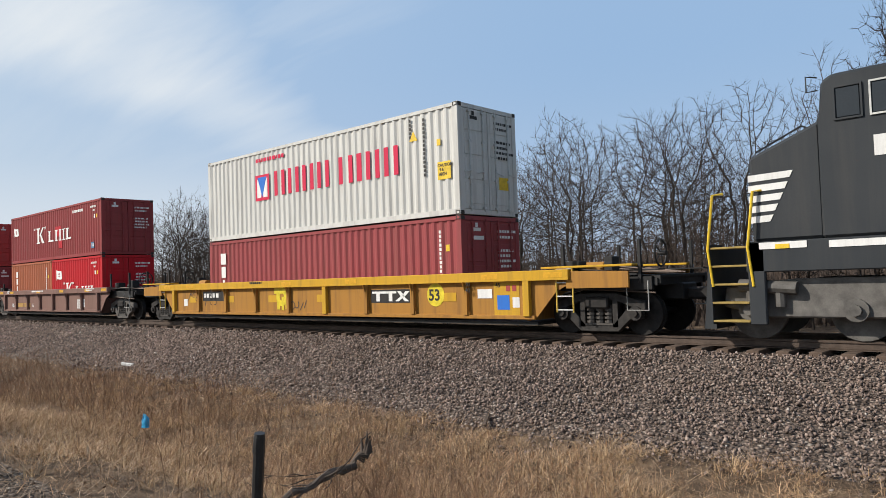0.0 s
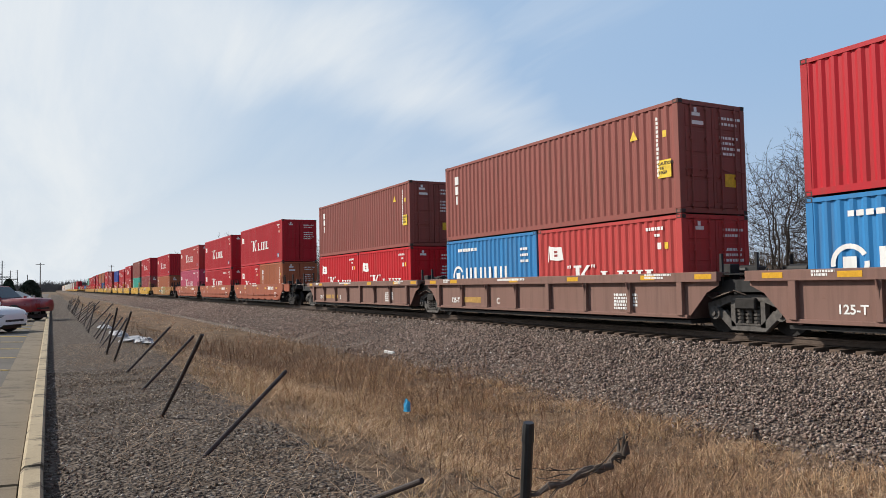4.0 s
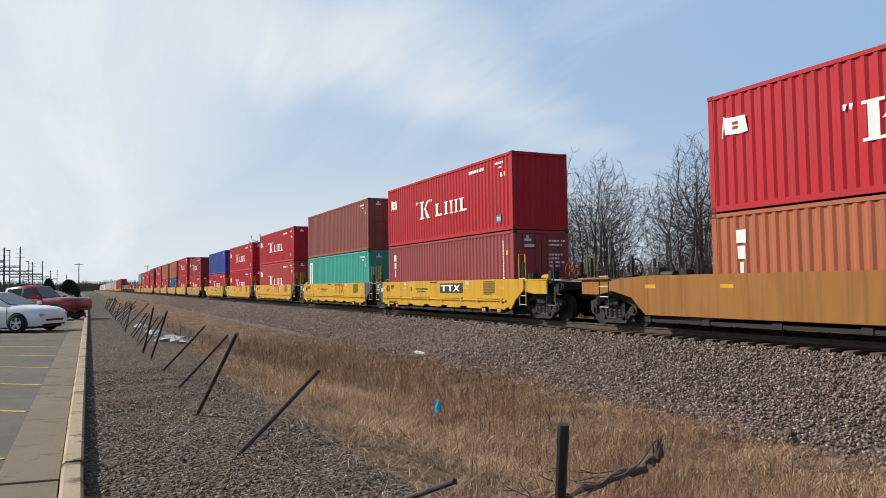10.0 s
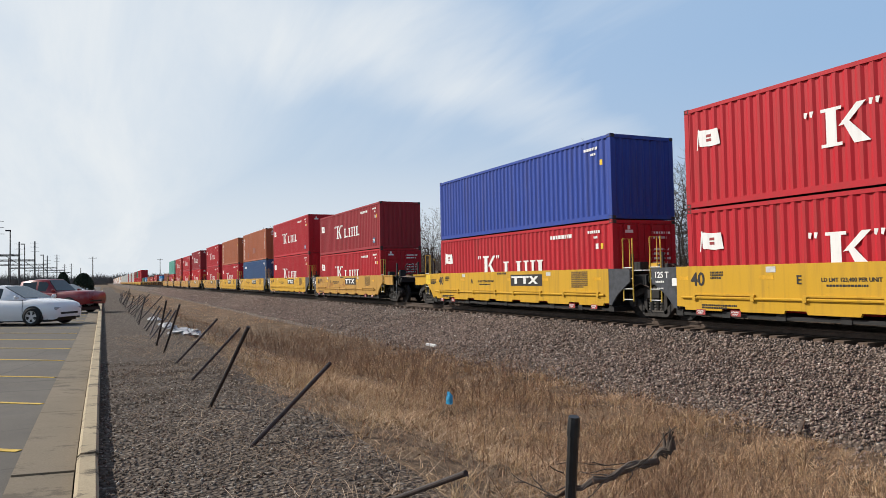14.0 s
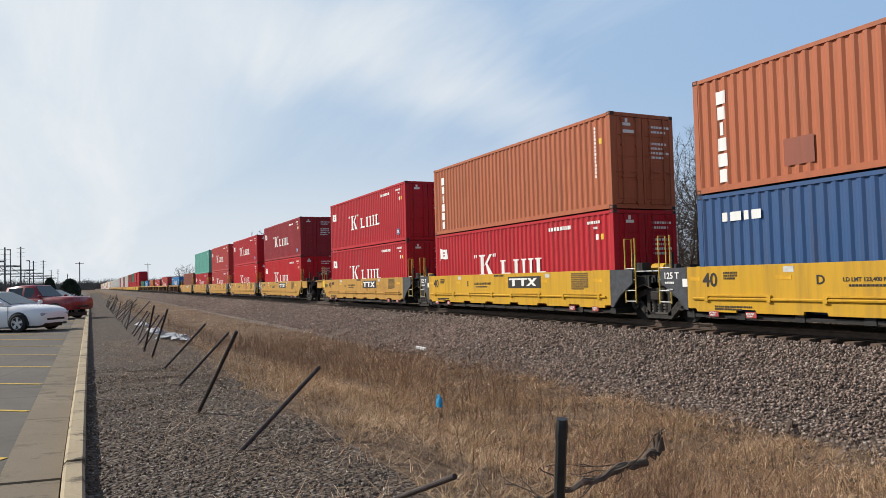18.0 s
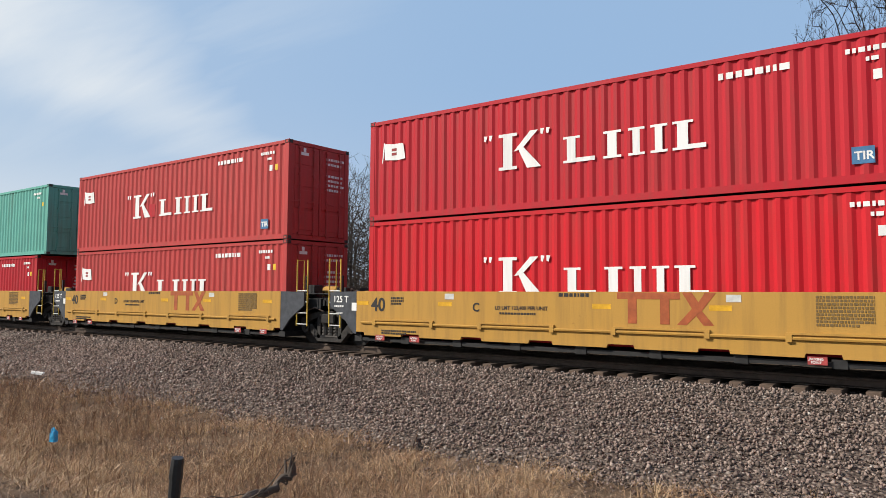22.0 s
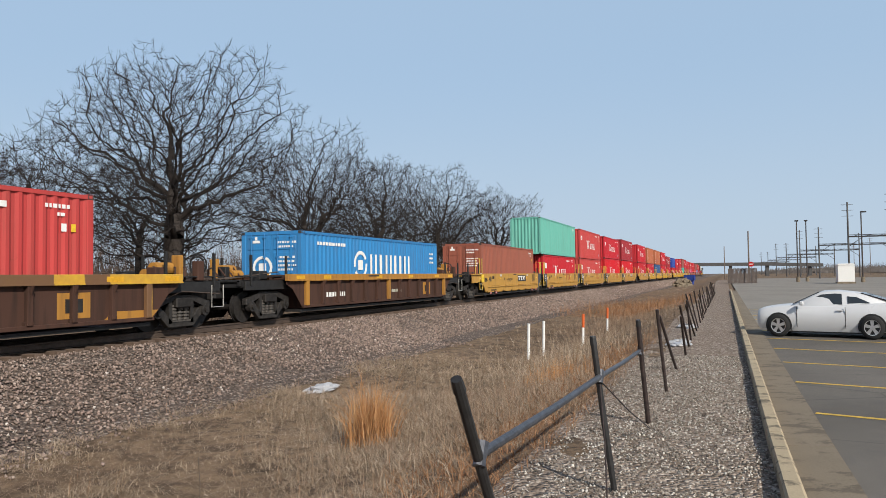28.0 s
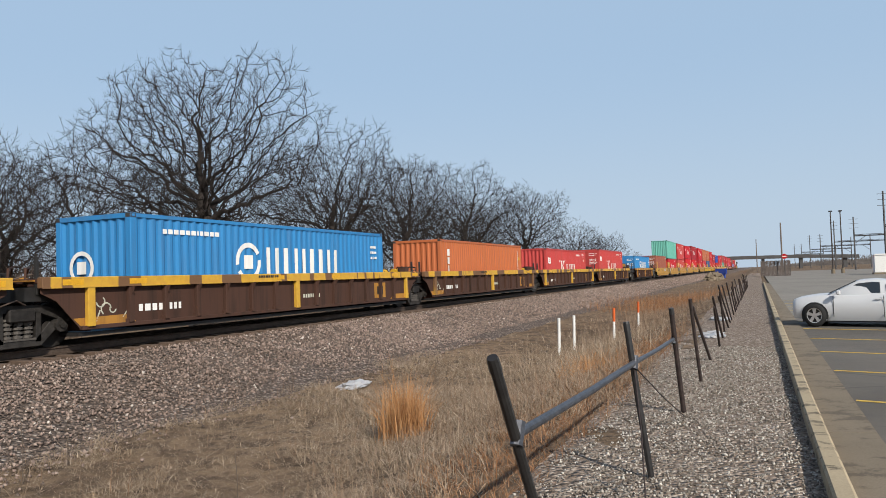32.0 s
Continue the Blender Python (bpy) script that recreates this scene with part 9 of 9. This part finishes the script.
def stone_mat(name, cols, dust):
    k = Mat(name, 0.9, 0, 0.2)
    col = k.ramp(k.rand(True), *[(p, c) for p, c in cols])
    f = k.noise(30, 3, 0.6)
    col = k.mix(0.5, col, k.ramp(f, (0.3, 0.6), (0.7, 1.2)), "MULTIPLY")
    k.base(k.mix(k.ramp(k.noise(0.3, 4, 0.6), (0.35, 0.0), (0.7, 0.3)), col, dust))
    return k.m


M["ballast_stone"] = stone_mat("ballast_stone", ((0.0, (0.095, 0.073, 0.062)), (0.35, (0.180, 0.137, 0.114)), (0.72, (0.29, 0.212, 0.178)), (0.985, (0.39, 0.305, 0.255)), (1.0, (0.62, 0.56, 0.50))), (0.155, 0.115, 0.088))
M["gravel_stone"] = stone_mat("gravel_stone", ((0.0, (0.075, 0.062, 0.050)), (0.35, (0.20, 0.175, 0.147)), (0.75, (0.35, 0.315, 0.27)), (1.0, (0.66, 0.62, 0.55))), (0.16, 0.125, 0.095))
M["dark_stone"] = stone_mat("dark_gravel_stone", ((0.0, (0.065, 0.048, 0.036)), (0.5, (0.155, 0.118, 0.090)), (0.85, (0.26, 0.208, 0.165)), (1.0, (0.52, 0.46, 0.39))), (0.115, 0.080, 0.056))
n = 68000
x, y, g_ = scatter(n, -26, 26, 8.3, 13.7, 31, 1.25)
keep = g_.random(n) < np.clip(0.5 + (y - fy(x) + 0.15 - 0.8 * nz(x, y, 0.8)) / 2.4, 0.05, 1) ** 1.5
x, y = x[keep], y[keep]
sz = g_.uniform(0.034, 0.074, len(x)) * (1 + np.abs(x) / 60)
stones("ballast_stones", "crushed grey and reddish ballast stones", np.stack([x, y, np.where(y > fy(x), np.vectorize(bed_z)(x, y), gz(x, y)) + 0.002 + 0.045 * g_.random(len(x)) ** 1.5], 1), sz, M["ballast_stone"], 32)
g_ = np.random.default_rng(35)
n = 44000
u = g_.random(n) ** 1.5
x = np.where(g_.random(n) < 0.5, -1, 1) * (21 + 55 * u)
y = g_.uniform(9.6, 13.6, n)
keep = y > fy(x) + 0.2
x, y = x[keep], y[keep]
stones("ballast_stones", "crushed grey and reddish ballast stones", np.stack([x, y, np.vectorize(bed_z)(x, y) + 0.01], 1), g_.uniform(0.05, 0.10, len(x)) * (0.6 + np.abs(x) / 60), M["ballast_stone"], 36)
g_ = np.random.default_rng(38)
n = 24000
x = np.where(g_.random(n) < 0.6, -1, 1) * (66 + 130 * g_.random(n) ** 1.3)
y = g_.uniform(9.9, 13.6, n)
keep = y > fy(x) + 0.2
x, y = x[keep], y[keep]
stones("ballast_stones", "crushed grey and reddish ballast stones", np.stack([x, y, np.vectorize(bed_z)(x, y) + 0.01], 1), g_.uniform(0.06, 0.14, len(x)) * (0.3 + np.abs(x) / 80), M["ballast_stone"], 39)
for x0, x1, n, seed in ((-15, -0.4, 24000, 41), (-0.4, 17, 31000, 42)):
    g_ = np.random.default_rng(seed)
    u = g_.random(n) ** 1.35
    x = (x1 - u * (x1 - x0)) if x1 < 0 else x0 + u * (x1 - x0)
    dd = g_.uniform(0.02, 2.2, n)
    y = kyv(x) + dd
    keep = g_.random(n) < np.where(x < 0, 0.55 + 0.8 * nz(x, y, 0.9), 1.0) * np.clip((2.25 - dd) / 0.5, 0, 1)
    x, y = x[keep], y[keep]
    stones("gravel_stones", "loose pale gravel stones", np.stack([x, y, np.vectorize(strip_z)(x, y) + 0.004], 1), g_.uniform(0.012, 0.036, len(x)), M["dark_stone"] if x1 < 0 else M["gravel_stone"], seed + 1)

motions()
